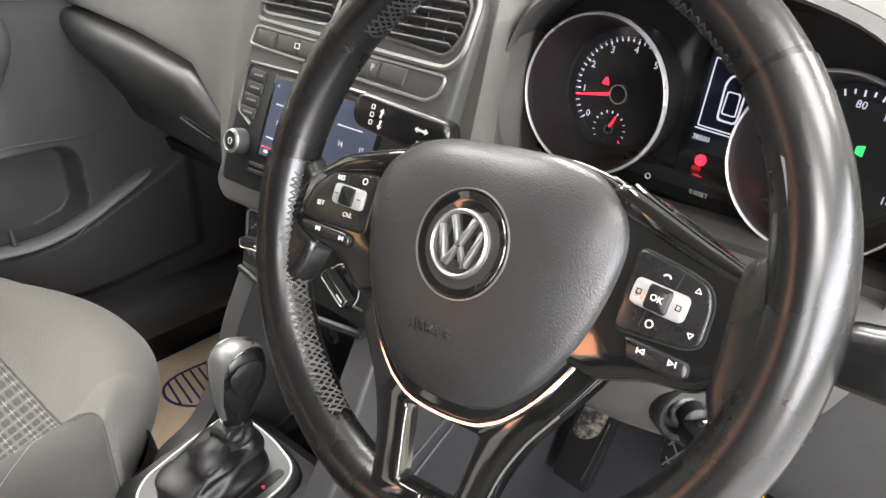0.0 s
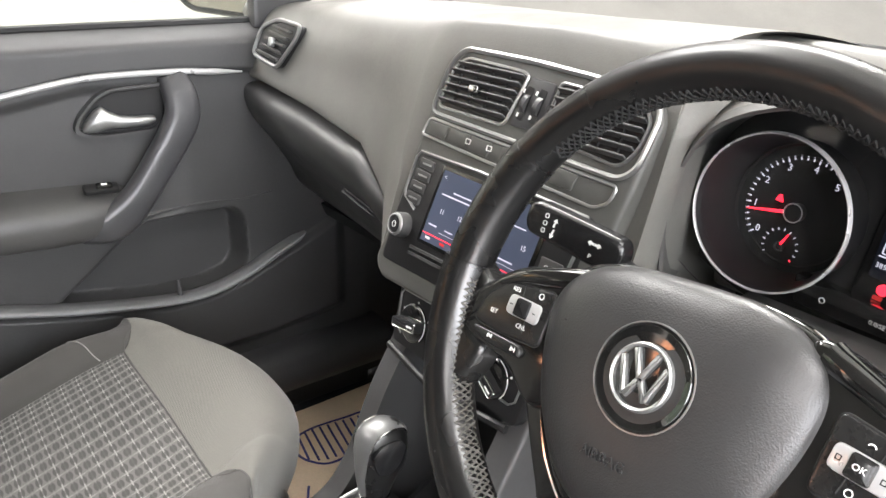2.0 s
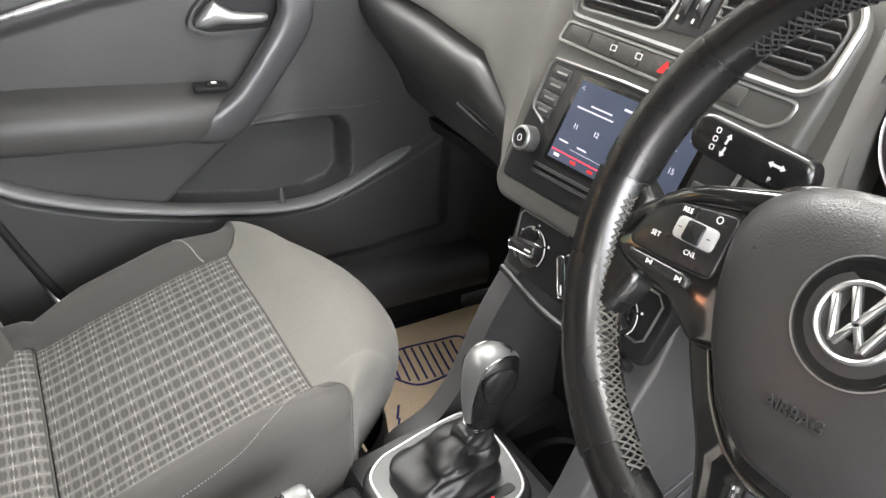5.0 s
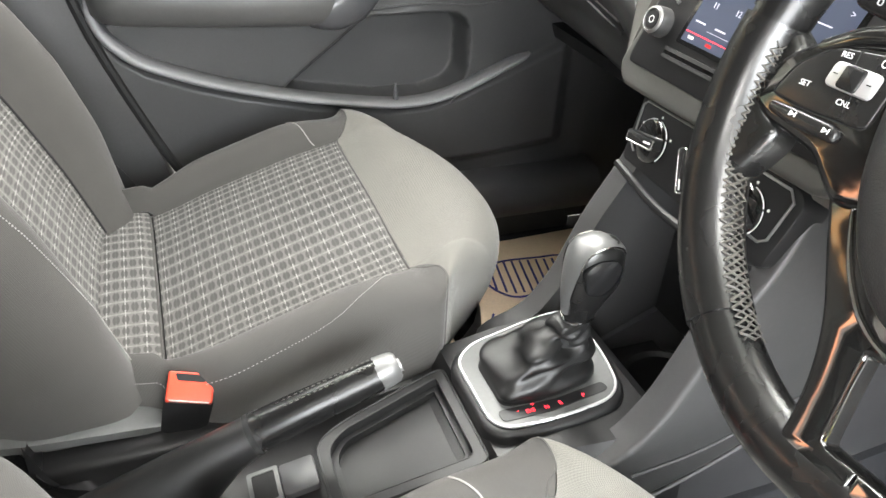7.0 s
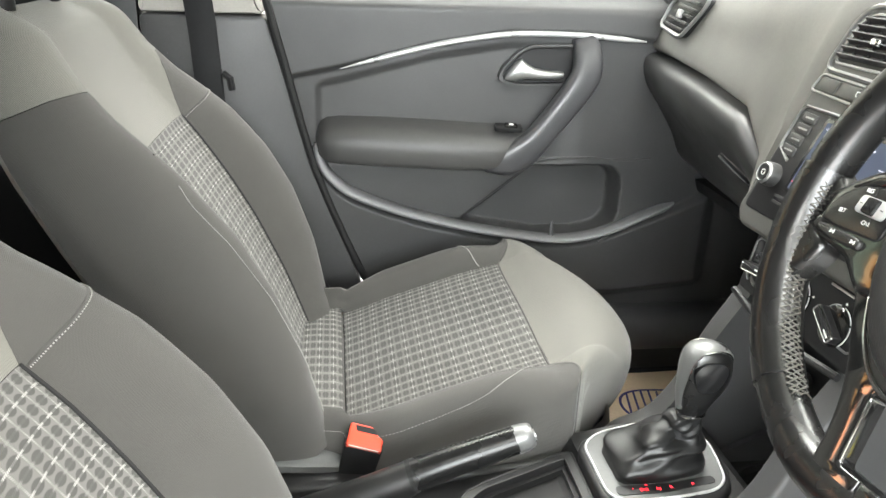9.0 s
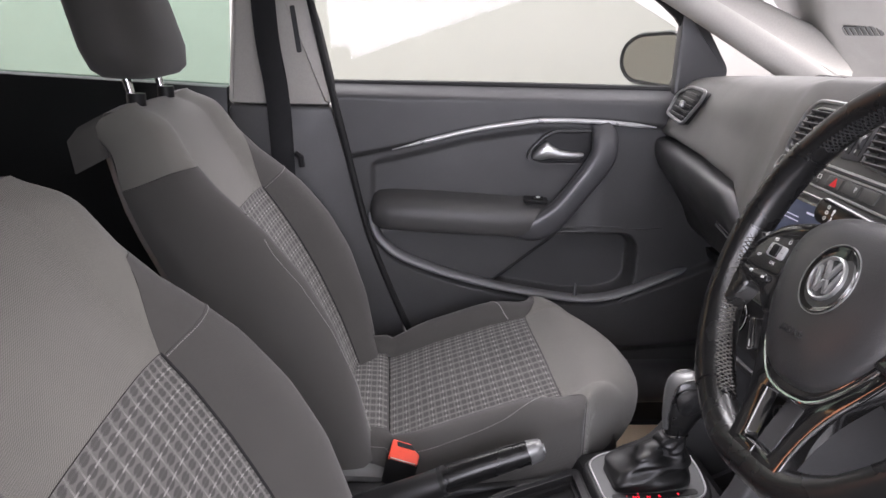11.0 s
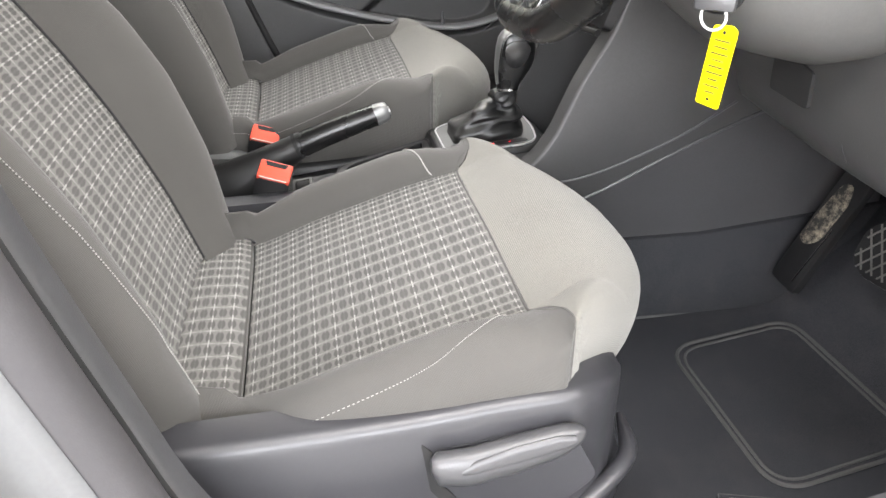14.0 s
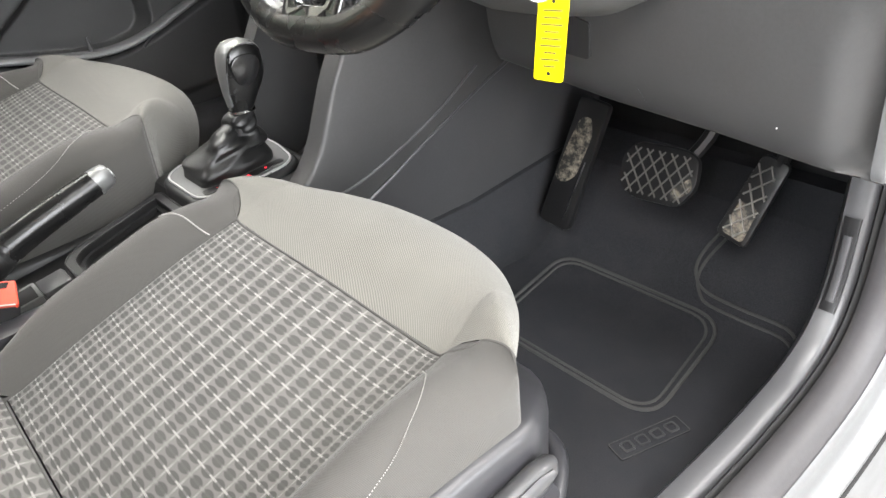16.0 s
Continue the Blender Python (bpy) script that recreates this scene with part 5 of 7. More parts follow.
part("panel_notch", slab(rounded([(-0.05, -0.020), (0.020, -0.024), (0.02, 0.014), (-0.05, 0.030)], 0.005), plane_at((0.39, 0.562, 0.705), (1, 0, 0), (0, -0.05, 1)), -0.004, 0.003), SEAMDARK, knee)
part("pale_scratch", tube([(0.462, 0.5695, 0.664), (0.470, 0.567, 0.658), (0.480, 0.567, 0.648)], 0.00032, 5), TRIMG, knee)
part("pale_speck", lathe([(0, 0), (0.0009, 0.0), (0, 0.0006)], plane_at((0.618, 0.5645, 0.655), (1, 0, 0), (0, 0, 1)), 8), WHITEINK, knee)

# ---- steering wheel and column ----
WTILT, WTURN = 22.5, 5.3
wa = radians(WTILT)
RIM = plane_at((0.351, 0.332, 0.928), (1, 0, 0), (0, math.sin(wa), math.cos(wa))) @ Matrix.Rotation(radians(WTURN), 4, "Z")
WH = RIM @ Matrix.Translation((0.004, -0.0095, 0))
wheel = thing("steering_wheel", (0.350, 0.345, 0.75), "black leather multi-function steering wheel with worn stitching", "steering wheel")


def rim_r(a):
    """The rim's radius, a little flat at the bottom."""
    r = 0.176
    s = -math.sin(a)
    flat = 0.171 / max(s, 0.2)
    return min(r, flat) if s > 0.75 else r


def rim_path(a0, a1, n):
    out = []
    for k in range(n + 1):
        a = mix(a0, a1, k / n)
        r = (rim_r(a - 0.09) + rim_r(a) + rim_r(a + 0.09)) / 3
        out.append(RIM @ Vector((r * math.cos(a), r * math.sin(a), 0)))
    return out


def rim_piece(name, d0, d1, material, label, r=0.0165):
    nrm = RIM.to_3x3() @ Vector((0, 0, 1))
    part(name, tube(rim_path(radians(d0), radians(d1), max(6, int(abs(d1 - d0) / 3))), r, 20, up=nrm, flat=1.05), material, wheel, label, 60)


rim_piece("rim_top", 38, 142, LEATHER, "smooth black leather rim")
rim_piece("rim_grip", 143, 172, LEATHERR, "grained black leather grip", 0.0175)
rim_piece("rim_side", 173, 232, LEATHER, "smooth black leather rim", 0.0188)
rim_piece("rim_side", -52, 37, LEATHER, "smooth black leather rim", lambda t: 0.0188 - 0.0016 * ease((t - 0.62) / 0.33))
rim_piece("rim_bottom", 231.8, 308.2, LEATHER, "smooth black leather rim", 0.0175)
for d in (37.5, 142.5, 172.5):
    rim_piece("rim_seam", d - 0.7, d + 0.7, LEATHERR, "stitched rim seam", 0.0164)
# worn cross stitching along the inner front of the rim
rng_st = random.Random(14)


def on_rim(deg, phi, rt):
    """A place on the rim's skin: phi from its inner side towards the driver."""
    a, f = radians(deg), radians(phi)
    r = (rim_r(a - 0.09) + rim_r(a) + rim_r(a + 0.09)) / 3 - rt * math.cos(f)
    return RIM @ Vector((r * math.cos(a), r * math.sin(a), rt * 1.05 * math.sin(f)))


for d0, d1, rt in ((42, 138, 0.0168), (177, 240, 0.0192)):
    bm = fresh()
    n = int(abs(d1 - d0) / 1.7)
    for k in range(n):
        d = mix(d0, d1, k / n)
        for lo, hi in ((-14, 12), (8, 34)):
            for sgn in (-1, 1):
                j = [rng_st.uniform(-3, 3) for q in range(4)]
                m, h = (lo + hi) / 2, (hi - lo) / 2
                tube([on_rim(d - 0.9 + 0.08 * j[2], m + h * sgn + j[0], rt), on_rim(d, m + j[3], rt + 0.0006), on_rim(d + 0.9, m - h * sgn + j[1], rt)], 0.0007 * rng_st.uniform(0.6, 1.35), 5, bm)
    part("stitching", bm, SEAMDARK if d0 == 42 else STITCH, wheel, "worn cross stitching")

# airbag cover on the hub, which leans a little more than the rim
HUB = WH @ Matrix.Translation((0, 0.03, 0)) @ Matrix.Rotation(radians(-5), 4, "X") @ Matrix.Translation((0, -0.03, 0))
half = [(0.030, 0.0632), (0.047, 0.0622), (0.068, 0.0572), (0.080, 0.0502), (0.0868, 0.0440), (0.0908, 0.0360), (0.0928, 0.0250), (0.0915, 0.0100), (0.0875, -0.0085), (0.0805, -0.0283), (0.0700, -0.0485), (0.0580, -0.0667), (0.0440, -0.0812), (0.0345, -0.0878), (0.0220, -0.0928)]
ring2 = half + [(0.0, -0.0948)] + [(-x, y) for x, y in half[::-1]] + [(0.0, 0.0636)]
cover = [p.to_2d() for p in smooth_line([(x, y, 0) for x, y in ring2], 96, True)]


def chin(p, s=1.0, up=0.0):
    """The padded part ends above the glossy chin."""
    y = p.y if p.y > -0.035 else -0.035 + (p.y + 0.035) * 0.86
    x = p.x * (1 - 0.10 * max(0.0, (y - 0.012) / 0.050) ** 2)
    return Vector((x * 0.958 * s, y * s + up))


part("cover_chin", slab(cover, HUB, -0.016, 0.002, 0.004, seg=3), GLOSS, wheel, "glossy black chin under the airbag cover")
run = [p for p in cover[4:] if p.y < 0.058 and not (p.x < 0 and p.y > -0.03)]
part("airbag_line", tube([HUB @ Vector((p.x * 1.004, p.y * 1.004, 0.0006)) for p in run], lambda t: 0.0017 * min(1, 0.3 + 8 * t, 0.3 + 8 * (1 - t)), 8), CHROME, wheel, "thin silver line round the cover")
levels = [(1.0, -0.006), (1.0, 0.001), (0.988, 0.0050), (0.962, 0.0085), (0.91, 0.0122), (0.82, 0.0160), (0.68, 0.0192), (0.50, 0.0213), (0.30, 0.0225), (0.10, 0.0230)]
pad = part("airbag_cover", loft([[HUB @ chin(p, s, 0.003 * (1 - s)).to_3d() + HUB.to_3x3() @ Vector((0, 0, h)) for p in cover] for s, h in levels]), PADLEA, wheel, "grained dark airbag cover", 70)
letters("AIRBAG", at(HUB, -0.008, -0.0475, 0.0212) @ Matrix.Rotation(radians(7), 4, "X") @ Matrix.Diagonal((1, 1, 7, 1)), 0.0088, PADLEA, pad, label="embossed lettering")
for s in (-1, 1):
    m = at(HUB, s * 0.062, 0.016, 0.0172)
    part("horn_mark", tube([m @ Vector(p) for p in ((-0.004, 0.0015, 0.0008), (0.0035, 0.002, 0.0002), (0.0045, -0.001, 0), (0.001, -0.0018, 0.0003))], 0.0005, 5), SEAMDARK, pad)
E1 = at(HUB, 0.0, 0.0035, 0.0150) @ Matrix.Diagonal((0.84, 0.84, 1, 1))
E2 = E1 @ Matrix.Diagonal((0.90, 0.90, 1, 1))
badge = part("badge", lathe([(0.0365, 0.0), (0.0365, 0.0065), (0.0345, 0.0085), (0.031, 0.0078), (0.0285, 0.0072), (0, 0.0085)], E1, 48), GLOSS, wheel, "glossy black badge plate")
part("badge_outer_ring", lathe([(0.0362, 0.0045), (0.0366, 0.0082), (0.0374, 0.0082), (0.0378, 0.0040)], E1, 48), SATIN, badge)
part("badge_ring", lathe([(0.0222, 0.0075), (0.0225, 0.0105), (0.0242, 0.0114), (0.0256, 0.0105), (0.0260, 0.0070)], E2, 48), SATIN, badge, "chrome badge ring")
for a, b in (((-0.0100, 0.0195), (-0.0005, -0.001)), ((0.0100, 0.0195), (0.0005, -0.001)), ((-0.019, 0.0115), (-0.0092, -0.016)), ((0.019, 0.0115), (0.0092, -0.016)), ((-0.0088, -0.0165), (-0.001, -0.0025)), ((0.0088, -0.0165), (0.001, -0.0025))):
    way = Vector(b) - Vector(a)
    s = at(E2, (a[0] + b[0]) / 2, (a[1] + b[1]) / 2, 0.0078, math.degrees(math.atan2(way.y, way.x)))
    part("badge_bar", slab(rect(-way.length / 2, -0.0024, way.length / 2, 0.0024, 0.0004), s, 0, 0.0032, 0.0012), SATIN, badge)

# spokes with their key pads
ARM = {1: [(0.070, 0.056), (0.088, 0.0530), (0.1142, 0.0415), (0.1395, 0.0280), (0.150, 0.0180), (0.152, -0.024), (0.136, -0.036), (0.112, -0.037), (0.085, -0.046), (0.060, -0.040)],
       -1: [(-0.060, 0.050), (-0.098, 0.042), (-0.134, 0.0350), (-0.160, 0.0150), (-0.170, -0.0100), (-0.150, -0.0200), (-0.112, -0.0260), (-0.085, -0.046), (-0.055, -0.040)]}
BOW = {1: ((0.080, 0.0480, 0.000), (0.092, 0.0430, 0.0035), (0.116, 0.0330, 0.0040), (0.143, 0.0225, 0.001)), -1: ((-0.070, 0.0440, -0.001), (-0.092, 0.0395, 0.003), (-0.118, 0.0340, 0.0035), (-0.140, 0.0245, 0.001))}
PADS = {1: [(0.0935, 0.0258), (0.1208, 0.0195), (0.1318, 0.0152), (0.1356, 0.0066), (0.1345, -0.0130), (0.1267, -0.0166), (0.0895, -0.0166)],
        -1: [(-0.086, 0.0300), (-0.128, 0.0272), (-0.1455, 0.0135), (-0.1515, -0.0060), (-0.130, -0.0085), (-0.088, -0.0085)]}
LOWK = {1: [(0.0975, -0.0180), (0.1040, -0.0182), (0.1320, -0.0215), (0.1325, -0.0290), (0.128, -0.0312), (0.1005, -0.0285)],
        -1: [(-0.1475, -0.0088), (-0.1044, -0.0105), (-0.0985, -0.0130), (-0.0995, -0.0195), (-0.128, -0.0190), (-0.1475, -0.0150)]}
HORN = [(-0.134, -0.0205), (-0.140, -0.040), (-0.155, -0.064), (-0.178, -0.060), (-0.178, 0.040), (-0.160, 0.030), (-0.150, 0.020), (-0.158, -0.012)]
# on the other side the leather sweeps from the spoke into the rim
inner = smooth_line([(0.170, 0.060, 24), (0.158, 0.044, 18), (0.149, 0.034, 13), (0.1425, 0.0275, 9), (0.1405, 0.018, 5), (0.1405, -0.010, -4), (0.1405, -0.030, -12), (0.1440, -0.042, -17), (0.150, -0.055, -22), (0.158, -0.070, -28)], 40)
sweep = []
for p in inner:
    low, front, edge_ = HUB @ Vector((p.x, p.y, -0.014)), HUB @ Vector((p.x, p.y, 0.0015)), HUB @ Vector((p.x + 0.0025, p.y, 0.0052))
    bend, top_ = HUB @ Vector((p.x + 0.013, p.y, 0.0062)), on_rim(p.z, 68, 0.0186)
    sweep.append([low, front] + [edge_.lerp(bend, w).lerp(bend.lerp(top_, w), w) for w in np.linspace(0, 1, 8)] + [on_rim(p.z, 40, 0.010), on_rim(p.z, -60, 0.012)])
for s in (-1, 1):
    part("thumb_rest", slab(rounded(HORN, 0.010), HUB, -0.016, 0.004, 0.007, seg=4) if s < 0 else loft(sweep), LEATHER, wheel, "black leather thumb rest beside the spoke", 60)
    spoke = part("spoke", slab(rounded(ARM[s], 0.008), HUB, -0.016, 0.0048, 0.005, seg=3), GLOSS, wheel, "glossy black spoke")
    part("spoke_bow", tube(smooth_line([HUB @ Vector(p) for p in BOW[s]], 16), lambda t: 0.0088 - 0.0034 * t, 12, flat=0.75, up=HUB.to_3x3() @ Vector((0, 0, 1))), GLOSS, spoke, "glossy black bow above the keys")
    keys = part("key_pad", slab(rounded(PADS[s], 0.006), HUB, 0.0, 0.0066, 0.0018, seg=3), KEYPL, spoke, "black pad of cruise keys" if s < 0 else "black pad of phone keys")
    part("pad_gap", bead([p * 1.004 for p in rounded(PADS[s], 0.006)], HUB, 0.0049, 0.0006), SEAMDARK, keys)
    R = at(HUB, -0.1085, 0.0125, 0.0, -3) if s < 0 else at(HUB, 0.1105, 0.0030, 0.0, -8)
    part("key_frame", slab(rect(-0.0145, -0.0068, 0.0145, 0.0068, 0.0038), R, 0.005, 0.0088, 0.0014), RINGM, keys, "silver key frame")
    part("rocker_key", slab(rect(-0.0062, -0.0062, 0.0062, 0.0062, 0.002), R, 0.007, 0.0112, 0.002), KEYPL, keys)
    for dx, dy in ((0.005, 0.0068), (-0.004, -0.0068)):
        part("key_gap", tube([R @ Vector((dx * s, dy, 0.0068)), R @ Vector((dx * s * 1.25, dy * 2.3, 0.0066))], 0.0004, 4), SEAMDARK, keys)
    lowk = part("lower_keys", slab(rounded(LOWK[s], 0.003), HUB, -0.004, 0.0085, 0.0025, seg=3), KEYPL, spoke, "black rocker keys")
    for x, y, w in (((0.1089, -0.0230, -1), (0.1245, -0.0240, 1)) if s > 0 else ((-0.129, -0.0130, 1), (-0.1056, -0.0150, 1))):
        M = at(HUB, x, y)
        part("key_symbol", ring_plate([(-0.0017 * w, -0.0015), (0.0017 * w, 0.0), (-0.0017 * w, 0.0015)], [(-0.0012 * w, -0.0008), (0.0007 * w, 0.0), (-0.0012 * w, 0.0008)], M, 0.0084, 0.0089), WHITEINK, lowk)
        part("key_symbol", slab(rect(0.0021 * w - 0.00025, -0.0015, 0.0021 * w + 0.00025, 0.0015), M, 0.0084, 0.0089), WHITEINK, lowk)
    if s < 0:
        for body, x, y in (("RES", -0.1202, 0.0235), ("SET", -0.1341, 0.0040), ("CNL", -0.1068, 0.0005)):
            letters(body, at(HUB, x, y, 0.0067), 0.0045, WHITEINK, keys)
        part("key_symbol", ring_plate(circle(-0.098, 0.0245, 0.0022, 16), circle(-0.098, 0.0245, 0.0017, 16), HUB, 0.0064, 0.0069), WHITEINK, keys)
        part("key_symbol", slab(rect(-0.0013, -0.0003, 0.0013, 0.0003), at(R, -0.0105, 0), 0.0088, 0.0091), KEYPL, keys)
        part("key_symbol", slab(rect(-0.0013, -0.0003, 0.0013, 0.0003), at(R, 0.0105, 0), 0.0088, 0.0091), KEYPL, keys)
    else:
        letters("OK", at(R, 0, 0, 0.0113), 0.0046, WHITEINK, keys)
        for x, y, k in ((0.1273, 0.0118, 1), (0.1288, -0.0095, -1)):
            part("key_symbol", ring_plate([(x - 0.0017, y - 0.0013 * k), (x + 0.0017, y - 0.0013 * k), (x, y + 0.0015 * k)], [(x - 0.0011, y - 0.0009 * k), (x + 0.0011, y - 0.0009 * k), (x, y + 0.0008 * k)], HUB, 0.0064, 0.0069), WHITEINK, keys)
        part("key_symbol", tube([HUB @ Vector((0.1112 + 0.002 * math.cos(g), 0.0135 + 0.002 * math.sin(g), 0.0068)) for g in np.linspace(0.2, 2.6, 8)], 0.0004, 5), WHITEINK, keys)
        part("key_symbol", ring_plate(circle(0.1085, -0.0095, 0.0021, 14), circle(0.1085, -0.0095, 0.0016, 14), HUB, 0.0064, 0.0069), WHITEINK, keys)
        for dx in (-0.0105, 0.0105):
            part("key_symbol", ring_plate(rect(-0.0014, -0.0014, 0.0014, 0.0014), rect(-0.0009, -0.0009, 0.0009, 0.0009), at(R, dx, 0), 0.0087, 0.0091), KEYPL, keys)
fork = fresh()
for sx in (-1, 1):
    arm = [(sx * x, y) for x, y in ((0.0935, -0.030), (0.0935, -0.0370), (0.075, -0.0665), (0.056, -0.0940), (0.046, -0.118), (0.041, -0.140), (0.040, -0.164), (0.0, -0.164), (0.0, -0.144), (0.0185, -0.144), (0.0205, -0.140), (0.0250, -0.112), (0.0270, -0.098), (0.0, -0.098), (0.0, -0.030))]
    slab(rounded(arm, [0, 0.006, 0.02, 0.02, 0.02, 0.02, 0.004, 0, 0, 0.002, 0.004, 0.01, 0.002, 0, 0], 4), HUB, -0.014, -0.0005, 0.003, fork, 3)
part("lower_spoke", fork, GLOSS, wheel, "glossy black forked lower spoke")
# thin bright tubes drawn in place of reflections on the glossy fork edges
part("fork_glint", tube(smooth_line([HUB @ Vector((x, y, -0.0008)) for x, y in ((-0.0262, -0.101), (-0.0245, -0.115), (-0.0200, -0.142))], 10), 0.0009, 6), CHROME, wheel, "modelled reflection line on the fork's edge")
part("fork_glint", tube(smooth_line([HUB @ Vector((x, y, -0.0006)) for x, y in ((0.072, -0.0700), (0.057, -0.0925), (0.0475, -0.114), (0.042, -0.136))], 12), 0.0007, 6), SATIN, wheel)
part("hub_back", lathe([(0.058, -0.004), (0.058, -0.02), (0.050, -0.045), (0.045, -0.075)], WH, 36), BLACKP, wheel)

column = thing("steering_column", (0.37, 0.50, 0.74), "grey moulded steering column cover with ignition lock", "steering column")
cs = []
for y, zb, left, right, tall in ((0.397, 0.802, 0.300, 0.440, 0.70), (0.401, 0.788, 0.285, 0.451, 0.72), (0.415, 0.772, 0.266, 0.464, 0.70), (0.445, 0.750, 0.255, 0.492, 0.50), (0.48, 0.740, 0.251, 0.512, 0.24), (0.52, 0.732, 0.247, 0.528, 0.08), (0.62, 0.745, 0.243, 0.545, 0.0)):
    ring = []
    for g in np.linspace(0, 2 * math.pi, 48, endpoint=False):
        c, s_ = math.cos(g), math.sin(g)
        x = (right - 0.385 if c > 0 else 0.385 - left) * math.copysign(abs(c) ** 0.66, c)
        z = (0.852 - zb) * math.copysign(abs(s_) ** 0.66, s_)
        ring.append((0.385 + x, y, 0.856 + z * (tall if z > 0 else 1.0 - 0.16 * max(0.0, -x / 0.13))))
    cs.append(ring)
part("column_cover", loft(cs), HOODM, column, "grey moulded column cover", 50)
part("column_seam", tube([(0.250, 0.445, 0.868), (0.276, 0.412, 0.868), (0.30, 0.396, 0.868), (0.37, 0.3955, 0.868), (0.445, 0.3965, 0.868), (0.468, 0.414, 0.866), (0.500, 0.447, 0.862)], 0.0012, 5), SEAMDARK, column)
LK = plane_at((0.4560, 0.414, 0.8130), (0.62, 0.78, 0), (0, 0.1, 1))
lock = part("ignition_lock", lathe([(0.0225, -0.014), (0.0225, 0.004), (0.0205, 0.0065), (0.0175, 0.005), (0.0165, -0.002), (0, -0.002)], LK, 36), BLACKP, column, "black ignition lock ring")
part("lock_barrel", lathe([(0.0125, -0.004), (0.0125, 0.003), (0.0105, 0.0045), (0, 0.0045)], LK, 28), KEYPL, lock, "black lock barrel")
SK = plane_at((0.4830, 0.424, 0.8620), (0.62, 0.78, 0), (0, 0.1, 1))
collar = part("stalk_boot", lathe([(0.0195, -0.016), (0.0195, 0.004), (0.0165, 0.0075), (0.0125, 0.006), (0.0115, -0.001), (0, -0.001)], SK, 32), BLACKP, column, "black stalk collar")
part("collar_ring", lathe([(0.0215, -0.012), (0.0245, -0.004), (0.0265, -0.010)], SK, 32), HOODM, collar, "grey moulded surround")
# wiper stalk on the door's side, lamp stalk on the middle side
stalk = part("wiper_stalk", tube(smooth_line([(0.483, 0.424, 0.862), (0.494, 0.410, 0.874), (0.510, 0.396, 0.892), (0.530, 0.388, 0.906)], 12), 0.0075, 12), BLACKP, column, "black wiper stalk")
wiper = part("stalk_paddle", loft([[Vector((x, y, z)) + Vector((0, 0.35 * math.sin(g), math.copysign(abs(math.sin(g)) ** 0.7, math.sin(g)))) * h - Vector((-0.15, 1, 0)) * d * math.copysign(abs(math.cos(g)) ** 0.7, math.cos(g)) for g in np.linspace(0, 2 * math.pi, 20, endpoint=False)]
                         for x, y, z, h, d in ((0.520, 0.391, 0.901, 0.007, 0.006), (0.527, 0.388, 0.906, 0.0125, 0.0085), (0.540, 0.384, 0.910, 0.0150, 0.0095), (0.575, 0.377, 0.917, 0.0165, 0.0095), (0.610, 0.372, 0.921, 0.0155, 0.009), (0.620, 0.371, 0.922, 0.011, 0.007), (0.624, 0.3705, 0.922, 0.004, 0.003))]), GLOSSP, stalk, "black wiper stalk paddle with white symbols")
for x, z in ((0.588, 0.9215), (0.596, 0.9265)):
    WM = plane_at((x, 0.3645, z), (1, -0.12, 0.1), (0, 0.1, 1))
    part("wiper_symbol", ring_plate(rounded([(-0.0030, -0.0022), (0.0030, -0.0022), (0.0022, 0.0022), (-0.0022, 0.0022)], 0.001), rounded([(-0.0023, -0.0016), (0.0023, -0.0016), (0.0016, 0.0016), (-0.0016, 0.0016)], 0.0006), WM, 0.0, 0.0008), WHITEINK, wiper)
LS = plane_at((0.205, 0.412, 0.938), (1, 0.10, -0.25), (0.18, 0.28, 1))
LS = at(LS, -0.004, 0.005, 0, 7.6)
paddle = rounded([(-0.046, -0.004), (-0.040, -0.0125), (0.020, -0.0155), (0.042, -0.0150), (0.047, 0.000), (0.042, 0.0135), (-0.038, 0.0150), (-0.045, 0.010)], 0.009)
lamp = part("lamp_stalk", slab(paddle, LS, -0.014, 0.0036, 0.005, seg=4), GLOSSP, column, "black lamp stalk with white symbols")
part("stalk_arm", tube(smooth_line([LS @ Vector((0.030, -0.004, -0.006)), LS @ Vector((0.06, -0.02, -0.02)), (0.30, 0.44, 0.89)], 8), 0.010, 10), BLACKP, lamp)
for k, y in enumerate((0.0070, 0.0010, -0.0050)):
    part("lamp_symbol", ring_plate(rounded([(-0.003, -0.0023), (0.001, -0.0023), (0.001, 0.0023), (-0.003, 0.0023)], 0.0015), rounded([(-0.0024, -0.0016), (0.0004, -0.0016), (0.0004, 0.0016), (-0.0024, 0.0016)], 0.001), at(LS, -0.024, y) @ Matrix.Scale(0.85, 4), 0.0046, 0.0052), WHITEINK, lamp)
for y, t in ((0.0040, 90), (-0.0050, -90)):
    part("arrow_mark", slab([(-0.005, -0.001), (0.001, -0.001), (0.001, -0.003), (0.005, 0), (0.001, 0.003), (0.001, 0.001), (-0.005, 0.001)], at(LS, -0.016, y, 0, t - 10) @ Matrix.Scale(0.75, 4), 0.0052, 0.0057), WHITEINK, lamp)
for s in (-1, 1):
    part("arrow_mark", slab([(-0.004, -0.0012), (0.0, -0.0012), (0.0, -0.003), (0.004, 0), (0.0, 0.003), (0.0, 0.0012), (-0.004, 0.0012)], at(LS, 0.022 + s * 0.0032, 0.002, 0, 0 if s > 0 else 180) @ Matrix.Scale(0.75, 4), 0.0052, 0.0057), WHITEINK, lamp)
letters("P", at(LS, 0.021, -0.008, 0.0042), 0.005, WHITEINK, lamp)

# key in the lock with its tag
key = thing("car_key", (0.490, 0.392, 0.80), "black car key with grey end in the ignition lock", "key")
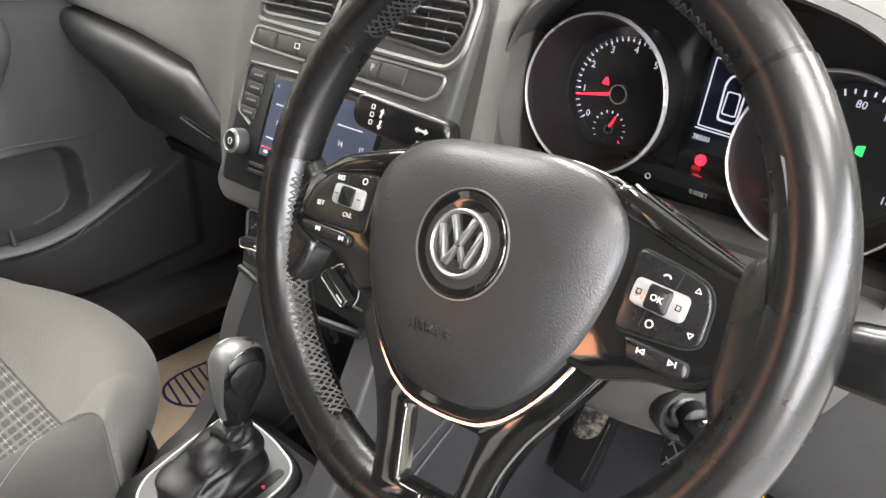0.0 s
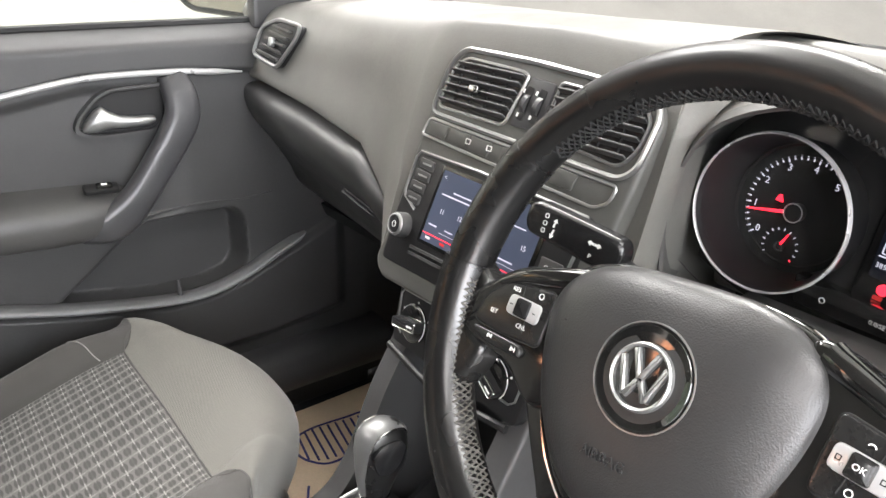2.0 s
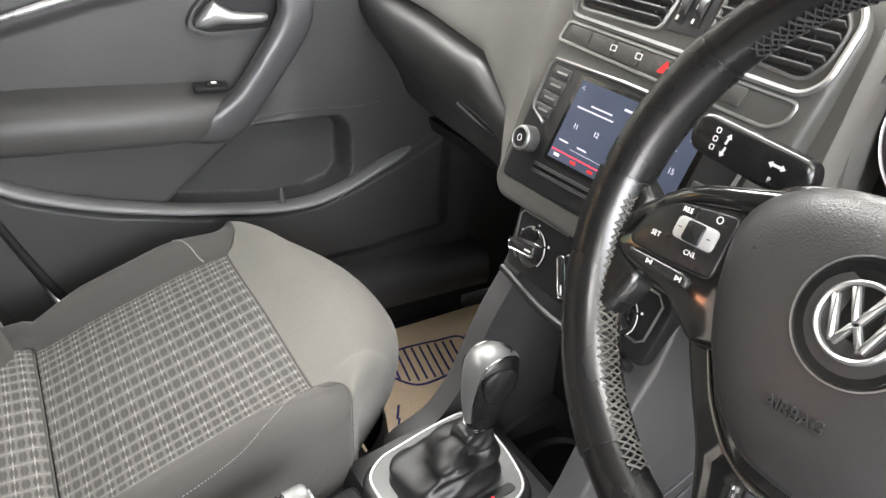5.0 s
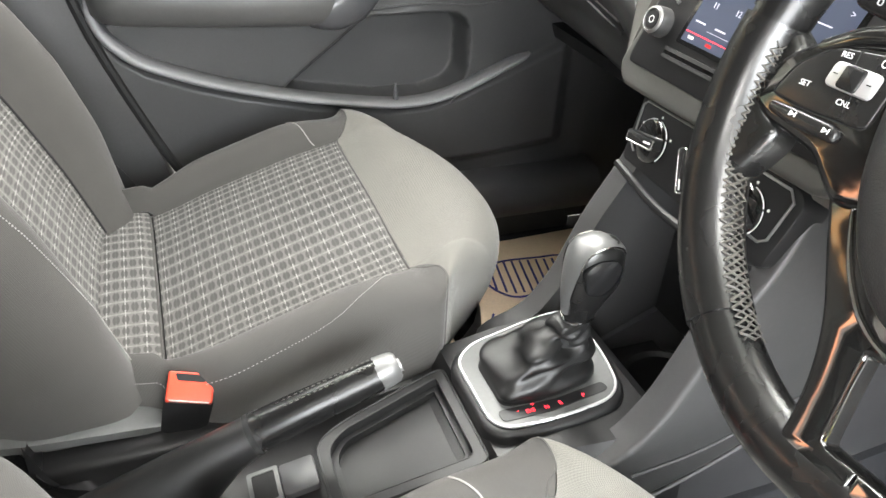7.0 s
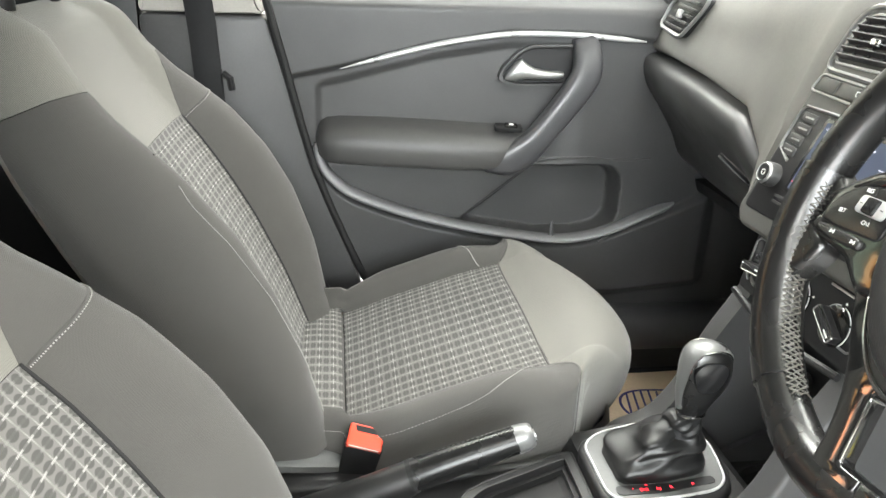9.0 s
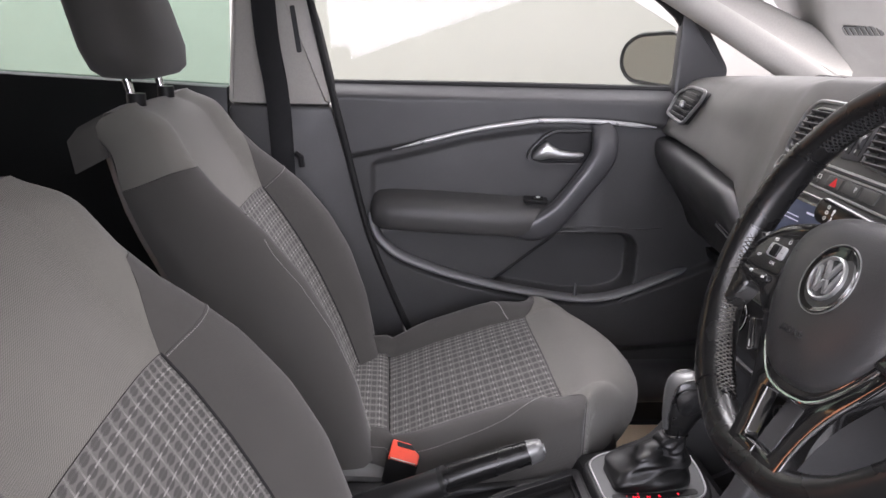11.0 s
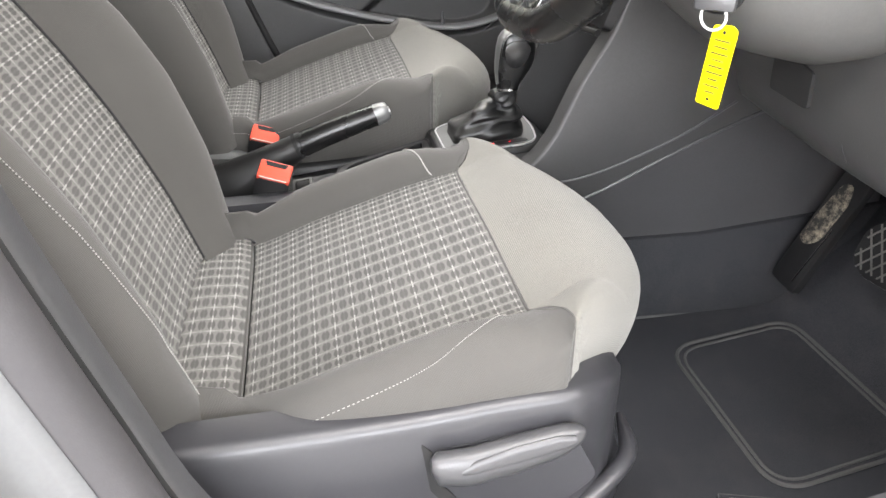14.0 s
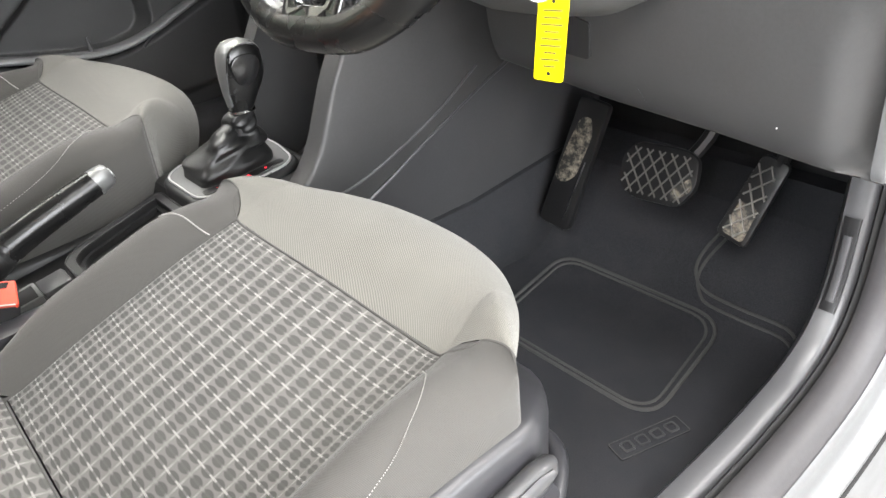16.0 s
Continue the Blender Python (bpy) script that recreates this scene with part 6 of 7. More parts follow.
part("key_blade", lathe([(0, 0), (0.009, 0), (0.009, 0.012), (0.006, 0.014), (0, 0.014)], at(LK, 0, 0, 0.002), 20), BLACKP, key)
kh = part("key_head", block((0.005, -0.005, 0.030), (0.033, 0.016, 0.040), 0.005, LK), BLACKP, key, "black key head with buttons")
part("key_end", block((0.005, -0.006, 0.0535), (0.034, 0.017, 0.010), 0.004, LK), TRIMG, key, "grey plastic key end")
for kz in (0.020, 0.030, 0.040):
    part("key_button", block((0.005, 0.0032, kz), (0.018, 0.0014, 0.0075), 0.0006, LK), KEYPL, kh)
    part("key_symbol", block((0.003, 0.0040, kz), (0.0042, 0.0006, 0.0026), 0.0002, LK), WHITEINK, kh)
tag = thing("key_tag", (0.503, 0.40, 0.72), "yellow plastic key tag with dark handwriting hanging from the key", "key tag")
part("tag_ring", tube([Vector((0.499 + 0.010 * math.cos(g), 0.386 + 0.006 * math.cos(g), 0.797 + 0.011 * math.sin(g))) for g in np.linspace(0, 2 * math.pi, 24, endpoint=False)], 0.0012, 6, closed=True), WHITEINK, tag, "thin white ring")
TG = plane_at((0.5065, 0.3925, 0.7575), (0.93, 0.36, -0.06), (-0.06, 0.02, 1))
part("tag_plate", slab(rounded([(-0.0125, -0.035), (0.0125, -0.035), (0.0125, 0.032), (0.006, 0.035), (-0.0125, 0.032)], 0.003), TG, -0.0006, 0.0006), YELLOW, tag, "yellow tag plate")
for k in range(9):
    w = (0.008, 0.007, 0.009, 0.006, 0.008, 0.009, 0.005, 0.008, 0.005)[k]
    part("handwriting", slab(rect(-w, -0.0007, w, 0.0007), at(TG, 0, 0.021 - 0.0055 * k, 0, 3), 0.0006, 0.0009), INK, tag)
for y in (-0.029, 0.028):
    part("tag_hole", lathe([(0, 0.0007), (0.0017, 0.0007), (0, 0.0010)], at(TG, 0, y), 10), SEAMDARK, tag)

# ---- front seats ----
CUSH = [(-0.150, 0.449), (-0.095, 0.444), (-0.036, 0.441), (0.05, 0.473), (0.14, 0.504), (0.238, 0.538), (0.298, 0.561), (0.352, 0.556), (0.396, 0.520), (0.400, 0.460), (0.364, 0.398)]
CUSH_S = [0.0]
for _a, _b in zip(CUSH, CUSH[1:]):
    CUSH_S.append(CUSH_S[-1] + math.hypot(_b[0] - _a[0], _b[1] - _a[1]))
CUSH_CURVE = smooth_line([(0, y, z) for y, z in CUSH], 200)
HALF = 0.248


def cush_at(s):
    """The middle line of the cushion by its length s."""
    for i in range(len(CUSH) - 1):
        if s <= CUSH_S[i + 1] or i == len(CUSH) - 2:
            w = (s - CUSH_S[i]) / (CUSH_S[i + 1] - CUSH_S[i])
            k = (i + w) / (len(CUSH) - 1) * 200
            j = min(int(k), 199)
            return CUSH_CURVE[j].lerp(CUSH_CURVE[j + 1], k - j)


S_CREASE, S_FRONT, S_END = CUSH_S[2], CUSH_S[5], CUSH_S[-1]
PROFILE = [(0.0, 0.0), (0.10, 0.001), (0.165, 0.006), (0.180, 0.022), (0.202, 0.044), (0.224, 0.042), (0.241, 0.018), (0.248, -0.025), (0.250, -0.150)]
PROFILE_LINE = smooth_line([(x, 0, z) for x, z in PROFILE], 80)


def cushion(u, s):
    """A place on the cushion: u across from -1 to 1 (0.62 is the insert's edge), s along."""
    k = min(abs(u), 1.0)
    k = k / 0.62 * 0.30 if k < 0.62 else 0.30 + (k - 0.62) / 0.38 * 0.70
    j = k * 80
    i = min(int(j), 79)
    q = PROFILE_LINE[i].lerp(PROFILE_LINE[i + 1], j - i)
    m = cush_at(s)
    front = ease((s - S_FRONT + 0.10) / 0.20)
    lift = q.z * (1 - 0.82 * ease((s - S_FRONT + 0.10) / 0.15)) if q.z > 0 else q.z * min(1.0, max(0.004, m.z - 0.395) / 0.10)
    x = math.copysign(q.x, u) * (1 - 0.11 * ease((s - S_FRONT) / 0.17) - 0.17 * ease((0.20 - s) / 0.13) * ease((abs(q.x) - 0.17) / 0.05))
    back = 0.22 * ease((s - S_FRONT + 0.02) / 0.28) * (abs(x) / HALF) ** 2.5
    if s < S_CREASE:
        lift += 0.012 * ease(s / S_CREASE * 1.3) * (1 - ease((s - S_CREASE + 0.006) / 0.006) * 0.5)
    return Vector((x, m.y - back, m.z + lift))


BT, BH = radians(27.5), 0.600
B0 = Vector((0, -0.105, 0.455))
BUP, BOUT = Vector((0, -math.sin(BT), math.cos(BT))), Vector((0, math.cos(BT), math.sin(BT)))
BPROF = [(0.0, 0.0), (0.09, 0.002), (0.140, 0.010), (0.160, 0.028), (0.185, 0.052), (0.212, 0.060), (0.236, 0.044), (0.250, 0.008), (0.250, -0.045), (0.235, -0.080)]
BLINE = smooth_line([(x, 0, z) for x, z in BPROF], 80)


def back_at(u, h):
    """A place on the backrest: u across (0.5 is the insert's edge), h up the back."""
    k = min(abs(u), 1.0)
    k = k / 0.5 * 0.25 if k < 0.5 else 0.25 + (k - 0.5) / 0.5 * 0.75
    j = k * 80
    i = min(int(j), 79)
    q = BLINE[i].lerp(BLINE[i + 1], j - i)
    wide = table(h, ((0.0, 0.90), (0.08, 0.98), (0.20, 1.0), (0.34, 0.97), (0.42, 0.905), (0.48, 0.83), (0.53, 0.77), (0.57, 0.725), (0.60, 0.665)))
    bol = table(h, ((0.0, 0.82), (0.1, 1.18), (0.2, 1.36), (0.28, 1.34), (0.36, 1.12), (0.41, 0.86), (0.45, 0.62), (0.50, 0.40), (0.62, 0.25)))
    bulge = 0.010 * math.sin(math.pi * min(1, h / 0.45)) - 0.030 * ease((h - 0.53) / 0.075) ** 2
    z = q.z * bol if q.z > 0 else q.z * table(h, ((0, 1), (0.5, 0.95), (0.62, 0.6)))
    return B0 + BUP * h + BOUT * (bulge + z) + Vector((math.copysign(q.x, u) * wide, 0, 0))


def patch(f, u0, u1, v0, v1, nu, nv, uv):
    """A piece of upholstery, its rims tucked in at the seams."""
    def g(a, b):
        p = f(mix(u0, u1, a), mix(v0, v1, b))
        e = min(a * nu, (1 - a) * nu, b * nv, (1 - b) * nv)
        return p, e
    bm = fresh()
    sheet(lambda a, b: g(a, b)[0], nu, nv, bm, uv)
    bm.normal_update()
    rim = {v for e in bm.edges if e.is_boundary for v in e.verts}
    for v in rim:
        v.co -= v.normal * 0.0014
    return bm


def line_on(f, pts, n, lift=0.001):
    out = []
    for u, s in [(p.x, p.y) for p in smooth_line([(a, b, 0) for a, b in pts], n)]:
        e = 0.004
        p = f(u, s)
        a, b = f(u + e, s) - f(u - e, s), f(u, s + e) - f(u, s - e)
        n_ = a.cross(b).normalized()
        out.append(p + n_ * lift)
    return out


def stitches(f, pts, n, lift=0.0010, r=0.0005):
    bm = fresh()
    line = line_on(f, pts, n * 2, lift)
    for i in range(0, len(line) - 1, 2):
        tube([line[i], line[i + 1]], r, 5, bm)
    return bm


def make_seat(xc, dy, dz, driver):
    shift = Matrix.Translation((xc, dy, dz))

    def moved(f):
        return lambda a, b: shift @ f(a, b)
    c, b = moved(cushion), moved(back_at)
    seat = thing("front_seat", (xc, 0.05 + dy, 0.24), ("driver's" if driver else "passenger's") + " seat in dark cloth with checked insert and ribbed front", "seat", "front seats")

    def uv_c(u0, u1, v0, v1):
        return lambda a, q: (mix(u0, u1, a) * 0.27, mix(v0, v1, q))
    e = 0.62
    part("cushion_insert", patch(c, -e, e, S_CREASE + 0.002, S_FRONT, 26, 26, uv_c(-e, e, S_CREASE, S_FRONT)), CHECK, seat, "checked grey cloth insert", 70)
    part("cushion_rear_insert", patch(c, -e, e, 0.0, S_CREASE - 0.002, 26, 10, uv_c(-e, e, 0, S_CREASE)), CHECK, seat, "checked grey cloth rear strip", 70)

    def lip_edge(u):
        """Where the pale front edge begins."""
        return S_FRONT + 0.0002 + (min(0.080, 0.072 * (abs(u) - e) / 0.28) if abs(u) > e else 0)

    def lip(a, q):
        u = mix(-1, 1, a)
        return c(u, mix(lip_edge(u), S_END, q))
    bm = sheet(lip, 56, 22, None, lambda a, q: (mix(-1, 1, a) * 0.27, mix(S_FRONT, S_END, q)))
    part("cushion_front", bm, RIBC, seat, "pale ribbed cloth front edge", 70)
    for s in (-1, 1):
        def bolster(a, q, s=s):
            u = s * mix(e, 1.0, a)
            return c(u, mix(0.0, lip_edge(u) - 0.002, q))
        bm = sheet(bolster, 22, 40, None, lambda a, q: (mix(e, 1, a) * 0.27, q * 0.4))
        bolst = part("cushion_bolster", bm, SIDEC, seat, "dark cloth side bolster", 70)
        part("insert_seam", tube(line_on(c, [(s * e, 0.002), (s * e, S_CREASE), (s * e, S_FRONT)], 24, -0.0016), 0.0022, 6), SIDEC, bolst)
        if s < 0:
            part("piping", tube(line_on(c, [(s * 0.63, S_FRONT - 0.040), (s * 0.72, S_FRONT - 0.055), (s * 0.80, S_FRONT - 0.072)], 12, 0.0008), 0.0009, 6), THREAD, bolst, "pale piping")
        if s > 0:
            part("stitch_line", stitches(c, [(s * 0.625, S_FRONT - 0.026), (s * 0.71, S_FRONT - 0.040), (s * 0.79, S_FRONT - 0.075), (s * 0.835, S_FRONT - 0.13), (s * 0.85, 0.12), (s * 0.86, 0.05)], 190, r=0.0004), THREAD, bolst, "pale stitching")
    part("crease", tube(line_on(c, [(-e, S_CREASE), (0, S_CREASE), (e, S_CREASE)], 24, -0.0035), 0.0030, 6), SIDEC, seat)
    part("front_seam", tube(line_on(c, [(-0.97, lip_edge(0.97)), (-0.85, lip_edge(0.85)), (-0.74, lip_edge(0.74)), (-e, lip_edge(e)), (0, lip_edge(0)), (e, lip_edge(e)), (0.74, lip_edge(0.74)), (0.85, lip_edge(0.85)), (0.97, lip_edge(0.97))], 60, -0.0005), 0.0013, 6), SIDEC, seat)
    under = [[c(u, s) + Vector((0, -0.004, d)) for u in (-0.995, -0.9, 0, 0.9, 0.995)] for s, d in ((0.0, -0.10), (S_END * 0.6, -0.10), (S_END, -0.01))]
    part("cushion_pan", loft(under, caps=False, closed=False), BLACKP, seat)

    # backrest
    eb = 0.5
    HT = 0.390
    uvb = (lambda u0, u1, v0, v1: (lambda a, q: (mix(u0, u1, a) * 0.28, mix(v0, v1, q))))
    part("back_insert", patch(b, -eb, eb, 0.0, HT, 22, 34, uvb(-eb, eb, 0, HT)), CHECK, seat, "checked grey cloth back insert", 70)

    seam_at = {1: [(0.51, HT - 0.034), (0.57, HT - 0.012), (0.64, HT + 0.002), (0.70, HT + 0.007)],
               -1: [(-0.51, HT - 0.006), (-0.60, HT + 0.000), (-0.70, HT + 0.007), (-0.80, HT + 0.012), (-0.88, HT + 0.010)]}

    def yoke_edge(u):
        return HT + 0.0003 + (0.094 * min(1, (abs(u) - eb) / 0.17) ** 0.85 + 0.018 * max(0, (abs(u) - 0.67) / 0.33) if abs(u) > eb else 0.0)

    def yoke(a, q):
        u = mix(-1, 1, a)
        return b(u, mix(yoke_edge(u), BH, q))
    part("back_yoke", sheet(yoke, 56, 26, None, lambda a, q: (q * 0.22, mix(-1, 1, a) * 0.28)), RIBC, seat, "pale ribbed cloth shoulder piece", 70)
    for s in (-1, 1):
        def side(a, q, s=s):
            u = s * mix(eb, 1.0, a)
            top = yoke_edge(u) - 0.0008
            return b(u, mix(-0.02, top, q))
        bol = part("back_bolster", sheet(side, 24, 40, None, lambda a, q: (mix(eb, 1, a) * 0.28, q * 0.45)), SIDEC, seat, "dark cloth back bolster", 70)
        part("insert_seam", tube(line_on(b, [(s * eb, 0.0), (s * eb, 0.2), (s * eb, HT)], 24, 0.0), 0.0022, 6), SEAMDARK, bol)
        part("shoulder_seam", tube(line_on(b, [(p, q + 0.002) for p, q in seam_at[s]], 30, 0.0), 0.0013, 6), SIDEC, bol)
        part("shoulder_stitch", stitches(b, seam_at[s], 60, -0.0008, 0.0006), THREAD, bol, "pale shoulder stitching")
        if s > 0:
            part("bolster_stitch", stitches(b, [(0.735, HT - 0.030), (0.745, 0.33), (0.738, 0.26), (0.720, 0.17), (0.700, 0.09), (0.675, 0.0)], 150, -0.0010, 0.0006), THREAD, bol, "pale bolster stitching")
    shell = [[b(1.0, h), b(1.0, h) - BOUT * 0.02 + Vector((-0.03, 0, 0)), shift @ (B0 + BUP * h - BOUT * (0.10 if h < 0.5 else 0.07)), b(-1.0, h) - BOUT * 0.02 + Vector((0.03, 0, 0)), b(-1.0, h)] for h in np.linspace(-0.02, BH, 16)]
    part("back_shell", loft(shell, caps=False, closed=False), SIDEC, seat, "dark rear of the backrest", 60)
    topc = [b(u, BH) for u in np.linspace(-1, 1, 17)]
    part("back_top", loft([topc, [p - BOUT * 0.012 + BUP * 0.004 for p in topc], [p - BOUT * 0.035 - BUP * 0.006 for p in topc], [p - BOUT * 0.05 - BUP * 0.05 for p in topc]], caps=False, closed=False), SIDEC, seat, "dark cloth top of the backrest", 60)
    # headrest on two chrome posts
    top = shift @ (B0 + BUP * (BH + 0.004) + BOUT * (-0.03))
    HRD = Vector((0, -0.30, 1)).normalized()
    for s in (-1, 1):
        post = part("headrest_post", tube([top + Vector((s * 0.075, 0, -0.02)), top + Vector((s * 0.075, 0, 0)) + HRD * 0.07], 0.0062, 10), CHROME, seat, "chrome headrest post")
        part("post_collar", tube([top + Vector((s * 0.075, 0, -0.006)), top + Vector((s * 0.075, 0, 0.012))], 0.014, 12), BLACKP, post)
    hr = []
    for h, hw, hd, oy in ((0.033, 0.070, 0.026, 0.0), (0.037, 0.108, 0.042, 0.0), (0.048, 0.130, 0.052, 0.002), (0.08, 0.144, 0.057, 0.005), (0.15, 0.142, 0.055, 0.006), (0.19, 0.128, 0.048, 0.004), (0.21, 0.100, 0.035, 0.0), (0.216, 0.05, 0.016, 0.0)):
        m = top + HRD * h + Vector((0, oy, 0))
        hr.append([m + Vector((hw * math.copysign(abs(math.cos(g)) ** 0.7, math.cos(g)), hd * math.copysign(abs(math.sin(g)) ** 0.7, math.sin(g)), 0)) for g in np.linspace(0, 2 * math.pi, 36, endpoint=False)])
    part("headrest", loft(hr), SIDEC, seat, "dark cloth headrest", 70)

    # plastic base cover, lever and rails
    for s in (-1, 1):
        x0 = xc + s * 0.247
        S_ = plane_at((x0, 0, 0), (0, s, 0), (0, 0, 1))
        rings = []
        for y, zt, zb, k in ((-0.165, 0.488, 0.44, 0.3), (-0.14, 0.490, 0.38, 0.7), (-0.08, 0.493, 0.335, 1), (0.01, 0.496, 0.318, 1), (0.08, 0.499, 0.312, 1), (0.135, 0.503, 0.310, 1), (0.20, 0.509, 0.310, 1), (0.25, 0.511, 0.312, 1), (0.275, 0.507, 0.318, 1), (0.300, 0.498, 0.326, 0.9), (0.318, 0.488, 0.336, 0.6), (0.330, 0.478, 0.346, 0.3)):
            zt, zb = zt + dz + (-0.003 if driver else -0.06), zb + dz + 0.012
            h = zt - zb
            bulge = 0.010 * k * (1 - ease((y - 0.02) / 0.12))
            prof = ((-0.03, zt), (-0.002 * k, zt), (0.006 * k, zt - 0.002), (0.010 * k, zt - 0.008), (0.012 * k, zt - 0.018), (0.012 * k + bulge, zt - 0.38 * h), (0.012 * k + bulge * 0.6, zb + 0.30 * h), (0.012 * k, zb + 0.016), (0.006 * k, zb + 0.004), (-0.03, zb))
            inset = 0.25 * (1 - max(0.0, 1 - max(0.0, y - 0.255) / 0.090) ** (1 / 6))
            rings.append([Vector((x0 + s * (dx - inset), y + dy, z)) for dx, z in prof])
        rings = list(zip(*[smooth_line(col, 44) for col in zip(*rings)]))
        # passenger's cover is a blackened copy: the shade there is in its colour
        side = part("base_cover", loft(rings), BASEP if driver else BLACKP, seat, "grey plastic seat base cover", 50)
        if driver and s > 0:
            skirt = smooth_line([(x0 + 0.010, 0.15 + dy, 0.340), (x0 + 0.013, 0.21 + dy, 0.350), (x0 + 0.010, 0.258 + dy, 0.362), (x0 - 0.012, 0.305 + dy, 0.374), (x0 - 0.045, 0.342 + dy, 0.380), (x0 - 0.10, 0.355 + dy, 0.380)], 32)
            part("base_skirt", tube(skirt, lambda t: 0.0095 * min(1, 0.35 + 4 * t, 0.4 + 4 * (1 - t)), 12), BASEP, side, "rounded lower skirt of the base cover")
            lowp = [(0.128, 0.465), (0.25, 0.480), (0.285, 0.412), (0.245, 0.378), (0.17, 0.364)]
            part("lever_recess", slab(rounded([(y + dy, z + dz) for y, z in lowp], 0.012), S_, 0.006, 0.0128), BASEP, side)
            part("recess_slot", slab(rounded([(y + dy, z + dz) for y, z in ((0.121, 0.475), (0.131, 0.465), (0.140, 0.425), (0.178, 0.375), (0.166, 0.369), (0.129, 0.421))], 0.003), S_, 0.008, 0.0136), SEAMDARK, side)
            lev = [[Vector((x0 + 0.014 + 0.010 + d * math.cos(g), y + dy, z + dz + 0.013 + h * math.sin(g))) for g in np.linspace(0, 2 * math.pi, 14, endpoint=False)]
                   for y, z, h, d in ((0.128, 0.447, 0.008, 0.006), (0.134, 0.443, 0.017, 0.011), (0.16, 0.441, 0.019, 0.013), (0.20, 0.449, 0.019, 0.013), (0.24, 0.459, 0.016, 0.012), (0.256, 0.464, 0.010, 0.009), (0.261, 0.466, 0.004, 0.004))]
            lv = part("height_lever", loft(lev), TRIMG, side, "grey seat height lever")
            part("lever_inlay", loft([[Vector((x0 + 0.033 + 0.004 * math.cos(g), y + dy, z + dz + 0.013 + h * math.sin(g))) for g in np.linspace(0, 2 * math.pi, 12, endpoint=False)]
                                      for y, z, h in ((0.152, 0.446, 0.002), (0.165, 0.447, 0.009), (0.20, 0.455, 0.011), (0.235, 0.463, 0.009), (0.25, 0.467, 0.003))]), TRIMG, lv)
        rail = block((xc + s * 0.20, 0.02 + dy, 0.285), (0.035, 0.52, 0.06), 0.006)
        # passenger's steel rails are coloured black for the shade under the seat
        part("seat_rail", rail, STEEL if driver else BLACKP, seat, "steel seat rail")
        part("rail_foot", block((xc + s * 0.20, 0.26 + dy, 0.252), (0.05, 0.06, 0.035), 0.006), BLACKP, seat)
    # front of the base, rounded between the two covers
    fr = [[Vector((xc + x, dy + 0.255 + 0.088 * (1 - (abs(x) / 0.25) ** 6) + o, dz + z)) for x in np.linspace(-0.247, 0.247, 25)] for z, o in ((0.474, -0.010), (0.46, -0.004), (0.43, 0.000), (0.40, 0.003), (0.36, 0.006), (0.345, 0.016), (0.325, 0.018), (0.312, 0.008))]
    # grey front, with shade painted in as black on the passenger's seat
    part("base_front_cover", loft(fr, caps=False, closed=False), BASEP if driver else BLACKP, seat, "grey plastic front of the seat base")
    for sx in (-1, 1):
        plate = [[Vector((xc + sx * (0.215 + dx), y + dy, z + h + dz)) for dx, h in ((-0.030, -0.014), (0.010, -0.014), (0.018, -0.008), (0.018, 0.001), (0.012, 0.006), (-0.030, 0.010))] for y, z in ((-0.205, 0.456), (-0.17, 0.450), (-0.10, 0.444), (-0.055, 0.441), (-0.030, 0.436))]
        part("recliner_cover", loft(plate), PLATEM, seat, "pale silver recliner hinge cover", 40)
    return seat


make_seat(0.356, 0.0, 0.0, True)
make_seat(-0.315, -0.010, 0.030, False)


# ---- belt buckles and belts ----
def buckle(name_at, tilt, label):
    b = thing("belt_buckle", name_at, label, "seat belt buckle", "belt buckles")
    m = Matrix.Translation(name_at) @ Matrix.Rotation(radians(tilt), 4, "X") @ Matrix.Rotation(radians(-8), 4, "Z")
    top = m @ Matrix.Rotation(radians(32), 4, "Y")
    body = [[m @ Vector((x * w, y * d, z)) for x, y in ((-1, -0.7), (-0.7, -1), (0.7, -1), (1, -0.7), (1, 0.7), (0.7, 1), (-0.7, 1), (-1, 0.7))] for z, w, d in ((-0.13, 0.011, 0.016), (-0.10, 0.012, 0.018), (-0.05, 0.0135, 0.022), (-0.020, 0.0140, 0.0235))]
    body.append([top @ Vector((x * 0.0165, y * 0.0240, 0.001)) for x, y in ((-1, -0.7), (-0.7, -1), (0.7, -1), (1, -0.7), (1, 0.7), (0.7, 1), (-0.7, 1), (-1, 0.7))])
    part("buckle_body", loft(body), BLACKP, b, "black buckle body", 50)
    red = part("release_button", slab(rect(-0.0155, -0.0225, 0.0155, 0.0225, 0.003), top, -0.002, 0.0055, 0.0022, seg=3), RED, b, "bright red release button")
    part("buckle_slot", slab(rounded([(-0.0128, -0.016), (-0.0055, -0.013), (-0.0055, 0.013), (-0.0128, 0.016)], 0.0015), top, 0.004, 0.0060), SEAMDARK, red, "dark tongue slot")
    part("button_edge", tube([top @ Vector((0.0150, y, 0.0045)) for y in (-0.019, 0.0, 0.019)], 0.0009, 6), CREAM, red)
    part("buckle_stem", tube(smooth_line([m @ Vector((0, 0, -0.12)), m @ Vector((0, -0.01, -0.17)), m @ Vector((0, -0.02, -0.22))], 8), 0.010, 8, flat=1.6), BLACKP, b)
    return b


buckle((-0.088, -0.022, 0.508), -14, "black belt buckle with red button beside the passenger seat")
buckle((0.092, -0.004, 0.516), -16, "black belt buckle with red button beside the driver's seat")

belt = thing("seat_belt", (-0.62, -0.25, 0.86), "black webbing seat belt hanging on the pillar", "seat belt")
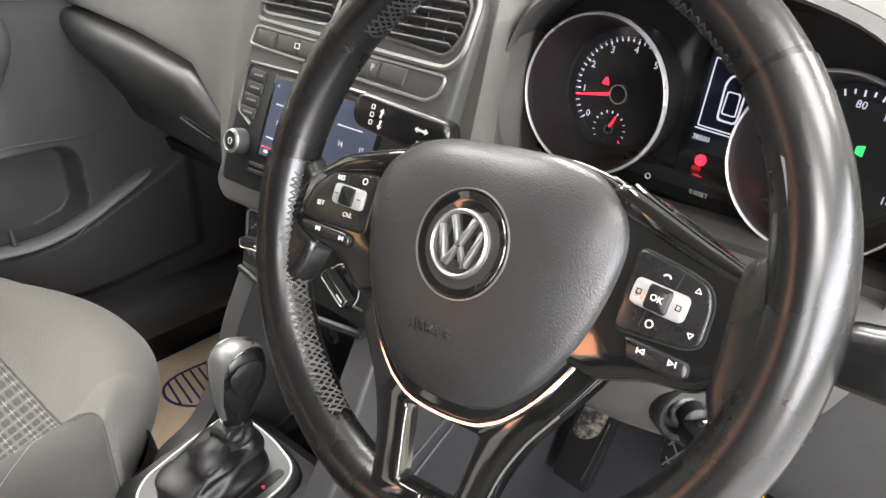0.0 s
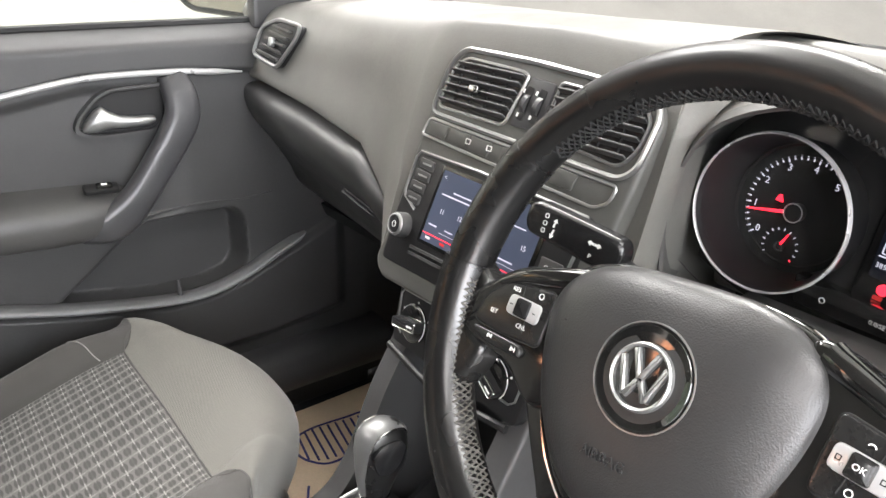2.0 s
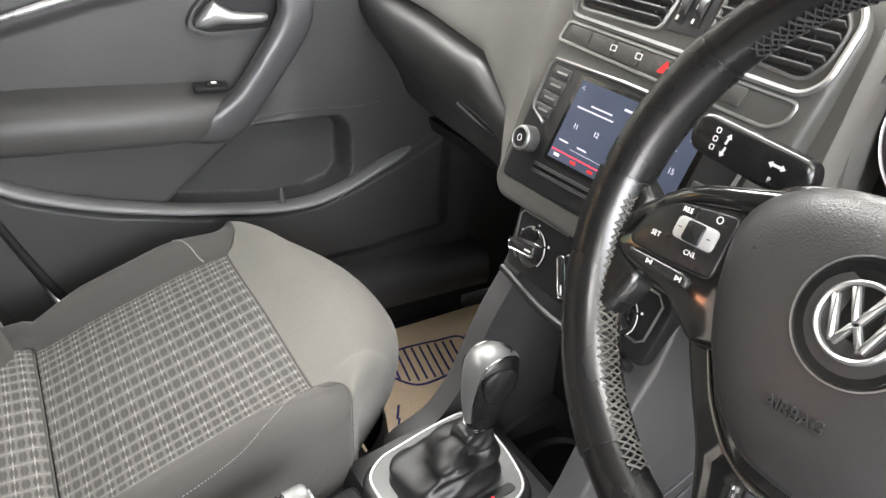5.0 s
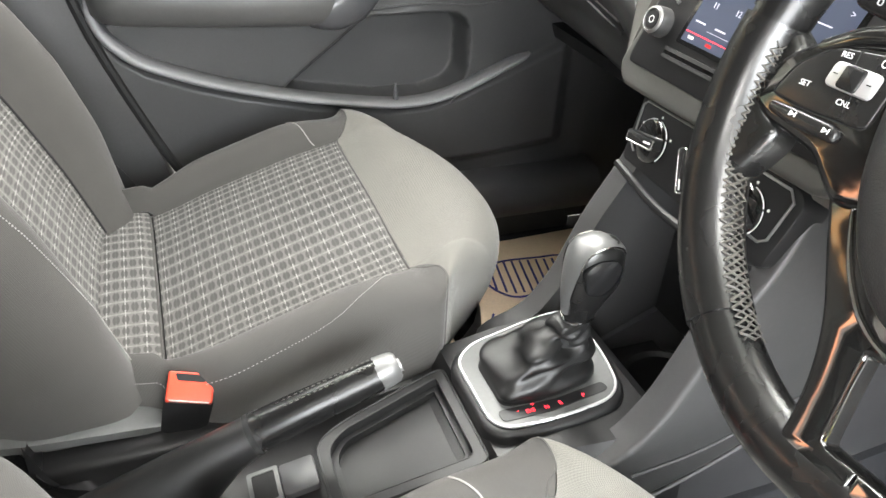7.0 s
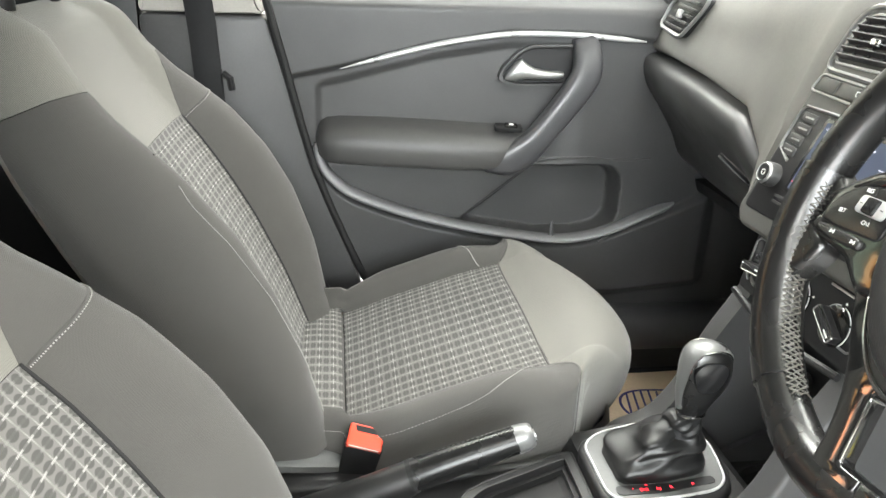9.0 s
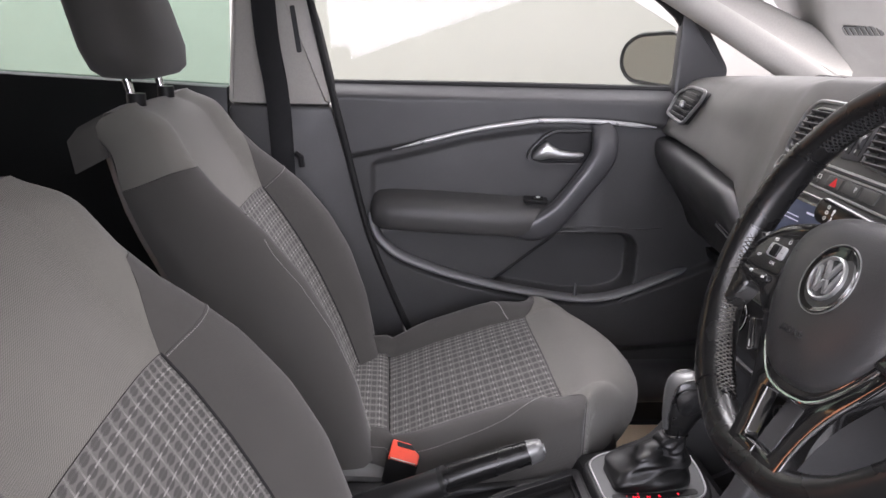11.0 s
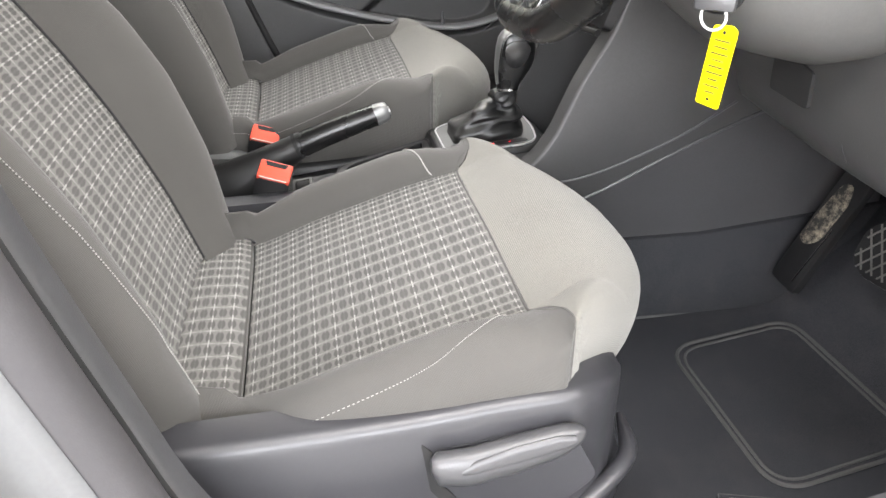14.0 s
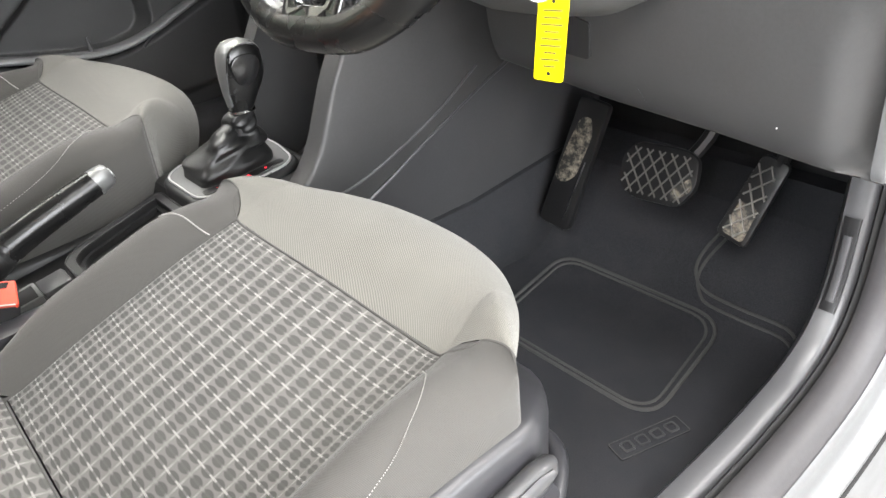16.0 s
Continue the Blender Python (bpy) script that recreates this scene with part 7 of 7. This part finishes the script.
web = smooth_line([(-0.615, -0.300, 1.30), (-0.625, -0.290, 1.107), (-0.630, -0.275, 1.00), (-0.632, -0.268, 0.90), (-0.630, -0.262, 0.70), (-0.630, -0.26, 0.40)], 24)
bm = fresh()
loft([[p + Vector((-0.001, -0.022, -0.004)), p + Vector((0.002, -0.018, -0.003)), p + Vector((0.002, 0.020, 0.003)), p + Vector((-0.001, 0.024, 0.004))] for p in web], bm)
part("webbing", bm, WEB, belt, "black belt webbing")
part("belt_guide", tube([(-0.626, -0.238, 0.872), (-0.618, -0.228, 0.866), (-0.620, -0.226, 0.846)], 0.006, 8), BLACKP, belt, "black belt guide loop")

# ---- centre console ----
console = thing("centre_console", (0.02, 0.3, 0.235), "dark grey centre console between the front seats", "console")
CX = 0.012
# body in cross-sections from the tray to the dash
secs = []
for y, zt, hw, zb in ((-0.36, 0.42, 0.085, 0.24), (-0.05, 0.440, 0.088, 0.24), (0.06, 0.455, 0.088, 0.24), (0.20, 0.476, 0.092, 0.24), (0.228, 0.490, 0.095, 0.24), (0.238, 0.510, 0.097, 0.24), (0.30, 0.518, 0.102, 0.24), (0.37, 0.521, 0.108, 0.24), (0.405, 0.520, 0.110, 0.24), (0.422, 0.508, 0.110, 0.24), (0.430, 0.485, 0.110, 0.24)):
    c = CX + 0.004 * (y / 0.4)
    secs.append([(c - hw - 0.012, y, zb), (c - hw - 0.004, y, zt - 0.06), (c - hw, y, zt - 0.012), (c - hw + 0.010, y, zt), (c + hw - 0.010, y, zt), (c + hw, y, zt - 0.012), (c + hw + 0.004, y, zt - 0.06), (c + hw + 0.012, y, zb)])
part("console_body", loft(secs), CONS, console, "dark grained console body", 30)

# walls that rise from the console to the dash
for s, xo in ((1, 0.128), (-1, -0.108)):
    top = [(0.30, 0.500), (0.355, 0.520), (0.385, 0.560), (0.418, 0.640), (0.456, 0.705), (0.485, 0.795), (0.60, 0.82), (0.80, 0.80), (0.80, 0.628), (0.715, 0.590), (0.66, 0.566), (0.56, 0.520), (0.444, 0.464), (0.36, 0.438), (0.28, 0.430)]
    m = plane_at((xo, 0, 0), (0, s, 0), (0, 0, 1))
    wall = part("console_wall", slab(rounded([(s * y, z) for y, z in top], 0.02), m, -0.030, 0.004, 0.006, seg=3), DASH, console, "dark grained console side wall")
    part("wall_edge", tube(smooth_line([m @ Vector((s * y, z, 0.004)) for y, z in ((0.27, 0.430), (0.36, 0.440), (0.444, 0.466), (0.56, 0.522), (0.66, 0.568), (0.72, 0.592))], 24), 0.0028, 6), TRIMG, wall)
    part("wall_line", tube(smooth_line([m @ Vector((s * y, z, 0.0045)) for y, z in ((0.36, 0.488), (0.43, 0.497), (0.50, 0.520), (0.58, 0.556), (0.655, 0.602))], 20), 0.0022, 6), TRIMG, wall)
    lowp = [(0.20, 0.24), (0.95, 0.24), (0.95, 0.60), (0.72, 0.588), (0.444, 0.462), (0.30, 0.428), (0.20, 0.42)]
    part("lower_wall", slab([(s * y, z) for y, z in lowp], m, -0.035, -0.006), TRIMG, console, "grey lower console wall")
    part("tunnel_carpet", slab([(s * y, z) for y, z in ((0.42, 0.24), (0.96, 0.24), (0.96, 0.42), (0.64, 0.388), (0.50, 0.388))], m, -0.02, 0.004, 0.003), CARPET, console, "dark carpet on the tunnel")

# storage hollow under the heater panel
part("storage_back", block((0.010, 0.53, 0.62), (0.21, 0.01, 0.24), 0.0), BLACKP, console)
part("storage_floor", loft([[(x, 0.40, 0.455), (x, 0.44, 0.450), (x, 0.53, 0.45), (x, 0.53, 0.43), (x, 0.40, 0.43)] for x in (-0.09, 0.11)]), BLACKP, console, "black storage tray floor")
part("cup_ring", lathe([(0.040, 0.0), (0.044, 0.006), (0.048, 0.006), (0.050, 0.0)], plane_at((0.012, 0.480, 0.470), (1, 0, 0), (0, 1, 0.1)), 36), BLACKP, console, "cup holder rim")
part("socket", lathe([(0.0, 0), (0.013, 0), (0.013, 0.006), (0.009, 0.007), (0.009, 0.001), (0, 0.001)], plane_at((-0.03, 0.520, 0.60), (1, 0, 0), (0, 0.1, 1)), 24), DASH, console)
part("storage_lip", tube(smooth_line([(-0.095, 0.44, 0.70), (0.01, 0.430, 0.695), (0.115, 0.44, 0.70)], 12), 0.0045, 8), BLACKP, console)

# tray behind the gear lever
TR = plane_at((0, 0.14, 0.4835), (1, 0, 0), (0, 1, 0.17))
def tray(d):
    """The tray's outline, its side slanting towards the passenger, moved in by d."""
    return rounded([(-0.006 + d, -0.056 + d), (0.086 - d, -0.056 + d), (0.086 - d, 0.096 - d), (-0.047 + d, 0.096 - d), (-0.047 + d, 0.080), (-0.022 + d, -0.026)], [0.022, 0.010, 0.010, 0.010, 0.010, 0.030])


part("tray_wall", ring_plate(tray(0.0), tray(0.012), TR, -0.016, 0.004), CONS, console, "raised rim of the storage tray")
part("tray_step", ring_plate(tray(0.012), tray(0.018), TR, -0.020, -0.006), CONS, console, "step inside the storage tray")
part("tray_floor", slab(tray(0.016), TR, -0.030, -0.014), BLACKP, console, "black floor of the storage tray")
part("tray_line", bead(tray(0.001), TR, 0.0036, 0.0015), CONS, console)
part("tray_line", bead(tray(0.0115), TR, 0.0034, 0.0011), CONS, console)
sw = part("switch_plate", slab(rect(0.002, -0.094, 0.040, -0.060, 0.004), TR, -0.006, 0.0015, 0.0015), TRIMG, console, "grey plate beside the handbrake")
part("slot", slab(rect(0.004, -0.122, 0.040, -0.098, 0.002), TR, -0.006, 0.0012), SEAMDARK, console)
part("slot_frame", ring_plate(rect(0.001, -0.125, 0.043, -0.095, 0.003), rect(0.005, -0.121, 0.039, -0.099, 0.002), TR, -0.006, 0.0022), PLATEM, console, "pale frame of the slot")

# gear selector
gear = thing("gear_lever", (0.01, 0.32, 0.52), "automatic gear lever with leather gaiter and silver frame", "gear lever")
GP = plane_at((0.004, 0.315, 0.5235), (1, 0, 0), (0, 1, 0.05))
frame_o = rounded([(-0.034, -0.073), (0.068, -0.073), (0.073, -0.010), (0.066, 0.066), (0.0, 0.078), (-0.074, 0.078), (-0.070, 0.030), (-0.054, -0.050)], [0.026, 0.026, 0.03, 0.03, 0.02, 0.026, 0.02, 0.026], 6)
frame_i = rounded([(-0.022, -0.055), (0.044, -0.056), (0.046, -0.006), (0.038, 0.050), (0.0, 0.060), (-0.050, 0.060), (-0.046, 0.020), (-0.036, -0.038)], [0.018, 0.014, 0.02, 0.024, 0.02, 0.02, 0.02, 0.016], 6)
part("selector_base", slab([Vector((p.x * 1.12, p.y * 1.11)) for p in frame_o], GP, -0.020, 0.003, 0.007, seg=3), CONS, gear, "dark raised base of the selector")
part("selector_frame", ring_plate(frame_o, frame_i, GP, 0.0, 0.0055), PLATEM, gear, "satin silver selector frame")
part("selector_rim", bead(frame_o, GP, 0.0050, 0.0017), RINGM, gear, "chrome rim of the selector frame")
part("selector_plate", slab(rounded([(0.046, -0.062), (0.061, -0.062), (0.0635, -0.010), (0.056, 0.056), (0.044, 0.054), (0.050, 0.0)], 0.006), GP, 0.004, 0.0064), BLACKP, gear, "black letter strip")
for body, y, x in (("P", 0.027, 0.0555), ("R", 0.001, 0.0568), ("N", -0.014, 0.0575), ("D/S", -0.031, 0.0565), ("+", -0.026, 0.0495), ("-", -0.043, 0.0525)):
    letters(body, at(GP, x, y, 0.0066, 88), 0.0066, GLOWR, gear, "gear_letter")
# creased leather gaiter: a pouch that sags behind the lever and gathers round its neck
base = []
for p, q in zip(frame_i, frame_i[1:] + frame_i[:1]):
    base += [p.copy(), (p + q) / 2] if (q - p).length > 0.006 else [p.copy()]
rings = []
neck = Vector((0.015, 0.031))
for k in range(30):
    t = k / 29
    h = 0.003 + 0.072 * t ** 0.82
    w = table(t, ((0.0, 1.02), (0.12, 1.02), (0.28, 0.88), (0.45, 0.68), (0.62, 0.48), (0.78, 0.37), (1.0, 0.33)))
    c = Vector((0, 0)).lerp(neck, table(t, ((0.0, 0.0), (0.3, 0.12), (0.6, 0.62), (1.0, 1.0))))
    ring = []
    for p in base:
        g = math.atan2(p.y, p.x)
        swell = math.sin(math.pi * min(1.0, t * 1.02)) ** 0.7
        fold = 0.0038 * math.sin(17.0 * t + 1.6 * math.sin(g) + 0.8 * math.cos(2 * g)) + 0.0026 * math.sin(9.0 * t + 3 * g) + 0.0016 * math.sin(31.0 * t - 4 * g)
        fold = fold if fold > 0 else fold * 1.5
        q = c + p * w + p.normalized() * fold * swell
        ring.append(GP @ Vector((q.x, q.y, h + 0.0045 * math.sin(2 * g + 6 * t) * swell)))
    rings.append(ring)
part("gaiter", loft(rings), LEATHERG, gear, "creased black leather gaiter", 80)


def knob_ring(z, yc, rx, ry, n=32):
    rx, ry = rx * 0.93, ry * 0.86
    return [Vector((0.020 + rx * math.copysign(abs(math.cos(g)) ** 0.85, math.cos(g)), yc + ry * math.copysign(abs(math.sin(g)) ** 0.85, math.sin(g)), z)) for g in np.linspace(0, 2 * math.pi, n, endpoint=False)]


part("lever_shaft", loft([knob_ring(z, yc, rx, ry) for z, yc, rx, ry in ((0.572, 0.338, 0.0140, 0.0175), (0.592, 0.342, 0.0138, 0.0175), (0.606, 0.344, 0.0138, 0.0180))]), BLACKP, gear, "black lever neck")
part("neck_ring", loft([knob_ring(z, yc, rx, ry) for z, yc, rx, ry in ((0.6005, 0.3435, 0.0152, 0.0195), (0.6030, 0.3437, 0.0152, 0.0195))]), CHROME, gear, "thin chrome ring under the knob")
knob = [knob_ring(*r) for r in ((0.6035, 0.3440, 0.0145, 0.0188), (0.612, 0.3455, 0.0155, 0.0215), (0.622, 0.3480, 0.0168, 0.0262), (0.634, 0.3520, 0.0182, 0.0312), (0.647, 0.3545, 0.0192, 0.0330), (0.660, 0.3550, 0.0195, 0.0328), (0.672, 0.3550, 0.0188, 0.0310), (0.680, 0.3550, 0.0172, 0.0270), (0.686, 0.3550, 0.0140, 0.0205), (0.689, 0.3550, 0.0080, 0.0110))]
part("knob", loft(knob), LEATHER, gear, "black leather gear knob", 60)
mid_k = Vector((0.020, 0.356, 0.648))
sh = []
for y, z, w in ((0.3225, 0.608, 0.0085), (0.3190, 0.628, 0.0105), (0.3190, 0.645, 0.0135), (0.3205, 0.662, 0.0160), (0.3245, 0.677, 0.0170), (0.3340, 0.6868, 0.0170), (0.3480, 0.6908, 0.0165), (0.3620, 0.6905, 0.0155), (0.3760, 0.6855, 0.0140), (0.3850, 0.6765, 0.0110)):
    row_ = []
    for q in (-1, -0.8, -0.4, 0, 0.4, 0.8, 1):
        p = Vector((0.020 + q * w * 1.06, 0.354 + (y - 0.354) * 0.87, z))
        row_.append(p + (mid_k - p).normalized() * 0.0042 * abs(q) ** 2.6)
    sh.append(row_)
part("knob_shield", thicken(loft(sh, caps=False, closed=False), 0.002), TIPM, gear, "satin silver knob shield", 60)
for q in (0, -1):
    part("shield_edge", tube(smooth_line([r[q] for r in sh], 24), 0.0009, 6), CHROME, gear)
part("knob_inlay", slab(rounded([(0.331, 0.664), (0.344, 0.6755), (0.364, 0.674), (0.373, 0.664), (0.368, 0.646), (0.354, 0.634), (0.338, 0.638)], 0.010), SIDE, 0.033, 0.0392, 0.0015), GLOSSP, gear, "smooth black inlay of the knob")

# handbrake
hb = thing("handbrake", (0.0, 0.0, 0.45), "black leather handbrake lever with silver button", "handbrake")
grip = smooth_line([(0.004, 0.028, 0.5205), (0.005, 0.07, 0.5375), (0.006, 0.11, 0.552), (0.006, 0.147, 0.5645)], 16)
part("brake_grip", tube(grip, lambda t: 0.0195 - 0.0035 * t, 18), LEATHERR, hb, "black leather grip")
for dx in (-0.0045, 0.0035):
    bm = fresh()
    for p, q in zip(smooth_line(grip, 44)[::2], smooth_line(grip, 44)[1::2]):
        tube([p + Vector((dx, -0.006, 0.0165)), q + Vector((dx, -0.006, 0.0165))], 0.0006, 5, bm)
    part("grip_stitching", bm, STITCH, hb, "pale grip stitching")
tip = [[p + Vector((r * math.copysign(abs(math.cos(g)) ** 0.7, math.cos(g)), -0.33 * r * math.sin(g), r * 0.95 * math.copysign(abs(math.sin(g)) ** 0.8, math.sin(g)))) for g in np.linspace(0, 2 * math.pi, 20, endpoint=False)]
       for p, r in ((Vector((0.006, 0.146, 0.5642)), 0.0155), (Vector((0.006, 0.157, 0.5681)), 0.0145), (Vector((0.006, 0.163, 0.5702)), 0.0132), (Vector((0.006, 0.166, 0.5712)), 0.0105))]
part("brake_tip", loft(tip), TIPM, hb, "satin silver end cap", 35)
part("brake_button", tube([(0.006, 0.163, 0.569), (0.006, 0.1685, 0.5711)], 0.0065, 14), SATIN, hb, "silver push button")
part("brake_collar", tube([(0.004, 0.026, 0.5196), (0.004, 0.031, 0.5216)], 0.0202, 16), SEAMDARK, hb)
boot = []
for t in np.linspace(0, 1, 9):
    m = Vector((0.003, mix(0.028, -0.13, t), mix(0.521, 0.458, t)))
    r, tall = mix(0.0192, 0.030, ease(t * 1.6)), mix(0.0195, 0.060, ease(t * 1.3))
    boot.append([m + Vector((r * math.cos(g), -0.30 * tall * math.sin(g), tall * math.sin(g) - (tall - 0.017))) for g in np.linspace(0, 2 * math.pi, 20, endpoint=False)])
part("brake_boot", loft(boot), LEATHERG, hb, "black rubber handbrake boot", 60)

# ---- pedals ----
def pedal_plate(outline, m, name, owner, label, ribs, mat):
    plate = part(name, slab(outline, m, -0.006, 0.004, 0.002), mat, owner, label)
    xs, ys = [p[0] for p in outline], [p[1] for p in outline]
    for sgn in (-1, 1):
        for k in range(-ribs, ribs + 1):
            c = k * 0.019
            pts = []
            for i in range(41):
                t = mix(-0.08, 0.08, i / 40)
                x, y = c + t * 0.75, sgn * t
                if min(xs) + 0.006 < x < max(xs) - 0.006 and min(ys) + 0.006 < y < max(ys) - 0.006:
                    pts.append(Vector((x, y, 0.0045)))
            if len(pts) > 2:
                part("pedal_rib", tube([m @ pts[0], m @ pts[-1]], 0.0014, 5), STEEL, plate)
    return plate


rest = thing("foot_rest", (0.19, 0.80, 0.30), "worn black foot rest plate beside the tunnel", "foot rest")
FR = plane_at((0.198, 0.800, 0.415), (1, 0.02, -0.05), (0.16, 0.34, 1))
fr_o = rounded([(-0.042, -0.105), (0.018, -0.108), (0.034, 0.105), (-0.022, 0.108)], 0.010)
part("rest_plate", slab(fr_o, FR, -0.008, 0.004, 0.003), BLACKP, rest, "black plate")
part("rest_wear", slab(rounded([(-0.032, -0.030), (-0.012, -0.034), (0.008, -0.016), (0.018, 0.052), (0.008, 0.080), (-0.012, 0.074), (-0.022, 0.030)], 0.010), FR, 0.003, 0.0048, 0.0006), WORN, rest, "metal worn bright by shoes")
part("rest_edge", tube([FR @ Vector((0.006, -0.090, 0.005)), FR @ Vector((0.019, 0.010, 0.005))], 0.0016, 6), CHROME, rest)
brake = thing("brake_pedal", (0.355, 0.80, 0.40), "black brake pedal pad worn to bare metal ribs", "pedal")
BPm = plane_at((0.366, 0.775, 0.458), (1, 0.05, 0.05), (-0.05, 0.42, 1))
pedal_plate(rounded([(-0.058, -0.024), (-0.030, -0.040), (0.040, -0.038), (0.060, -0.008), (0.056, 0.032), (0.030, 0.042), (-0.040, 0.040), (-0.060, 0.018)], 0.012), BPm, "pedal_pad", brake, "ribbed pad", 4, BLACKP)
part("pad_wear", slab(rounded([(0.030, -0.034), (0.056, -0.010), (0.050, 0.006), (0.026, -0.018)], 0.006), BPm, 0.002, 0.0052), WORN, brake)
part("pedal_arm", tube(smooth_line([(0.390, 0.80, 0.470), (0.415, 0.83, 0.53), (0.43, 0.86, 0.66)], 8), 0.010, 8), BLACKP, brake)
gas = thing("accelerator_pedal", (0.49, 0.80, 0.40), "worn black accelerator pedal with crossed ribs", "pedal")
GPm = plane_at((0.498, 0.793, 0.452), (1, 0.05, -0.25), (0.30, 0.36, 1))
pedal_plate(rounded([(-0.024, -0.058), (0.020, -0.060), (0.020, 0.062), (-0.018, 0.062)], 0.009), GPm, "pedal_pad", gas, "ribbed pad", 4, BLACKP)
part("pad_wear", slab(rounded([(-0.018, -0.052), (0.014, -0.054), (0.012, -0.006), (-0.014, -0.004)], 0.006), GPm, 0.003, 0.0046), WORN, gas)
part("pedal_arm", tube(smooth_line([(0.515, 0.815, 0.50), (0.525, 0.84, 0.58), (0.53, 0.87, 0.68)], 8), 0.009, 8), BLACKP, gas)

# ---- driver's floor mat ----
mat = thing("floor_mat", (0.40, 0.60, 0.236), "black pile floor mat with stitched grey borders", "floor mat")


def mat_z(y):
    return 0.240 + 0.02 * ease((y - 0.72) / 0.16) + max(0.0, y - 0.80) * 0.9


def on_mat(x, y, lift=0.0):
    return (x, y, mat_z(y) + lift)


part("mat_surface", sheet(lambda u, v: on_mat(mix(mix(0.135, 0.10, v), mix(0.632, 0.655, ease(v * 1.5)), u), mix(0.30, 0.955, v)), 16, 40), MATC, mat, "black carpet pile", 60)
field = rounded([(0.220, 0.566), (0.180, 0.790), (0.482, 0.797), (0.520, 0.566)], 0.050, 8)
for d, r in ((0.0, 0.0030), (0.012, 0.0022)):
    c = Vector((0.345, 0.685))
    part("mat_border", tube([on_mat(*(p + (c - p).normalized() * d), 0.001) for p in field], r, 6, closed=True), MATEDGE, mat, "grey stitched border")
for d in (0.0, 0.010):
    part("mat_border", tube([on_mat(x, y, 0.001) for x, y in [(p.x, p.y) for p in smooth_line([(0.430 + d, 0.915, 0), (0.413 + d, 0.885 - d, 0), (0.403 + d, 0.858 - d, 0), (0.404 + d, 0.838 - d, 0), (0.420 + d, 0.823 - d, 0), (0.450, 0.817 - d, 0), (0.505, 0.816 - d, 0), (0.561, 0.816 - d, 0), (0.585, 0.806 - d, 0)], 24)]], 0.0026, 6), MATEDGE, mat)
part("mat_edge", tube(smooth_line([on_mat(x, y, 0.001) for x, y in ((0.135, 0.30), (0.132, 0.55), (0.126, 0.66), (0.10, 0.78), (0.085, 0.89))], 20), 0.003, 6), MATEDGE, mat)
MT = plane_at((0.536, 0.540, 0.2405), (0.28, 0.96, 0.0), (-0.96, 0.28, 0))
part("mat_mark_plate", slab(rect(-0.052, -0.015, 0.052, 0.015, 0.004), MT, 0.0, 0.0016, 0.001), MATC, mat)
part("mark_outline", bead(rect(-0.051, -0.014, 0.051, 0.014, 0.003), MT, 0.0014, 0.0007), MATEDGE, mat)
for k in range(4):
    o = 0.0220 * (k - 1.5)
    part("mat_mark", ring_plate(rect(-0.008, -0.008, 0.008, 0.008, 0.004), rect(-0.0055, -0.0055, 0.0055, 0.0055, 0.003), at(MT, o, 0), 0.0018, 0.0034), TRIMG, mat, "plain grey mark")
for x, y in ((0.545, 0.375), (0.17, 0.36)):
    part("mat_clip", lathe([(0, 0.004), (0.008, 0.004), (0.010, 0.006), (0.016, 0.006), (0.019, 0.0)], plane_at(on_mat(x, y), (1, 0, 0), (0, 1, 0)), 24), BLACKP, mat, "round mat fastener")

# ---- paper mat on the passenger's side ----
paper = thing("paper_floor_mat", (-0.42, 0.62, 0.236), "brown paper floor protector with blue shoe print", "paper mat")
random.seed(3)


def paper_z(x, y):
    return 0.243 + 0.004 * noise.noise(Vector((x * 9, y * 9, 0.3))) + max(0.0, y - 0.80) * 0.8


part("paper_sheet", thicken(sheet(lambda u, v: (mix(-0.635, -0.155, u), mix(0.38, 0.90, v), paper_z(mix(-0.635, -0.155, u), mix(0.38, 0.90, v))), 40, 40), -0.001), PAPER, paper, "brown kraft paper")


def print_line(pts, r=0.0022, closed=False, n=40):
    line = smooth_line([(x, y, 0) for x, y in pts], n, closed)
    part("shoe_print", tube([(p.x, p.y, paper_z(p.x, p.y) + 0.0015) for p in line], r, 5, closed=closed, flat=0.4), BLUEINK, paper, "blue printed line")


PR = Matrix.Translation((-0.515, 0.600, 0)) @ Matrix.Rotation(radians(-8), 4, "Z")


def pr(x, y):
    v = PR @ Vector((x, y, 0))
    return (v.x, v.y)


print_line([pr(*p) for p in ((0.075, -0.045), (0.055, 0.030), (0.045, 0.075), (-0.045, 0.085), (-0.050, 0.03), (-0.045, -0.045), (-0.020, -0.085), (0.020, -0.095), (0.055, -0.080))], 0.003, True, 50)
for k in range(9):
    y = -0.075 + 0.0165 * k
    print_line([pr(-0.043 + 0.02 * max(0, (-0.05 - y) / 0.03), y), pr(0.055 + 0.01 * (1 - k / 8) - 0.02 * max(0, (-0.05 - y) / 0.03), y - 0.006)], 0.0024, n=6)
print_line([pr(*p) for p in ((0.040, 0.085), (0.035, 0.15), (-0.045, 0.155), (-0.045, 0.09))], 0.003, True, 30)
for k, (x, y, w) in enumerate(((-0.36, 0.450, 0.05), (-0.30, 0.438, 0.03), (-0.33, 0.420, 0.05), (-0.40, 0.47, 0.03))):
    print_line([(x - w / 2, y + w * 0.3), (x, y), (x + w / 2, y - w * 0.3)], 0.0024, n=6)
